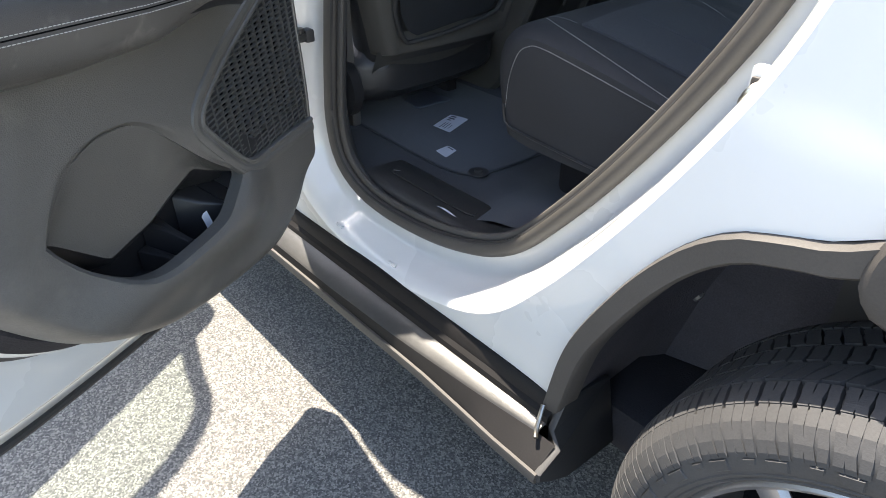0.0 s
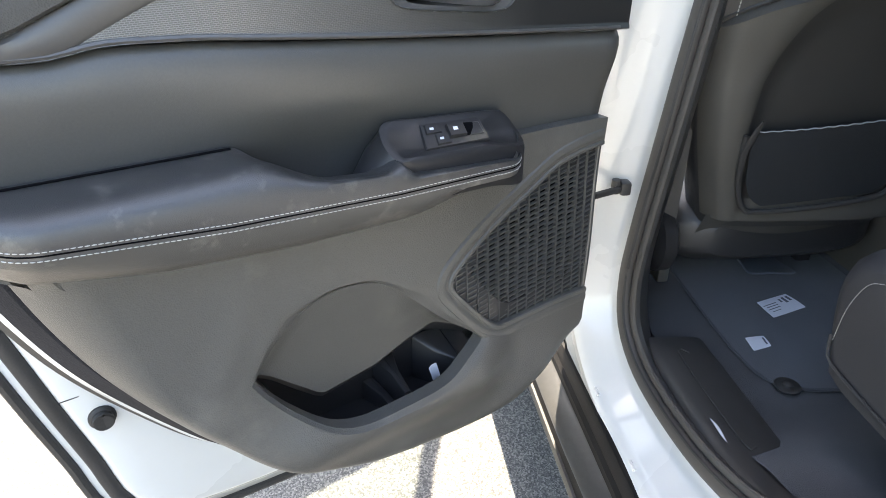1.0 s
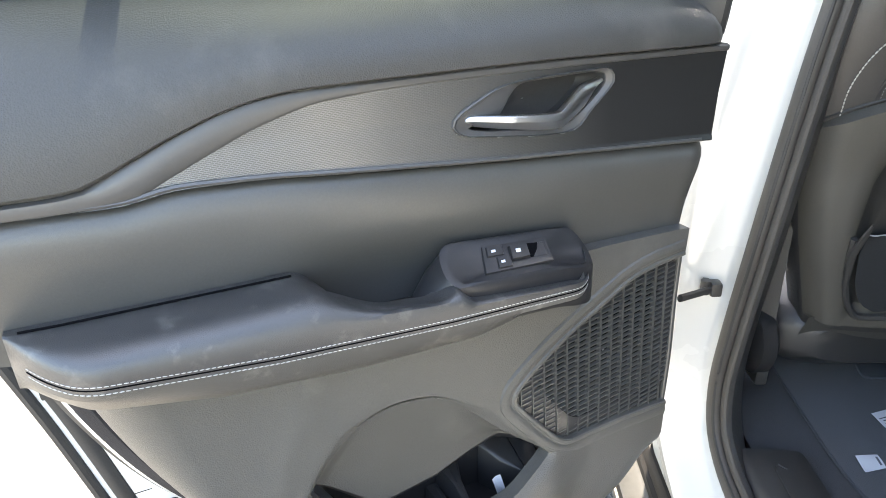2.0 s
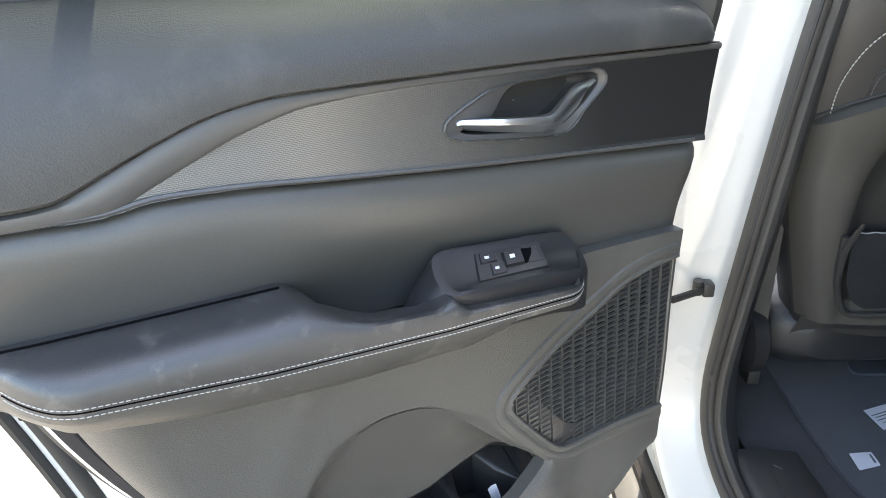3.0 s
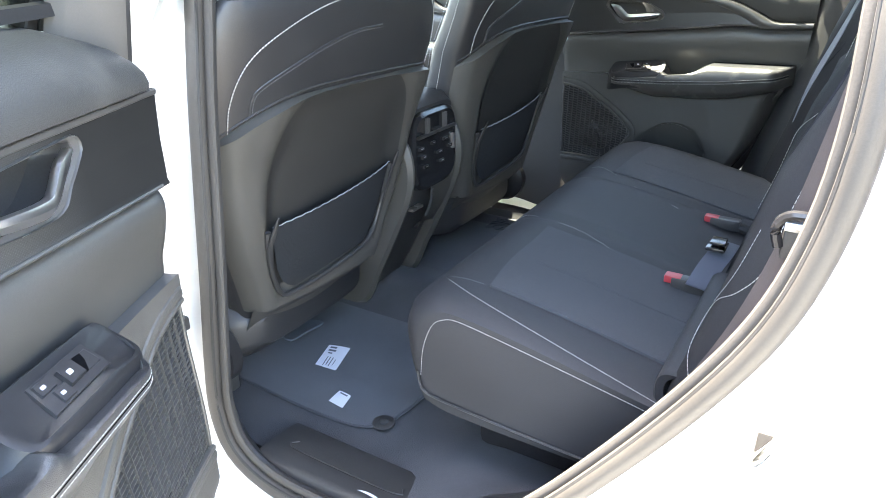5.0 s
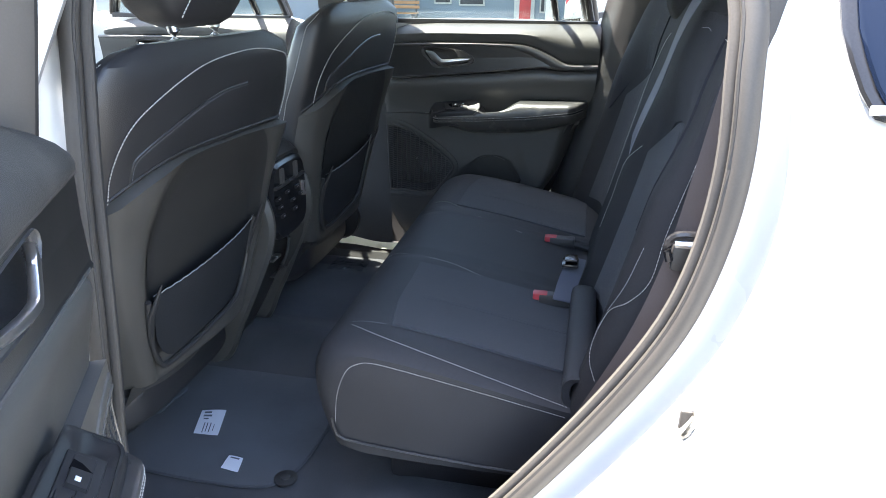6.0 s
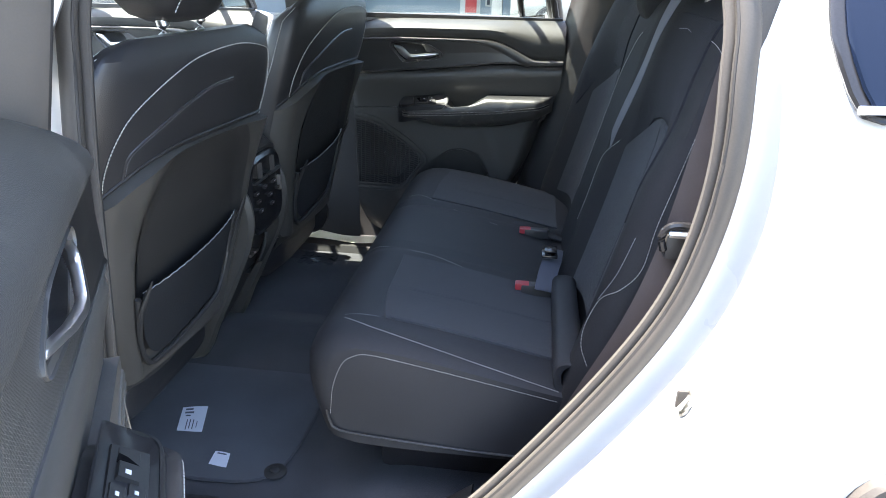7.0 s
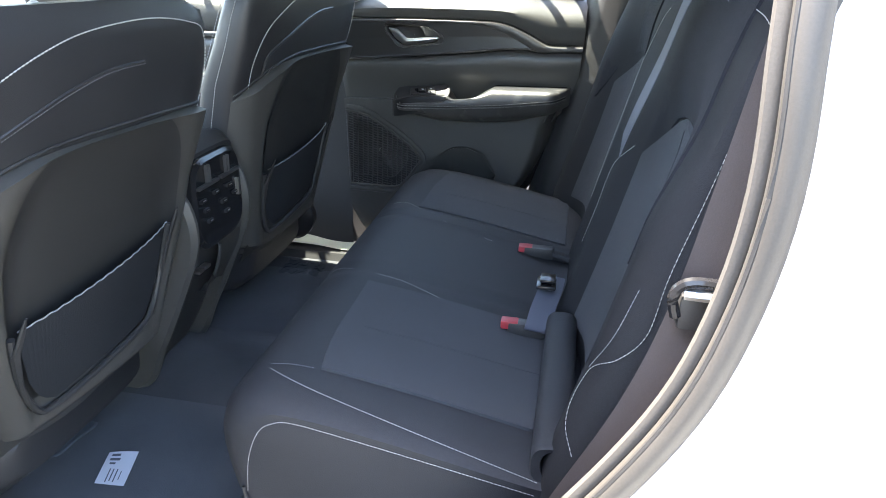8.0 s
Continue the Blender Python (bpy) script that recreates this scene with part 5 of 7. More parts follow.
# ---- front seats ----
def front_seat(cy, dx, label):
    """A front seat seen from behind: leather back with a hard rear panel, net pocket and head restraint."""
    seat = thing("car_seat", (-0.3 + dx, cy, 0.45), label, "car seat", "front seats")
    zz = np.array([0.66, 0.70, 0.75, 0.80, 0.85, 0.90, 0.95, 1.00, 1.10, 1.18, 1.24, 1.28, 1.305, 1.322, 1.332])
    hw = 0.006 + np.interp(zz, [0.66, 0.75, 0.85, 0.95, 1.1, 1.2, 1.27, 1.305, 1.322, 1.332], [0.186, 0.214, 0.246, 0.274, 0.296, 0.300, 0.294, 0.268, 0.230, 0.18])
    bx = np.interp(zz, [0.66, 0.8, 1.0, 1.2, 1.3, 1.32], [-0.055, -0.030, 0.012, 0.080, 0.098, 0.086]) + dx
    th = np.interp(zz, [0.66, 1.1, 1.28, 1.332], [0.12, 0.135, 0.105, 0.03])
    ts = np.linspace(0, 2 * np.pi, 48, endpoint=False)

    def section(z, grow=0.0):
        w, x0, t = (float(np.interp(z, zz, k)) for k in (hw, bx, th))
        c, s = np.cos(ts), np.sin(ts)
        e = 0.42
        yy = (w + grow) * np.sign(c) * np.abs(c) ** e
        xx = -t / 2 + (t / 2 + grow) * np.sign(s) * np.abs(s) ** e
        crown = -0.012 * (np.abs(yy) / w) ** 3 * (s > 0)
        return [(x0 + a + k + 0.07 * b, cy + b, z) for a, b, k in zip(xx, yy, crown)]

    back = part("backrest", *grid([section(z) for z in zz], False, True, True), LEATHER, seat, "black leatherette seat back")

    def on_back(s, z, lift=0.0):
        """A place on the rear face, s from -1 (left edge) to 1."""
        w, x0, t = (float(np.interp(z, zz, k)) for k in (hw, bx, th))
        c = s
        k = 1 - min(1.0, abs(c)) ** 4.76
        return (x0 - t / 2 + (t / 2) * max(0.0, k) ** 0.21 - 0.012 * abs(c) ** 3 + lift + 0.07 * w * c, cy + w * c * (1 + lift * 0.3), z)

    ss = np.linspace(-1.0, 1.0, 61)
    curve_ = lambda s, t: ((abs(s - 0.04) / 0.75) ** 3.6 + (max(t, 0.0) / 1.05) ** 3.6) ** (1 / 3.6)
    ztop = 1.142 - np.where(ss < 0, 0.078, 0.012) * np.abs(ss) ** 3
    rows = []
    levels = np.r_[0.0, 0.02, 0.05, 0.09, 0.14, np.linspace(0.18, 0.96, 30), 0.985, 1.0]
    for t in levels:
        r = []
        for s, zt in zip(ss, ztop):
            z = 0.675 + (zt - 0.675) * t
            rim_ = max(float(step(0.84, 1.10, curve_(s, t))), 0.8 * float(1 - step(0.05, 0.14, t)))
            lift = 0.002 + 0.024 * rim_ - (0.026 if t in (0.0, 1.0) else 0) - 0.022 * float(step(0.86, 1.0, abs(s)))
            r.append(on_back(s, z, lift))
        rows.append(r)
    part("back_panel", *grid(rows), PANEL_GREY, seat, "hard grey plastic rear panel")
    upper_ = lambda s: min(0.985, 1.03 * max(0.02, 1 - (abs(s - 0.04) / 0.75) ** 3.6) ** (1 / 3.6))
    rows = []
    for s in np.linspace(-0.695, 0.775, 41):
        zt = float(np.interp(s, ss, ztop))
        r = []
        for q in np.linspace(0, 1, 24):
            t = 0.12 + (upper_(s) - 0.12) * q
            rim_ = max(float(step(0.84, 1.10, curve_(s, t))), 0.8 * float(1 - step(0.05, 0.14, t)))
            r.append(on_back(s, 0.675 + (zt - 0.675) * t, 0.0035 + 0.024 * rim_))
        rows.append(r)
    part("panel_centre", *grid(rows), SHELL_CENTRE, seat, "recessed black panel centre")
    # net pocket with its end brackets and elastic edge
    rows = [[on_back(s, z, 0.020 + 0.016 * (z - 0.72) / 0.15 * (1 - (s / 0.7) ** 2)) for s in np.linspace(-0.66, 0.66, 15) * float(np.interp(z, [0.735, 0.745, 0.765, 0.80], [0.76, 0.86, 0.95, 1.0]))] for z in np.linspace(0.735, 0.905, 14)]
    tilt_ = lambda p: (p[0], p[1], p[2] + 0.12 * (p[1] - cy))
    rows = [[tilt_(p) for p in r] for r in rows]
    net = part("net_pocket", *grid(rows), NET, seat, "black mesh net pocket")
    edge = [on_back(s, 0.907, 0.022 + 0.017 * (1 - (s / 0.7) ** 2)) for s in np.linspace(-0.66, 0.66, 90)]
    edge = [tilt_((x, y, z + 0.0009 * math.sin(i * 1.1))) for i, (x, y, z) in enumerate(edge)]
    part("elastic_edge", *tube(edge, 0.0012, 6), GREYTHREAD, net, "pale twisted elastic edge")
    part("pocket_rim", *tube([tilt_(on_back(s, z, 0.022)) for s, z in along([(-0.70, 0.90), (-0.72, 0.80), (-0.66, 0.735), (-0.5, 0.722), (0, 0.718), (0.5, 0.722), (0.66, 0.735), (0.72, 0.80), (0.70, 0.90)], 50)], 0.006, 8), PLASTIC, net)
    for s in (-1, 1):
        part("bracket", *tube([tilt_(on_back(s * k, z, l)) for k, z, l in ((0.72, 0.80, 0.022), (0.71, 0.87, 0.028), (0.67, 0.915, 0.038), (0.65, 0.935, 0.042))], [0.005, 0.007, 0.006, 0.0025], 8, squash=0.6), PLASTIC, net)
    # seams
    pth = along([on_back(a, z, 0.003) for a, z in ((-0.88, 1.09), (-0.88, 1.137), (-0.84, 1.185), (-0.76, 1.219), (-0.62, 1.247), (-0.42, 1.274), (-0.20, 1.292), (0.1, 1.301), (0.4, 1.302), (0.7, 1.29), (0.86, 1.27), (0.92, 1.20), (0.92, 1.11))], 150)
    part("stitching", *stitches(pth, 0.0048, 0.0018, 0.0013), THREAD, back, "white contrast stitching")
    pth = along([on_back(a, z, 0.0005) for a, z in ((-0.75, 1.115), (-0.74, 1.15), (-0.67, 1.168), (-0.48, 1.193), (-0.25, 1.218), (0.0, 1.236), (0.26, 1.24))], 80)
    part("piping", *tube(pth, 0.0022, 6), LEATHER, back)
    part("stitching", *stitches([(x, y + 0.004, z - 0.004) for x, y, z in pth], 0.003, 0.002, 0.0006), GREYTHREAD, back)
    part("top_seam", *tube([on_back(a, 1.147 - (0.078 if a < 0 else 0.012) * abs(a) ** 3, 0.001) for a in np.linspace(-0.97, 0.97, 40)], 0.003, 6), RUBBER, back)
    side_at = lambda z, o=0.0: (float(np.interp(z, zz, bx)) - (0.55 + o) * float(np.interp(z, zz, th)) - 0.07 * float(np.interp(z, zz, hw)), cy - 1.003 * float(np.interp(z, zz, hw)), z)
    part("stitching", *stitches([side_at(z) for z in np.linspace(0.95, 1.31, 60)], 0.0048, 0.0018, 0.0010), THREAD, back, "white contrast stitching")
    part("stitching", *stitches([side_at(z, 0.28) for z in np.linspace(0.95, 1.31, 60)], 0.0048, 0.0018, 0.0010), GREYTHREAD, back)
    # head restraint on two bright posts
    tx = dx + 0.055
    for s in (-0.068, 0.068):
        part("post", *tube(along([(tx - 0.02, cy + s, 1.30), (tx - 0.012, cy + s, 1.34), (tx - 0.03, cy + s, 1.40)], 8), 0.0105, 12), CHROME, seat, "bright metal head restraint post")
        part("post_guide", *tube([(tx - 0.018, cy + s, 1.318), (tx - 0.018, cy + s, 1.337)], [0.026, 0.019], 14), PLASTIC, seat)
    hh = []
    for z, w, x0, x1 in ((1.350, 0.070, -0.05, 0.010), (1.362, 0.100, -0.075, 0.026), (1.385, 0.122, -0.09, 0.038), (1.42, 0.142, -0.10, 0.050), (1.47, 0.156, -0.10, 0.056), (1.54, 0.145, -0.09, 0.050), (1.57, 0.10, -0.06, 0.025)):
        c, s = np.cos(ts), np.sin(ts)
        hh.append([(tx + (x0 + x1) / 2 + (x1 - x0) / 2 * np.sign(b) * abs(b) ** 0.6, cy + w * np.sign(a) * abs(a) ** 0.6, z) for a, b in zip(c, s)])
    hr = part("head_restraint", *grid(hh, False, True, True), LEATHER, seat, "black padded head restraint")
    part("stitching", *stitches(along([(tx + 0.045, cy - 0.13, 1.37), (tx + 0.057, cy - 0.10, 1.42), (tx + 0.05, cy - 0.06, 1.50)], 40), 0.0048, 0.0018, 0.0012), THREAD, hr)
    # cushion, side cover and rails
    rows = []
    for x, h, w in ((-0.08, 0.66, 0.17), (-0.12, 0.69, 0.225), (-0.25, 0.72, 0.26), (-0.45, 0.74, 0.26), (-0.58, 0.74, 0.25), (-0.64, 0.70, 0.22)):
        rows.append([(x + dx, cy + w * np.sign(a) * abs(a) ** 0.5, 0.62 + (h - 0.62) * np.sign(b) * abs(b) ** 0.5) for a, b in zip(np.cos(ts), np.sin(ts))])
    part("cushion", *grid(rows, False, True, True), LEATHER, seat)
    cover_ = along([(-0.06, 0.60), (-0.072, 0.65), (-0.11, 0.675), (-0.2, 0.665), (-0.45, 0.65), (-0.52, 0.61), (-0.48, 0.55), (-0.2, 0.535), (-0.10, 0.545)], 50, True, True)
    outer_ = -1 if cy < -0.065 else 1
    part("side_cover", *slab(cover_, cy + outer_ * 0.285, cy + outer_ * 0.235, lambda p, q, d: (p + dx, d, q), 0.012), POD, seat, "black recliner side cover")
    part("lower_cover", *grid([[(-0.05 + dx - 0.06 * t - 0.02 * s * s, cy + 0.195 * s, 0.69 - 0.12 * t) for s in np.linspace(-1, 1, 9)] for t in np.linspace(0, 1, 4)]), VINYL, seat)
    for s in (-0.19, 0.19):
        part("rail", *box((-0.62 + dx, cy + s - 0.018, 0.45), (-0.24 + dx, cy + s + 0.018, 0.492), 0.006), LINER, seat)
        part("rail_support", *box((-0.52 + dx, cy + s - 0.012, 0.48), (-0.30 + dx, cy + s + 0.012, 0.60), 0.006), LINER, seat)
    return seat


front_seat(-0.462, 0.0, "black leatherette front car seat with net pocket and white stitching")
far_seat = front_seat(0.33, 0.03, "black leatherette front car seat beside the centre console")
far_seat.scale.z = 1.045   # set higher than the other

# ---- rear bench ----
bench = thing("bench_seat", (0.6, CY, 0.50), "black rear bench seat with cloth centres and white stitching", "car seat")
SIDE_L, SIDE_R = -0.665, 0.525
CUSH = [(0.345, 0.625), (0.318, 0.645), (0.300, 0.70), (0.293, 0.76), (0.303, 0.803), (0.333, 0.829), (0.38, 0.841), (0.45, 0.838), (0.55, 0.822), (0.66, 0.800), (0.76, 0.778), (0.83, 0.765), (0.84, 0.70), (0.80, 0.630), (0.55, 0.618)]
prof = along(CUSH, 60, True, True)
pc_ = np.array((0.56, 0.730))


def cushion_z(x, y):
    z = float(np.interp(x, [0.30, 0.335, 0.38, 0.45, 0.55, 0.66, 0.76, 0.83], [0.80, 0.832, 0.842, 0.838, 0.822, 0.800, 0.778, 0.765]))
    return z


def hollow(x, y):
    """How far the seating areas sink below the bolsters."""
    a = math.exp(-((y + 0.405) / 0.15) ** 4) + 0.4 * math.exp(-((y - CY) / 0.14) ** 4) + math.exp(-((y - 0.305) / 0.15) ** 4)
    b = float(step(0.37, 0.46, x)) * (1 - 0.3 * float(step(0.70, 0.80, x)))
    groove = math.exp(-((y + 0.212) / 0.012) ** 2) + math.exp(-((y - 0.112) / 0.012) ** 2)
    return 0.014 * a * b + 0.008 * groove


YS = np.r_[SIDE_L, SIDE_L + 0.004, SIDE_L + 0.014, SIDE_L + 0.03, np.linspace(SIDE_L + 0.05, SIDE_R - 0.05, 62), SIDE_R - 0.03, SIDE_R - 0.012, SIDE_R]
rows = []
for y in YS:
    e = min(y - SIDE_L, SIDE_R - y)
    k = 1 - 0.030 * (1 - min(1, e / 0.035)) ** 2
    r = []
    for x, z in prof:
        zz_ = z - hollow(x, y) * float(step(0.73, 0.76, z)) * float(step(0.30, 0.33, x))
        front = 0.045 * (1 - math.sqrt(max(0.0, 1 - (1 - min(1, e / 0.085)) ** 2))) * float(1 - step(0.30, 0.42, x))
        r.append((pc_[0] + (x - pc_[0]) * k + front, y, pc_[1] + (zz_ - pc_[1]) * k - 0.012 * (1 - min(1, e / 0.06)) ** 2 * float(step(0.72, 0.80, z))))
    rows.append(r)
cush = part("cushion", *grid(rows, False, True, True), BENCHSKIN, bench, "black leatherette bench cushion")
part("skirt", *grid([[(x, SIDE_L + 0.004 - 0.004 * math.sin(math.pi * q) + 0.02 * q, 0.648 - 0.012 * float(step(0.35, 0.6, x)) - 0.030 * q) for q in np.linspace(0, 1, 5)] for x in np.linspace(0.36, 0.84, 18)]), CARPET, bench, "dark carpeted lower edge")
part("base", *box((0.42, -0.58, 0.50), (0.82, 0.45, 0.63), 0.02), LINER, bench)
for y0, y1 in ((-0.565, -0.262), (0.162, 0.465)):
    rows = []
    for s in np.r_[-1, -0.985, np.linspace(-0.95, 0.95, 15), 0.985, 1]:
        r = []
        for t in np.r_[0, 0.012, np.linspace(0.04, 0.96, 14), 0.988, 1]:
            y = (y0 + y1) / 2 + s * (y1 - y0) / 2 * (1 - 0.10 * (1 - t) * 0)
            lead = 0.408 + 0.020 * max(0.0, -s if y0 < 0 else s) ** 2
            x = lead + (0.775 - lead) * t
            rim_ = (abs(s) > 0.99) or t in (0, 1)
            r.append((x, y, cushion_z(x, y) - hollow(x, y) + (-0.004 if rim_ else 0.0045)))
        rows.append(r)
    ins = part("cushion_centre", *grid(rows), CLOTH, bench, "dark blue-grey cloth seat centre")
    yc = (y0 + y1) / 2
    part("tuck_seam", *tube([(x, yc + 0.02 * (x - 0.4), cushion_z(x, yc) - hollow(x, yc) + 0.0042) for x in np.linspace(0.45, 0.75, 14)], 0.0011, 6), CLOTH, ins)
# stitching on the cushion
sew = lambda pts, n=90, m=THREAD, L=0.0050: part("stitching", *stitches(along(pts, n), L * 0.72, 0.0019, 0.00058), m, cush, "white contrast stitching")


def top(x, y, h=0.0018):
    """A place on the cushion's top, its rounded ends included."""
    e = min(y - SIDE_L, SIDE_R - y)
    k = 1 - 0.030 * (1 - min(1, e / 0.035)) ** 2
    z = cushion_z(x, y) - hollow(x, y)
    return (x, y, pc_[1] + (z - pc_[1]) * k - 0.012 * (1 - min(1, e / 0.06)) ** 2 * float(step(0.72, 0.80, cushion_z(x, y))) + h)



sew([(0.338, -0.556, 0.828), top(0.37, -0.588), top(0.41, -0.608), top(0.463, -0.624), top(0.568, -0.640), top(0.669, -0.650), top(0.757, -0.658)])
sew([(0.338, -0.556, 0.828), top(0.362, -0.566), top(0.39, -0.567), top(0.42, -0.564)], 40, GREYTHREAD, 0.004)
sew([(0.349, -0.6655, 0.685), (0.356, -0.6662, 0.745), (0.374, -0.666, 0.793), (0.396, -0.666, 0.811), (0.425, -0.666, 0.816), (0.50, -0.6665, 0.805), (0.62, -0.6665, 0.783), (0.755, -0.6665, 0.757)])
for seam in ([(0.312, -0.199, 0.812), (0.335, -0.204, 0.829), top(0.37, -0.210, 0.002), top(0.465, -0.236, 0.002), top(0.55, -0.262, 0.002), top(0.64, -0.286, 0.002)], [(0.312, 0.20, 0.812), (0.335, 0.19, 0.829), top(0.37, 0.18, 0.002), top(0.405, 0.161, 0.002), top(0.50, 0.11, 0.002), top(0.606, 0.061, 0.002)]):
    sew(seam, 80, THREAD, 0.004)
part("side_piping", *tube(along([(0.342, -0.664, 0.690), (0.350, -0.667, 0.664), (0.375, -0.668, 0.650), (0.55, -0.668, 0.638), (0.70, -0.668, 0.633), (0.80, -0.667, 0.636)], 30), 0.0025, 6), LEATHER, cush)

# backrest
BK = lambda z: float(np.interp(z, [0.74, 0.80, 0.90, 1.0, 1.1, 1.2, 1.3, 1.36, 1.395, 1.41], [0.775, 0.785, 0.812, 0.838, 0.862, 0.885, 0.908, 0.926, 0.945, 0.975]))


def back_in(y, z):
    """Bolsters stand forward of the seat centres."""
    a = math.exp(-((y + 0.41) / 0.145) ** 4) + math.exp(-((y - 0.31) / 0.145) ** 4)
    g = math.exp(-((y + 0.14) / 0.010) ** 2)
    bolster = math.exp(-((y + 0.205) / 0.045) ** 2) + math.exp(-((y + 0.635) / 0.05) ** 2)
    return 0.026 * a * float(1 - step(1.16, 1.30, z)) + 0.008 * a + 0.02 * g - 0.022 * bolster * float(1 - step(1.12, 1.26, z)) - 0.055 * math.exp(-((y - 0.535) / 0.08) ** 2) * float(1 - 0.35 * step(1.15, 1.38, z))


BZ = np.r_[0.74, 0.76, np.linspace(0.80, 1.35, 26), 1.37, 1.385, 1.398, 1.41]
BY = np.r_[-0.720, -0.714, -0.700, -0.685, -0.665, -0.645, np.linspace(-0.62, 0.58, 62), 0.605, 0.62, 0.625]
rows = []
for z in BZ:
    r = []
    for y in BY:
        e = min(y + 0.720, 0.625 - y)
        taper = 0.03 * float(step(1.05, 1.45, z)) if y > -0.05 else 0.0
        yy = y - taper * abs(y + 0.05) / 0.64
        r.append((BK(z) + back_in(y, z) + 0.07 * (1 - min(1, e / 0.045)) ** 2.2, yy, z))
    rows.append([(0.99, BY[0] + 0.02, z)] + r + [(0.99, BY[-1] - 0.02, z)])
rows.append([(1.03, y, 1.40) for _, y, _ in rows[-1]])
backrest = part("backrest", *grid(rows), BACKSKIN, bench, "black leatherette rear seat back")
for y0, y1 in ((-0.555, -0.265), (0.165, 0.455)):
    rows = []
    for s in np.r_[-1, -0.98, np.linspace(-0.93, 0.93, 15), 0.98, 1]:
        r = []
        y = (y0 + y1) / 2 + s * (y1 - y0) / 2
        zt = 1.205 - 0.085 * abs(s) ** 2.2
        for t in np.r_[0, 0.012, np.linspace(0.04, 0.96, 16), 0.988, 1]:
            z = 0.80 + (zt - 0.80) * t
            rim_ = abs(s) > 0.99 or t in (0, 1)
            r.append((BK(z) + back_in(y, z) + (0.004 if rim_ else -0.0055), y, z))
        rows.append(r)
    bi = part("back_centre", *grid(rows), CLOTH, bench, "dark cloth back centre with an arched top")
    yc = (y0 + y1) / 2
    part("tuck_seam", *tube([(BK(z) + back_in(yc, z) - 0.0055, yc, z) for z in np.linspace(0.84, 1.19, 12)], 0.0011, 6), CLOTH, bi)
# Upper pads in a darker weave than the cloth back centres.
PAD_CLOTH = woven("dark_suede_cloth", (0.020, 0.021, 0.026), 520, 0.9, 0.35, 0.05)
for y0, y1 in ((-0.612, -0.262), (0.165, 0.50)):
    rows = []
    for q in np.r_[-1, -0.98, np.linspace(-0.94, 0.94, 17), 0.98, 1]:
        y = (y0 + y1) / 2 + q * (y1 - y0) / 2
        low_ = 1.155 + 0.05 * (1 - min(1.0, abs(q) ** 2)) - 0.09 * step(0.6, 1.0, abs(q))
        r = []
        for t in np.r_[0, 0.015, np.linspace(0.05, 0.95, 14), 0.985, 1]:
            z = float(low_ + (1.385 - low_) * t)
            rim_ = abs(q) > 0.99 or t in (0, 1)
            r.append((BK(z) + back_in(y, z) + (0.004 if rim_ else -0.0035), y, z))
        rows.append(r)
    part("back_pad", *grid(rows), PAD_CLOTH, bench, "dark suede-like upper pad of the seat back")
onb = lambda y, z, h=0.003: (BK(z) + back_in(y, z) - h + 0.07 * (1 - min(1, (y + 0.720) / 0.045)) ** 2.2, y, z)
for pts in ([(-0.690, 0.848), (-0.662, 0.87), (-0.648, 0.90), (-0.655, 0.945), (-0.668, 0.967), (-0.690, 0.99), (-0.700, 1.03), (-0.698, 1.10), (-0.698, 1.185), (-0.697, 1.255), (-0.697, 1.30), (-0.694, 1.335), (-0.672, 1.353), (-0.62, 1.358)],
            [(-0.655, 0.955), (-0.675, 1.01), (-0.682, 1.074)], [(-0.195, 0.93), (-0.19, 1.0), (-0.195, 1.05), (-0.215, 1.09), (-0.245, 1.125)], [(0.150, 0.905), (0.128, 1.0), (0.112, 1.07), (0.10, 1.15), (0.085, 1.22), (0.02, 1.30), (-0.02, 1.325)], [(-0.44, 1.357), (-0.40, 1.360), (-0.34, 1.356)]):
    part("stitching", *stitches(along([onb(y, z) for y, z in pts], 70), 0.0040, 0.0024, 0.00062), GREYTHREAD if len(pts) < 4 else THREAD, backrest, "white contrast stitching")
# folded head restraints over the backs
for y, w, x0, z0 in ((-0.41, 0.13, 0.965, 1.525), (0.075, 0.10, 0.955, 1.405), (0.36, 0.13, 0.965, 1.525)):
    rows = []
    for s in np.linspace(-1, 1, 13):
        k = max(0.02, 1 - abs(s) ** 5) ** 0.5
        rows.append([(x0 + 0.05 * math.cos(a) * k, y + w * s, z0 + 0.072 * math.sin(a) * k) for a in np.linspace(0, 2 * math.pi, 16, endpoint=False)])
    part("head_restraint", *grid(rows, False, True, True), BACKSKIN, bench, "folded black head restraint")
    if z0 > 1.5:
        for s in (-0.07, 0.07):
            part("post", *tube([(0.975, y + s, 1.385), (0.968, y + s, 1.47)], 0.008, 10, up=(0, 1, 0)), CHROME, bench, "bright metal post")
# padded roll where cushion meets back, open at its end
RX, RZ = 0.772, 0.797
rows = []
for y in np.r_[-0.655, -0.652, np.linspace(-0.645, -0.28, 16)]:
    k = 0.94 if y == -0.655 else 1.0
    rows.append([(RX + 0.027 * k * np.sign(math.cos(a)) * abs(math.cos(a)) ** 0.7 + 0.05 * (y + 0.65) * 0.1, y, RZ + 0.030 * k * np.sign(math.sin(a)) * abs(math.sin(a)) ** 0.7) for a in np.linspace(0, 2 * math.pi, 24, endpoint=False)])
rows.insert(0, [(RX + 0.014 * math.cos(a), -0.653, RZ + 0.022 * math.sin(a)) for a in np.linspace(0, 2 * math.pi, 24, endpoint=False)])
rows.insert(0, [(RX + 0.014 * math.cos(a), -0.60, RZ + 0.022 * math.sin(a)) for a in np.linspace(0, 2 * math.pi, 24, endpoint=False)])
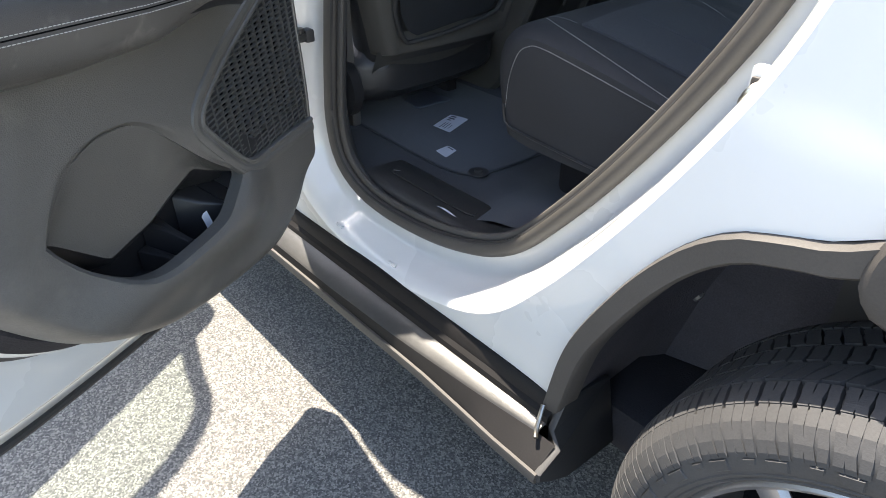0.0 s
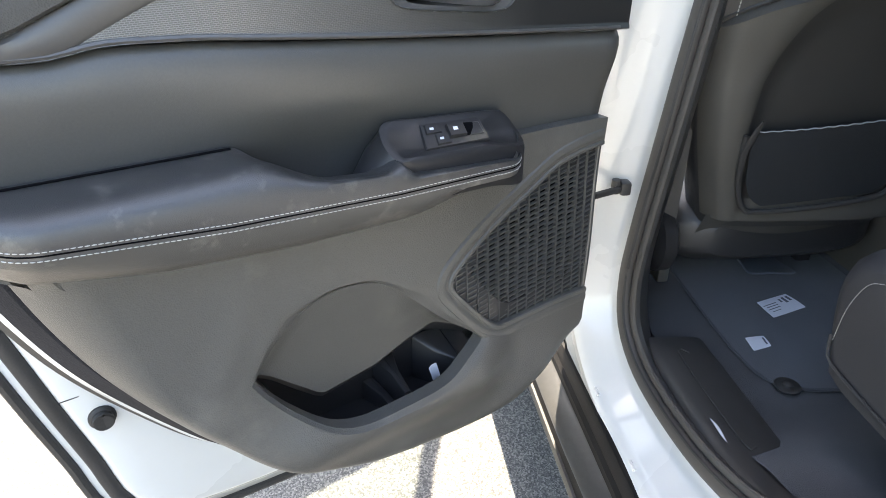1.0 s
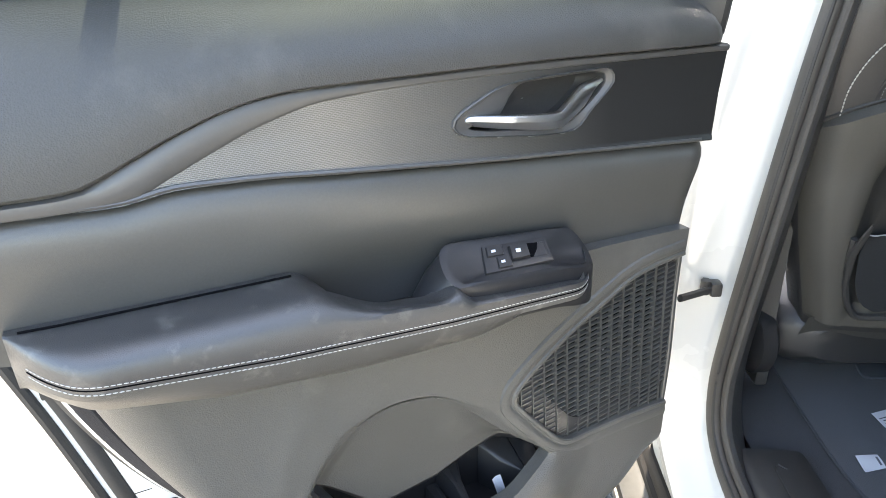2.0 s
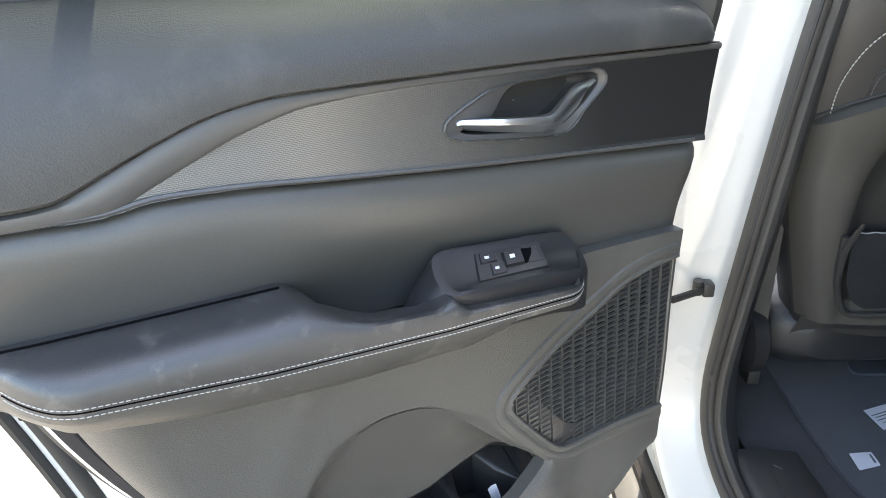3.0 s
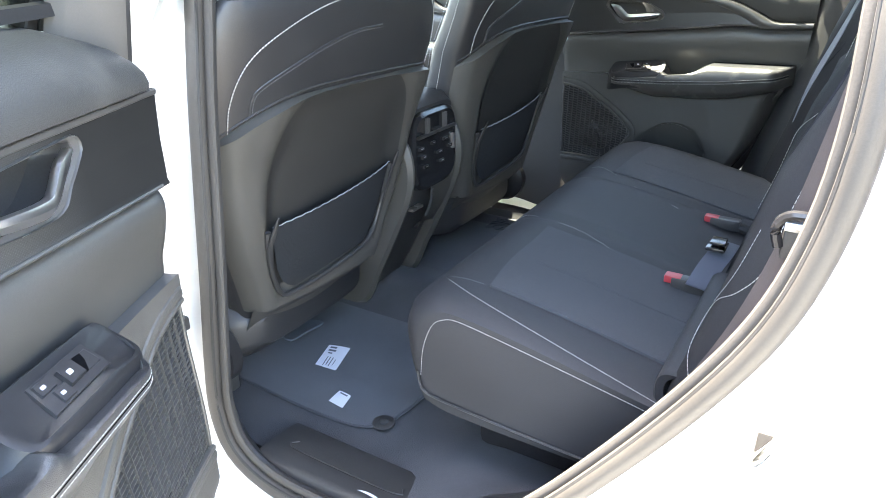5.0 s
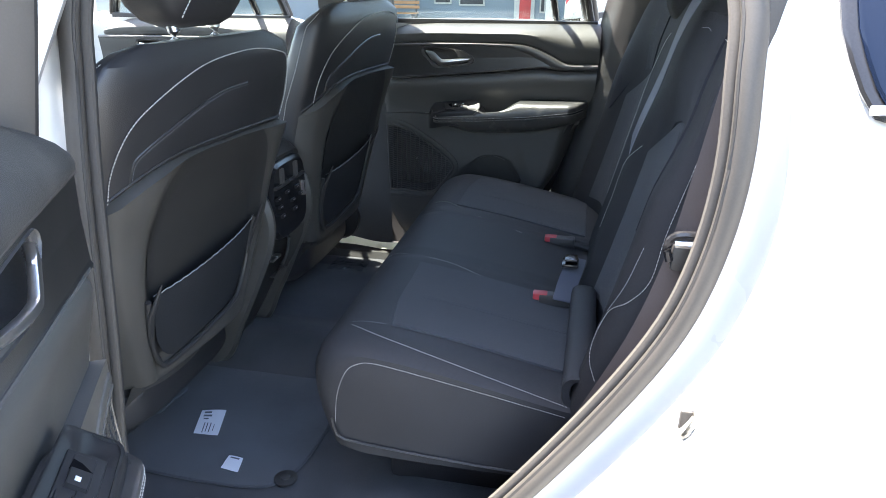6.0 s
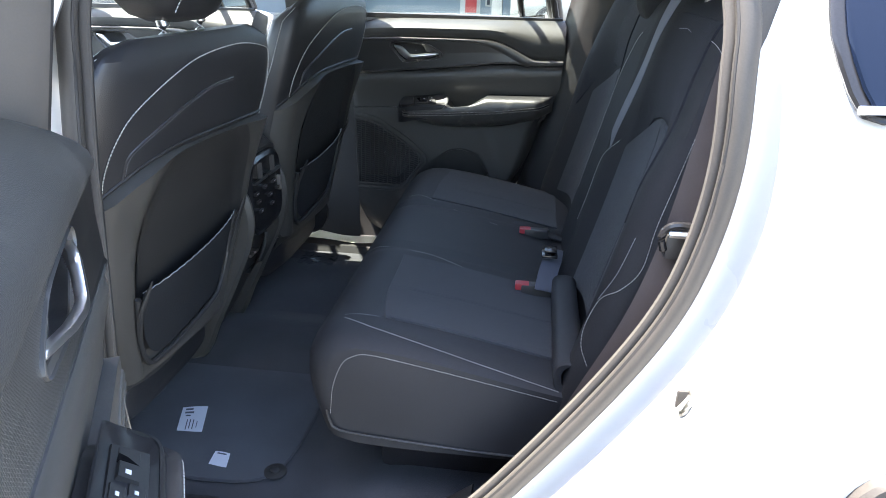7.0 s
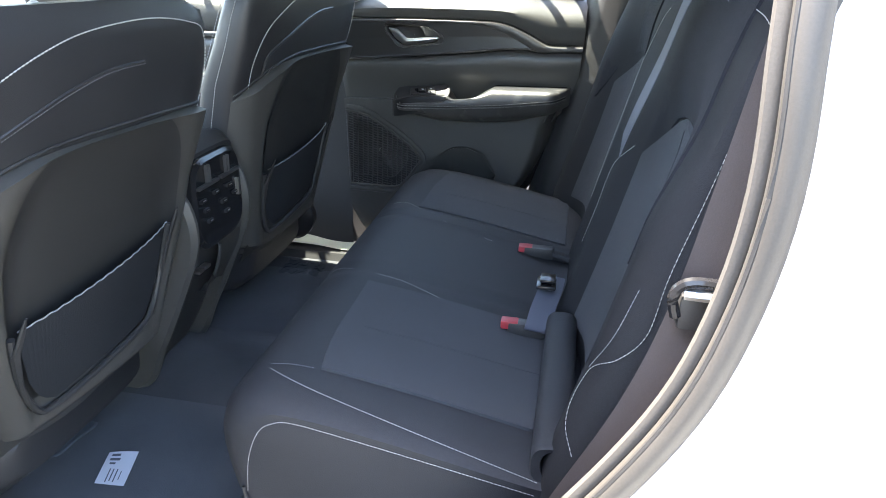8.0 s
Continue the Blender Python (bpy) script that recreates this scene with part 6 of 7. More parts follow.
part("anchor_roll", *grid(rows, False, True, True), BENCHSKIN, bench, "padded roll with an open end")

# ---- belts and buckles ----
for y in (-0.292, 0.062):
    bk = thing("buckle", (0.70, y, 0.79), "black seat belt buckle with a red button", "buckle", "seat belt buckles")
    part("body", *box((0.680, y - 0.013, 0.780), (0.745, y + 0.013, 0.806), 0.005), PLASTIC, bk)
    part("button", *box((0.667, y - 0.0115, 0.792), (0.698, y + 0.0115, 0.807), 0.003), RED, bk, "red release button")
    part("stalk", *tube([(0.74, y, 0.79), (0.80, y, 0.775)], 0.012, 8), RUBBER, bk)


def ribbon(path, width, across, thick=0.0012):
    p, a = np.asarray(path, float), np.broadcast_to(np.asarray(across, float), (len(path), 3))
    rows = [[q - w * width / 2 for q, w in zip(p, a)], [q + w * width / 2 for q, w in zip(p, a)]]
    d = np.gradient(p, axis=0)
    nn = np.cross(d, a)
    nn /= np.linalg.norm(nn, axis=1)[:, None]
    return grid([rows[0], rows[1], np.array(rows[1]) + nn * thick, np.array(rows[0]) + nn * thick], True)


belt = thing("seat_belt", (0.83, -0.745, 0.80), "dark seat belt hanging beside the rear seat with a bright tongue", "seat belt", "rear seat belts")
web = along([(0.975, -0.720, 1.62), (0.945, -0.735, 1.42), (0.915, -0.742, 1.22), (0.890, -0.745, 1.08), (0.855, -0.745, 0.96), (0.80, -0.742, 0.83), (0.765, -0.735, 0.74)], 40)
part("webbing", *ribbon(web, 0.048, [(0.93, -0.36, -0.1)]), WEB, belt, "dark woven webbing")
tg = part("tongue", *box((0.872, -0.765, 1.075), (0.925, -0.738, 1.112), 0.006), PLASTIC, belt, "black tongue housing")
part("tongue_plate", *tube([(0.874, -0.768, 1.116), (0.90, -0.772, 1.117), (0.932, -0.772, 1.118)], 0.0062, 8), CHROME, tg, "bright metal bar")
part("tongue_frame", *tube(along([(0.870, -0.764, 1.09), (0.865, -0.766, 1.112), (0.880, -0.768, 1.128), (0.93, -0.770, 1.126)], 20), 0.0055, 8), GLOSS, tg)
mid_belt = thing("seat_belt", (0.74, -0.22, 0.76), "grey seat belt down the middle of the rear seat back", "seat belt", "rear seat belts")
mb = along([(0.965, -0.33, 1.47), (0.915, -0.325, 1.37), (0.885, -0.33, 1.27), (0.858, -0.33, 1.19), (0.846, -0.318, 1.142)], 40)
slant = [np.array((0.1, 0.72 - 0.08 * t, 0.66 + 0.08 * t)) for t in np.linspace(0, 1, 40)]
part("webbing", *ribbon([(x - 0.012, y, z) for x, y, z in mb], 0.044, slant), material("grey_webbing", (0.12, 0.125, 0.15), 0.6, vary=0.1, bump=0.3, bump_scale=900), mid_belt, "grey woven webbing")
part("lap_end", *ribbon(along([(0.752, -0.165, 0.838), (0.748, -0.205, 0.832), (0.738, -0.26, 0.818), (0.731, -0.315, 0.800)], 16), 0.044, [(0.97, 0.10, -0.2)], 0.004), material("pale_webbing", (0.115, 0.125, 0.155), 0.5, vary=0.1, bump=0.3, bump_scale=900), mid_belt, "pale folded webbing end")
part("latch_plate", *joined(box((0.722, -0.24, 0.846), (0.758, -0.195, 0.853), 0.003), box((0.728, -0.235, 0.858), (0.756, -0.20, 0.863), 0.002)), GLOSS, mid_belt, "black latch plate")
fbelt = thing("front_seat_belt", (-0.12, -0.71, 0.55), "grey front seat belt at the foot of the centre pillar", "seat belt")
part("webbing", *ribbon(along([(-0.06, -0.745, 1.45), (-0.085, -0.735, 1.1), (-0.10, -0.728, 0.85), (-0.12, -0.715, 0.60)], 20), 0.046, [(0.8, 0.6, 0)]), material("front_webbing", (0.11, 0.105, 0.10), 0.6, vary=0.12, bump=0.3, bump_scale=900), fbelt)
part("anchor_plate", *box((-0.15, -0.725, 0.52), (-0.09, -0.70, 0.575), 0.006), STEEL, fbelt, "steel anchor plate")
part("bolt", *tube([(-0.12, -0.732, 0.548), (-0.12, -0.722, 0.548)], 0.011, 6), STEEL, fbelt)

# ---- centre console ----
con = thing("centre_console", (-0.2, -0.065, 0.45), "black centre console with rear air vents and climate controls", "console")
sec = lambda x, w, z0, z1: [(x, -0.065 + w * np.sign(a) * abs(a) ** 0.45, (z0 + z1) / 2 + (z1 - z0) / 2 * np.sign(b) * abs(b) ** 0.45) for a, b in zip(np.cos(np.linspace(0, 2 * np.pi, 40, endpoint=False)), np.sin(np.linspace(0, 2 * np.pi, 40, endpoint=False)))]
part("body", *grid([sec(-0.9, 0.12, 0.45, 0.90), sec(-0.4, 0.125, 0.45, 0.93), sec(-0.22, 0.125, 0.45, 0.955), sec(-0.20, 0.110, 0.46, 0.955)], False, True, True), PLASTIC, con)
part("lid", *grid([sec(-0.45, 0.10, 0.93, 1.02), sec(-0.42, 0.125, 0.925, 1.035), sec(-0.15, 0.125, 0.925, 1.045), sec(-0.03, 0.118, 0.945, 1.036), sec(0.0, 0.10, 0.965, 1.015)], False, True, True), LEATHER, con, "padded leatherette lid")
face = part("rear_face", *grid([sec(-0.02, 0.104, 0.80, 1.01), sec(0.010, 0.102, 0.805, 1.006), sec(0.016, 0.095, 0.815, 0.998), sec(0.012, 0.085, 0.83, 0.985)], False, True, True), GLOSS, con, "glossy black rear panel")
for y in (-0.112, -0.102, -0.03, -0.02):
    part("vent_slat", *box((0.012, y - 0.0016, 0.950), (0.0205, y + 0.0016, 0.990), 0.0008), SMOOTH, face, smooth=False)
for y0, y1, z0, z1 in ((-0.155, -0.07, 0.945, 0.952), (-0.06, 0.025, 0.945, 0.952)):
    part("vent_rim", *box((0.012, y0, z0), (0.022, y1, z1), 0.002), PLASTIC, face)
for y, z, w in ((-0.135, 0.918, 0.016), (-0.08, 0.922, 0.014), (-0.02, 0.92, 0.016), (-0.125, 0.895, 0.014), (-0.05, 0.892, 0.016), (0.0, 0.897, 0.012), (-0.115, 0.868, 0.014), (-0.04, 0.866, 0.014)):
    kn = part("control", *box((0.012, y - w * 0.75, z - 0.004), (0.0185, y + w * 0.75, z + 0.004), 0.0015), POD, face)
    part("bright_mark", *box((0.018, y - w * 0.35, z), (0.0192, y + w * 0.35, z + 0.0022), 0.0004), CHROME, kn, smooth=False)
part("bright_strip", *box((0.010, 0.012, 0.886), (0.0205, 0.020, 0.926), 0.001), CHROME, face, "bright upright trim strip")
SLOPE = along([(0.006, 0.935), (0.014, 0.87), (0.002, 0.80), (-0.040, 0.70), (-0.098, 0.58), (-0.165, 0.462)], 24)
part("lower_face", *grid([[(x - 0.012 - 0.02 * s ** 4, -0.065 + 0.108 * s, z) for s in np.linspace(-1, 1, 15)] for x, z in SLOPE if z < 0.86]), PLASTIC, con, "sloping black lower face")
part("pocket", *grid([[(x, -0.022 + w * math.sin(a), z + 0.010 * math.cos(a)) for a in np.linspace(-1.5, 1.5, 11)] for x, z, w in ((-0.016, 0.802, 0.052), (0.004, 0.796, 0.052), (0.000, 0.770, 0.050), (-0.024, 0.715, 0.046), (-0.052, 0.665, 0.040), (-0.075, 0.66, 0.036))]), VINYL, con, "small moulded pocket")
part("pocket_lip", *tube(along([(0.006, -0.074, 0.796), (-0.004, -0.066, 0.755), (-0.026, -0.056, 0.708)], 16), 0.004, 8), SMOOTH, con)
for y in (-0.128, -0.100):
    part("usb_socket", *box((-0.030, y - 0.011, 0.746), (-0.012, y + 0.011, 0.754), 0.002), CHROME, con, "bright usb socket")
SIDE = along([(-0.50, 0.92), (-0.20, 0.955), (-0.06, 0.968), (-0.015, 0.962), (0.012, 0.93), (0.024, 0.87), (0.012, 0.80), (-0.030, 0.70), (-0.088, 0.58), (-0.155, 0.462), (-0.30, 0.455), (-0.50, 0.455)], 90, True, True)
for s in (-1, 1):
    part("side_panel", *slab(SIDE, -0.065 + s * 0.104, -0.065 + s * 0.132, lambda p, q, d: (p, d, q), 0.010), PANEL_GREY, con, "grained grey side panel with a curved rear edge")

# ---- mats and things on the floor ----
mat = thing("floor_mat", (-0.05, -0.4, 0.455), "black carpet floor mat behind the front seat", "mat", "floor mats")
ML = along([(-0.33, -0.60), (-0.10, -0.622), (0.10, -0.625), (0.185, -0.60), (0.215, -0.52), (0.22, -0.35), (0.20, -0.22), (0.10, -0.195), (-0.30, -0.20), (-0.345, -0.28), (-0.35, -0.52)], 70, True, True)
part("carpet", *slab(ML, 0.452, 0.4605, lambda p, q, d: (p, q, d), 0.004), MAT_PILE, mat)
part("binding", *tube([(x, y, 0.4585) for x, y in ML], 0.0026, 6, True), CARPET, mat)
part("fixing_knob", *tube([(0.197, -0.583, z) for z in (0.459, 0.4625, 0.464, 0.463, 0.4625, 0.467, 0.4685, 0.4685)], [0.024, 0.024, 0.021, 0.017, 0.011, 0.010, 0.008, 0.001], 18, up=(1, 0, 0)), RUBBER, mat, "round black fixing knob")
part("heel_patch", *slab(along([(-0.278, -0.430), (-0.235, -0.438), (-0.192, -0.442), (-0.186, -0.39), (-0.180, -0.330), (-0.23, -0.338), (-0.278, -0.345), (-0.277, -0.39)], 40, True, True), 0.461, 0.4665, lambda p, q, d: (p, q, d), 0.002), HEEL, mat, "smooth blue-grey heel patch")
mat2 = thing("floor_mat", (-0.05, 0.40, 0.455), "black carpet floor mat on the far side", "mat", "floor mats")
part("carpet", *slab([(x, 2 * CY - y) for x, y in ML], 0.452, 0.4605, lambda p, q, d: (p, q, d), 0.004), MAT_PILE, mat2)


def label_on_floor(name, at, corners, label, bars):
    t_ = thing(name, at, label, "label", "loose labels")
    A, B_, C_, E_ = (np.array(k) for k in corners)
    pos = lambda s, t, h: (*((A * (1 - s) + B_ * s) * (1 - t) + (E_ * (1 - s) + C_ * s) * t), at[2] + h + 0.0015 * (1 + math.sin(3 * s + 2 * t)))
    sheet = part("sheet", *grid([[pos(s, t, 0.001) for s in np.linspace(0, 1, 6)] for t in np.linspace(0, 1, 5)]), PAPER, t_)
    for s0, s1, t0, t1 in bars:
        part("print", *grid([[pos(s, t, 0.0016) for s in (s0, s1)] for t in (t0, t1)]), INK, sheet, "grey printed block", smooth=False)


label_on_floor("label_card", (-0.05, -0.45, 0.462), ((-0.096, -0.408), (-0.040, -0.394), (-0.012, -0.486), (-0.068, -0.494)), "white printed paper label on the floor mat",
               [(0.30, 0.34, 0.55, 0.95), (0.42, 0.46, 0.55, 0.90), (0.55, 0.59, 0.55, 0.92), (0.70, 0.73, 0.6, 0.85), (0.15, 0.45, 0.08, 0.16), (0.15, 0.5, 0.22, 0.30), (0.2, 0.4, 0.36, 0.42)])
label_on_floor("label_card", (0.06, -0.565, 0.462), ((0.048, -0.545), (0.083, -0.548), (0.092, -0.590), (0.052, -0.588)), "small white paper tag on the floor mat", [(0.2, 0.8, 0.1, 0.2)])
foil = thing("plastic_bag", (-0.05, 0.50, 0.46), "crumpled clear plastic wrap on the far mat", "litter")
random.seed(3)
part("wrap", *grid([[(-0.11 + 0.13 * i / 9, 0.455 + 0.10 * j / 7, 0.466 + random.random() * 0.016) for j in range(8)] for i in range(10)]), glass("clear_wrap", (0.75, 0.78, 0.8)), foil, smooth=False)

# ---- rear wheel ----
R, WY = 0.372, -1.02
tp = [(-0.73, 0.272), (-0.722, 0.29), (-0.715, 0.315), (-0.722, 0.345), (-0.745, 0.364), (-0.79, 0.371), (-0.84, 0.372), (-0.89, 0.371), (-0.925, 0.364), (-0.950, 0.347), (-0.960, 0.325), (-0.961, 0.303), (-0.954, 0.286), (-0.940, 0.276), (-0.925, 0.272)]
NA = 120
angs = np.linspace(0, 2 * np.pi, NA, endpoint=False)
turn = lambda y, r, a: (AXLE - 0.03 + r * math.cos(a), y - 0.063, 0.372 + r * math.sin(a))
wheel = part("wheel", *grid([[turn(y, r - 0.0085 * (y < -0.735) * (y > -0.935), a) for a in angs] for y, r in along(tp, 44)], False, True), TYRE, body, "wheel with a black tyre and grey alloy rim")
# tread: ribs of blocks, each block cut by thin sipes
crown = lambda yy: float(np.interp(yy, [-0.964, -0.962, -0.956, -0.948, -0.936, -0.92, -0.90, -0.78, -0.76, -0.744], [0.318, 0.328, 0.341, 0.351, 0.360, 0.366, 0.3705, 0.3715, 0.3705, 0.3645]))


def tread(y0, y1, count, cuts, skew, jag, shift=0.0, depth=0.010, at_y=None):
    """A rib across y0 to y1: blocks parted by grooves, each split into leaves with a jagged edge."""
    v, f = [], []
    whole = 2 * math.pi / count
    for k in range(count):
        for c in range(cuts):
            a0 = whole * (k + shift + 0.05 + 0.92 * c / cuts)
            a1 = whole * (k + shift + 0.05 + 0.92 * (c + 1) / cuts) - 0.0022
            out_ = y0 - jag * ((c + k) % 2)
            ys = [out_, out_ + 0.33 * (y1 - out_), out_ + 0.67 * (y1 - out_), y1 + jag * ((c + 1) % 2)]
            ys = at_y or ys
            bend = [0.0, 0.35 * skew + 0.004 * ((c % 2) * 2 - 1), 0.65 * skew, skew]
            ring_ = [(y, b) for y, b in zip(ys, bend)]
            n0 = len(v)
            for y, b in ring_:
                v += [turn(y, crown(y) - depth, a0 + b), turn(y, crown(y), a0 + b + 0.0012), turn(y, crown(y), a1 + b - 0.0012), turn(y, crown(y) - depth, a1 + b)]
            for q in range(3):
                f += [tuple(n0 + 4 * q + m for m in (p, p + 1, p + 5, p + 4)) for p in range(3)]
            f += [(n0, n0 + 1, n0 + 2, n0 + 3), (n0 + 12, n0 + 15, n0 + 14, n0 + 13)]
    return v, f


for y0, y1, count, cuts, skew, jag, shift in ((-0.932, -0.902, 56, 3, 0.006, 0.0, 0.0), (-0.896, -0.862, 56, 2, -0.045, 0.003, 0.2), (-0.855, -0.823, 112, 1, 0.010, 0.002, 0.1), (-0.816, -0.782, 56, 2, 0.045, 0.003, 0.45), (-0.776, -0.745, 56, 3, -0.006, 0.0, 0.3)):
    tagged(part("tread", *tread(y0, y1, count, cuts, skew, jag, shift), TYRE, wheel, smooth=False), "black tread with cut sipes", kind="stuff")
tagged(part("shoulder_tread", *tread(-0.963, -0.933, 56, 3, -0.004, 0.0, 0.0, 0.006, [-0.9632, -0.959, -0.949, -0.9335]), TYRE, wheel, smooth=False), "black shoulder tread", kind="stuff")
# raised lugs on the sidewall
v, f = [], []
for k in range(56):
    a0 = 2 * math.pi * (k + 0.12) / 56
    a1 = a0 + 2 * math.pi / 56 * (0.72 if k % 2 else 0.45)
    deep = 0.299 if k % 2 else 0.305
    q = [turn(-0.9595, 0.316, a0), turn(-0.9595, 0.316, a1), turn(-0.9590, deep, a1 - 0.006), turn(-0.9590, deep, a0 + 0.010)]
    q2 = [turn(-0.9645, 0.314, a0 + 0.005), turn(-0.9645, 0.314, a1 - 0.005), turn(-0.9635, deep + 0.003, a1 - 0.011), turn(-0.9635, deep + 0.003, a0 + 0.015)]
    n0 = len(v)
    v += q + q2
    f += [tuple(n0 + i for i in t) for t in ((4, 5, 6, 7), (0, 1, 5, 4), (1, 2, 6, 5), (2, 3, 7, 6), (3, 0, 4, 7))]
tagged(part("sidewall_relief", v, f, TYRE, wheel, smooth=False), "raised lugs on the tyre sidewall", kind="stuff")
for r in (0.294, 0.286):
    part("sidewall_ring", *tube([turn(-0.958 if r > 0.29 else -0.954, r, a) for a in angs], 0.0022, 6, True), TYRE, wheel)
RIMM = material("grey_alloy", (0.33, 0.33, 0.34), 0.32, metal=0.9, vary=0.08)
part("rim", *grid([[turn(y, r, a) for a in angs] for y, r in ((-0.925, 0.276), (-0.944, 0.278), (-0.948, 0.273), (-0.942, 0.266), (-0.90, 0.258), (-0.86, 0.252), (-0.78, 0.245), (-0.74, 0.274))], False, True), RIMM, wheel, "grey alloy rim")
for k in range(10):
    a = 2 * math.pi * k / 10 + (0.16 if k % 2 else -0.16)
    pth = [turn(-0.915, 0.03, a), turn(-0.925, 0.10, a), turn(-0.935, 0.19, a), turn(-0.928, 0.272, a)]
    part("spoke", *tube(pth, [0.020, 0.016, 0.015, 0.019], 8, squash=0.7, up=(0, 1, 0)), RIMM, wheel)
part("hub_cap", *tube([turn(-0.89, 0, 0), turn(-0.93, 0, 0), turn(-0.936, 0, 0)], [0.06, 0.055, 0.03], 24), PLASTIC, wheel)
part("brake_disc", *tube([turn(-0.83, 0, 0), turn(-0.80, 0, 0)], 0.165, 36), STEEL, wheel, "steel brake disc")
for sx, sy, mirror in ((-2.96, 0, False), (-2.96, 0, True), (0, 0, True)):
    m = Matrix.Translation((sx, 0, 0))
    if mirror:
        m = Matrix.Translation((sx, 0, 0)) @ Matrix.Translation((2 * AXLE - 0.06, 2 * CY, 0)) @ Matrix.Rotation(math.pi, 4, "Z")
    w2 = new("wheel", wheel.data)
    w2.parent = body
    w2.matrix_parent_inverse = Matrix.Translation(-body.location)
    w2.matrix_basis = m
    for ch in wheel.children:
        c2 = new(ch.name.split(".")[0], ch.data)
        c2.parent = w2

film_ = thing("plastic_film", (-0.03, 0.67, 0.49), "pale yellowish plastic film lying on the far sill", "litter")
part("sheet", *grid([[(-0.20 + 0.34 * t, 0.69 - 0.02 * t + w * (0.016 + 0.012 * math.sin(2.6 * t + 0.5) + 0.006 * math.sin(9 * t)), 0.492 + 0.005 * math.sin(7 * t) + 0.004 * w) for w in (-1, -0.4, 0.3, 1)] for t in np.linspace(0, 1, 18)]), material("pale_film", (0.82, 0.80, 0.62), 0.3, vary=0.06), film_)


# ---- the far side of the car park ----
WALLP = material("pale_blue_grey_panel", (0.17, 0.205, 0.225), 0.6, vary=0.05, grain=30, bump=0.2, bump_scale=60)
WHITEP = material("off_white_render", (0.45, 0.43, 0.38), 0.8, vary=0.05, grain=30)
DARKP = material("dark_interior", (0.03, 0.035, 0.04), 0.3, vary=0.3, stain=2)
REDP = material("red_door_leaf", (0.45, 0.03, 0.03), 0.4, vary=0.2)
WOOD = material("varnished_bench_wood", (0.33, 0.16, 0.06), 0.5, vary=0.2, grain=60)
YELLOW = material("yellow_machine_paint", (0.75, 0.52, 0.03), 0.4, vary=0.06)
CONC = material("pale_concrete", (0.36, 0.345, 0.31), 0.9, vary=0.12, grain=40, bump=0.4, bump_scale=120)
FY = 20.0
shop = thing("shop_building", (-3.0, FY, 0.0), "pale blue-grey showroom front with a red door and porch", "building")
part("wall", *box((-16, FY, 0), (14, FY + 6, 5.2), 0.03), WALLP, shop)
# Roof out of view, added to keep the shop front in shade.
part("roof", *box((-16.4, FY - 2.6, 3.6), (14.4, FY + 6.2, 3.95), 0.03), WHITEP, shop, "porch roof that shades the front")
for x0, x1, z0, z1 in ((-4.12, -3.58, 0.72, 1.75), (-3.35, -2.56, 0.68, 1.75), (-0.90, -0.72, 0.50, 1.75), (-9.5, -7.2, 0.9, 2.3)):
    w_ = part("window", *box((x0, FY - 0.06, z0), (x1, FY - 0.004, z1), 0.01), WHITEP, shop)
    part("pane", *box((x0 + 0.045, FY - 0.075, z0 + 0.045), (x1 - 0.045, FY - 0.062, z1 - 0.045), 0.005), DARKP, w_)
dr = part("door", *box((-1.66, FY - 0.06, 0.02), (-1.05, FY - 0.004, 1.75), 0.01), WHITEP, shop)
part("leaf", *box((-1.50, FY - 0.08, 0.31), (-1.16, FY - 0.062, 1.65), 0.005), REDP, dr, "red poster behind the door glass")
for x in (-0.42, -12.0, 9.0):
    part("column", *box((x - 0.14, FY - 2.4, 0), (x + 0.14, FY - 2.1, 3.6), 0.02), WHITEP, shop, "off-white porch column")
part("base_course", *box((-16, FY - 0.05, 0), (14, FY - 0.003, 0.12), 0.01), CONC, shop)
kerb = part("pavement", *box((-16, FY - 2.7, 0.0), (14, FY, 0.06), 0.01), CONC)
tagged(kerb, "pale concrete pavement before the shop", "pavement", kind="structure")
bench2 = thing("bench", (-5.4, FY - 1.0, 0.06), "wooden bench against the shop front", "bench")
for i in range(3):
    part("seat_slat", *box((-6.4, FY - 1.25 + 0.14 * i, 0.46), (-4.4, FY - 1.14 + 0.14 * i, 0.50), 0.01), WOOD, bench2)
    part("back_slat", *box((-6.4, FY - 0.82, 0.60 + 0.13 * i), (-4.4, FY - 0.78, 0.69 + 0.13 * i), 0.01), WOOD, bench2)
for x in (-6.3, -4.5):
    part("leg", *box((x - 0.04, FY - 1.25, 0.06), (x + 0.04, FY - 0.78, 0.46), 0.01), PLASTIC, bench2)
    part("upright", *box((x - 0.03, FY - 0.80, 0.4), (x + 0.03, FY - 0.74, 1.0), 0.01), PLASTIC, bench2)
bin_ = thing("litter_bin", (-4.0, FY - 0.9, 0.06), "dark upright litter bin by the bench", "bin")
part("body", *tube([(-4.0, FY - 0.9, 0.06), (-4.0, FY - 0.9, 0.56), (-4.0, FY - 0.9, 0.60)], [0.10, 0.11, 0.09], 16), PLASTIC, bin_)
bin2 = thing("litter_bin", (-0.05, FY - 2.2, 0.06), "grey ribbed litter bin by the column", "bin")
part("body", *tube([(-0.05, FY - 2.2, 0.06), (-0.05, FY - 2.2, 0.62), (-0.05, FY - 2.2, 0.625), (-0.05, FY - 2.2, 0.76), (-0.05, FY - 2.2, 0.80)], [0.10, 0.12, 0.135, 0.135, 0.10], 16), CONC, bin2)
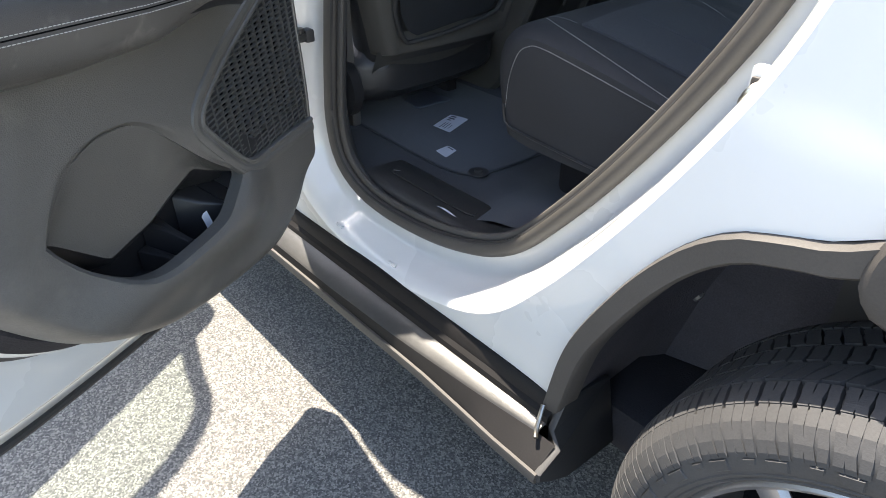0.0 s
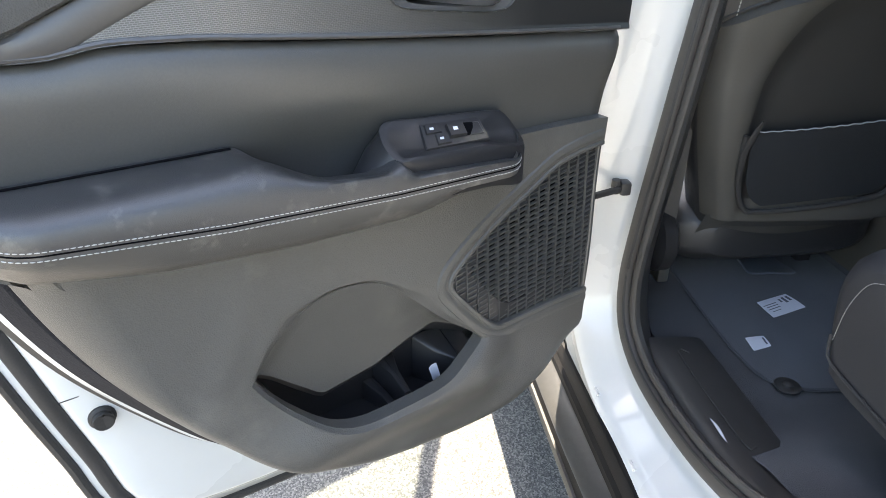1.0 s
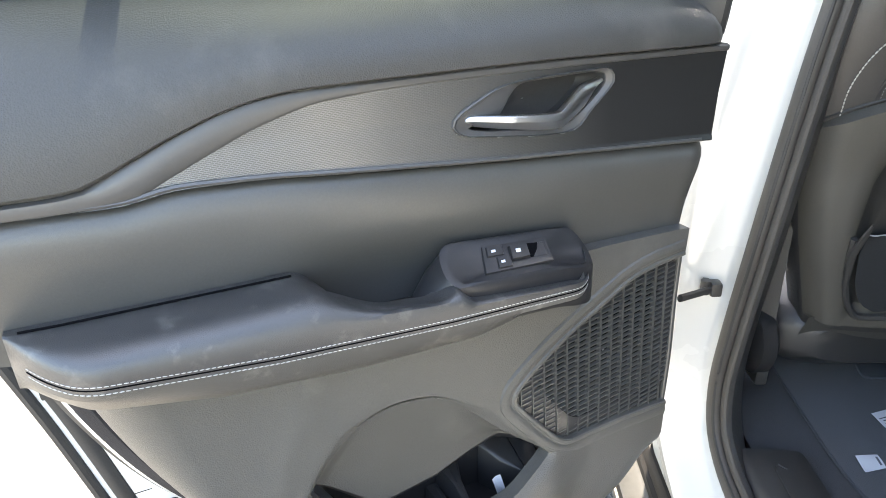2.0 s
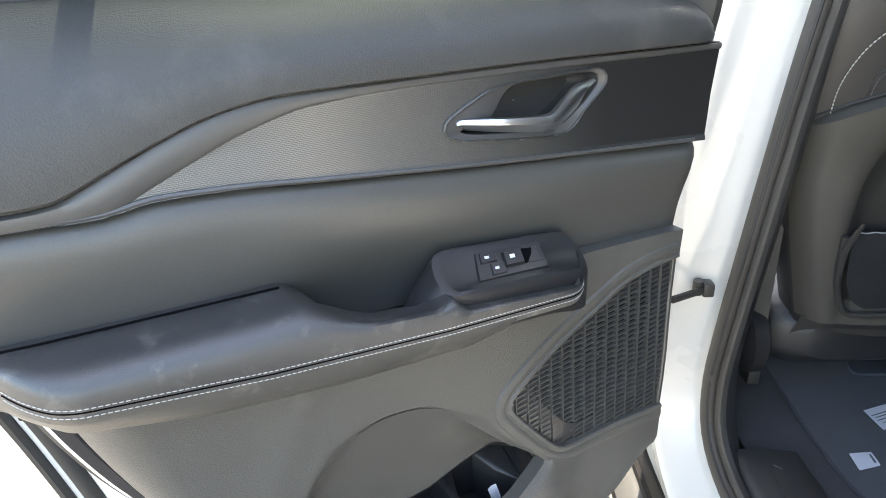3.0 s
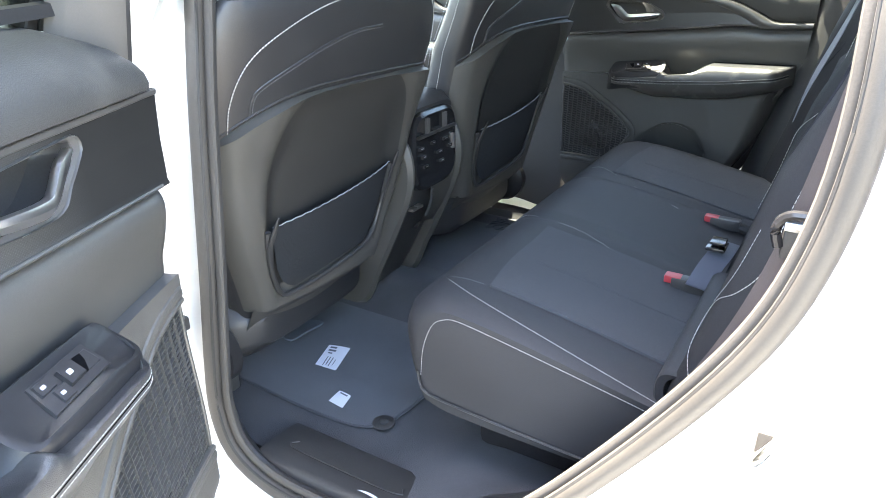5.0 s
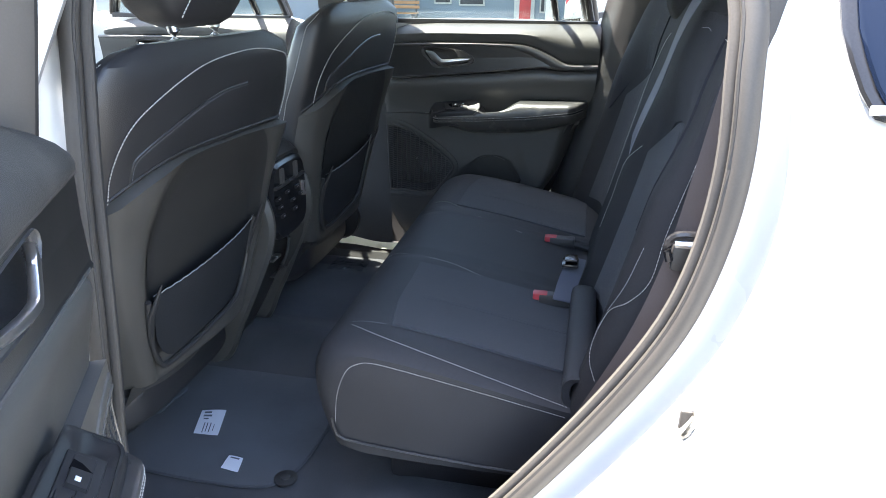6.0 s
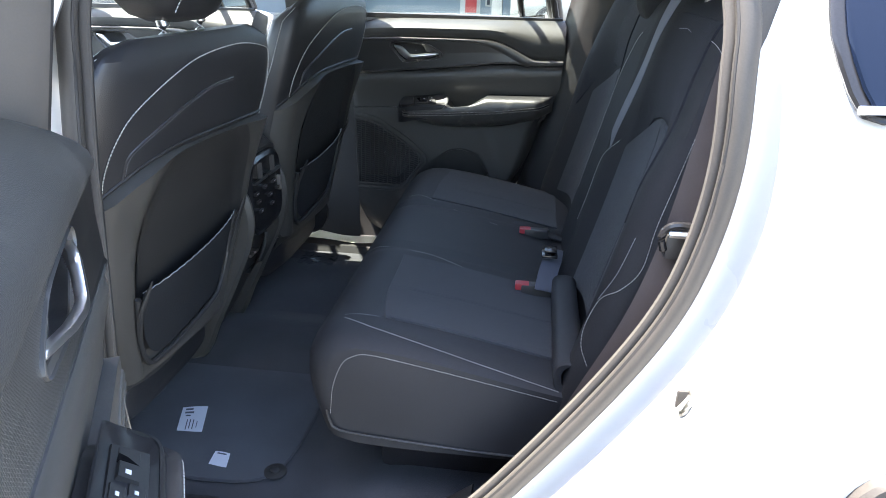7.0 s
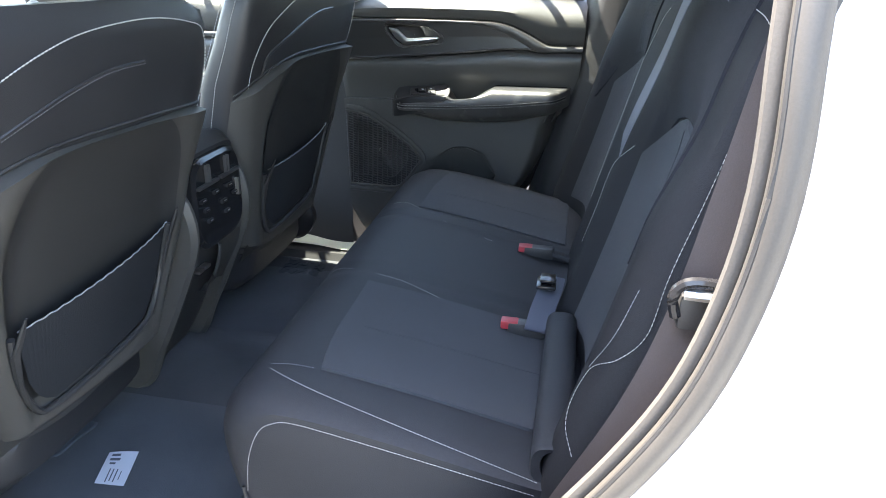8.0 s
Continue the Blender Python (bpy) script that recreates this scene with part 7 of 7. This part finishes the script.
for x in (-2.03, -1.87):
    pl = thing("wall_lamp", (x, FY - 0.1, 0.29), "small dark cone fitting on the shop wall", "fitting", "wall fittings")
    part("cone", *tube([(x, FY - 0.1, 0.29), (x, FY - 0.1, 0.34), (x, FY - 0.1, 0.45)], [0.05, 0.065, 0.012], 12), RUBBER, pl)

fork = thing("forklift", (-9.5, 14.5, 0), "yellow forklift truck with a grey counterweight", "forklift")
part("counterweight", *grid([[(-10.3 + 1.55 * a, 13.9 + 0.12 * math.sin(math.pi * a) * -1, z) for a in np.linspace(0, 1, 9)] for z in (0.25, 0.5, 0.8, 1.0)] , False, False), material("machine_grey", (0.09, 0.09, 0.10), 0.5, vary=0.1), fork, "grey counterweight")
part("cab", *box((-10.3, 13.95, 1.0), (-8.75, 15.9, 1.55), 0.10), YELLOW, fork, "yellow rear cowl")
part("marking", *box((-9.95, 13.80, 0.80), (-9.1, 13.84, 0.93), 0.01), YELLOW, fork, "yellow lettering shown as a bar")
for x in (-10.2, -8.85):
    part("roof_post", *tube([(x, 14.2, 1.5), (x, 14.4, 2.3)], 0.05, 8), PLASTIC, fork)
    part("wheel", *tube([(x - 0.12, 14.3, 0.32), (x + 0.12, 14.3, 0.32)], 0.32, 20), TYRE, fork)
part("guard", *box((-10.3, 14.3, 2.25), (-8.75, 16.0, 2.33), 0.03), PLASTIC, fork)

SILVER = material("grey_green_car_paint", (0.30, 0.31, 0.29), 0.3, metal=0.4, vary=0.03, coat=1.0)
pk = thing("parked_car", (2.4, 17.0, 0), "parked grey SUV by the shop", "car")
px0 = 0.0
sect = lambda x, w, z0, z1: [(x, 17.0 + w * np.sign(a) * abs(a) ** 0.4, (z0 + z1) / 2 + (z1 - z0) / 2 * np.sign(b) * abs(b) ** 0.4) for a, b in zip(np.cos(np.linspace(0, 2 * np.pi, 32, endpoint=False)), np.sin(np.linspace(0, 2 * np.pi, 32, endpoint=False)))]
part("body", *grid([sect(px0, 0.80, 0.35, 0.95), sect(px0 + 0.12, 0.9, 0.30, 1.05), sect(px0 + 1.0, 0.94, 0.28, 1.08), sect(px0 + 3.4, 0.94, 0.28, 1.05), sect(px0 + 4.5, 0.88, 0.30, 0.95), sect(px0 + 4.7, 0.78, 0.38, 0.8)], False, True, True), SILVER, pk)
part("cabin", *grid([sect(px0 + 0.1, 0.74, 1.0, 1.3), sect(px0 + 0.5, 0.74, 1.0, 1.68), sect(px0 + 2.5, 0.74, 1.0, 1.70), sect(px0 + 3.5, 0.76, 1.0, 1.08)], False, True, True), DARKP, pk, "dark glasshouse")
for x in (px0 + 0.95, px0 + 3.75):
    for y in (16.08, 17.92):
        wl = part("wheel", *tube([(x, y - 0.1, 0.36), (x, y + 0.1, 0.36)], 0.36, 28), TYRE, pk)
        part("rim", *tube([(x, y - 0.115, 0.36), (x, y + 0.115, 0.36)], [0.235, 0.235], 10), RIMM, wl)
part("tail_lamp", *box((px0 + 0.02, 16.2, 0.85), (px0 + 0.14, 16.35, 1.0), 0.02), RED, pk, "red tail lamp")
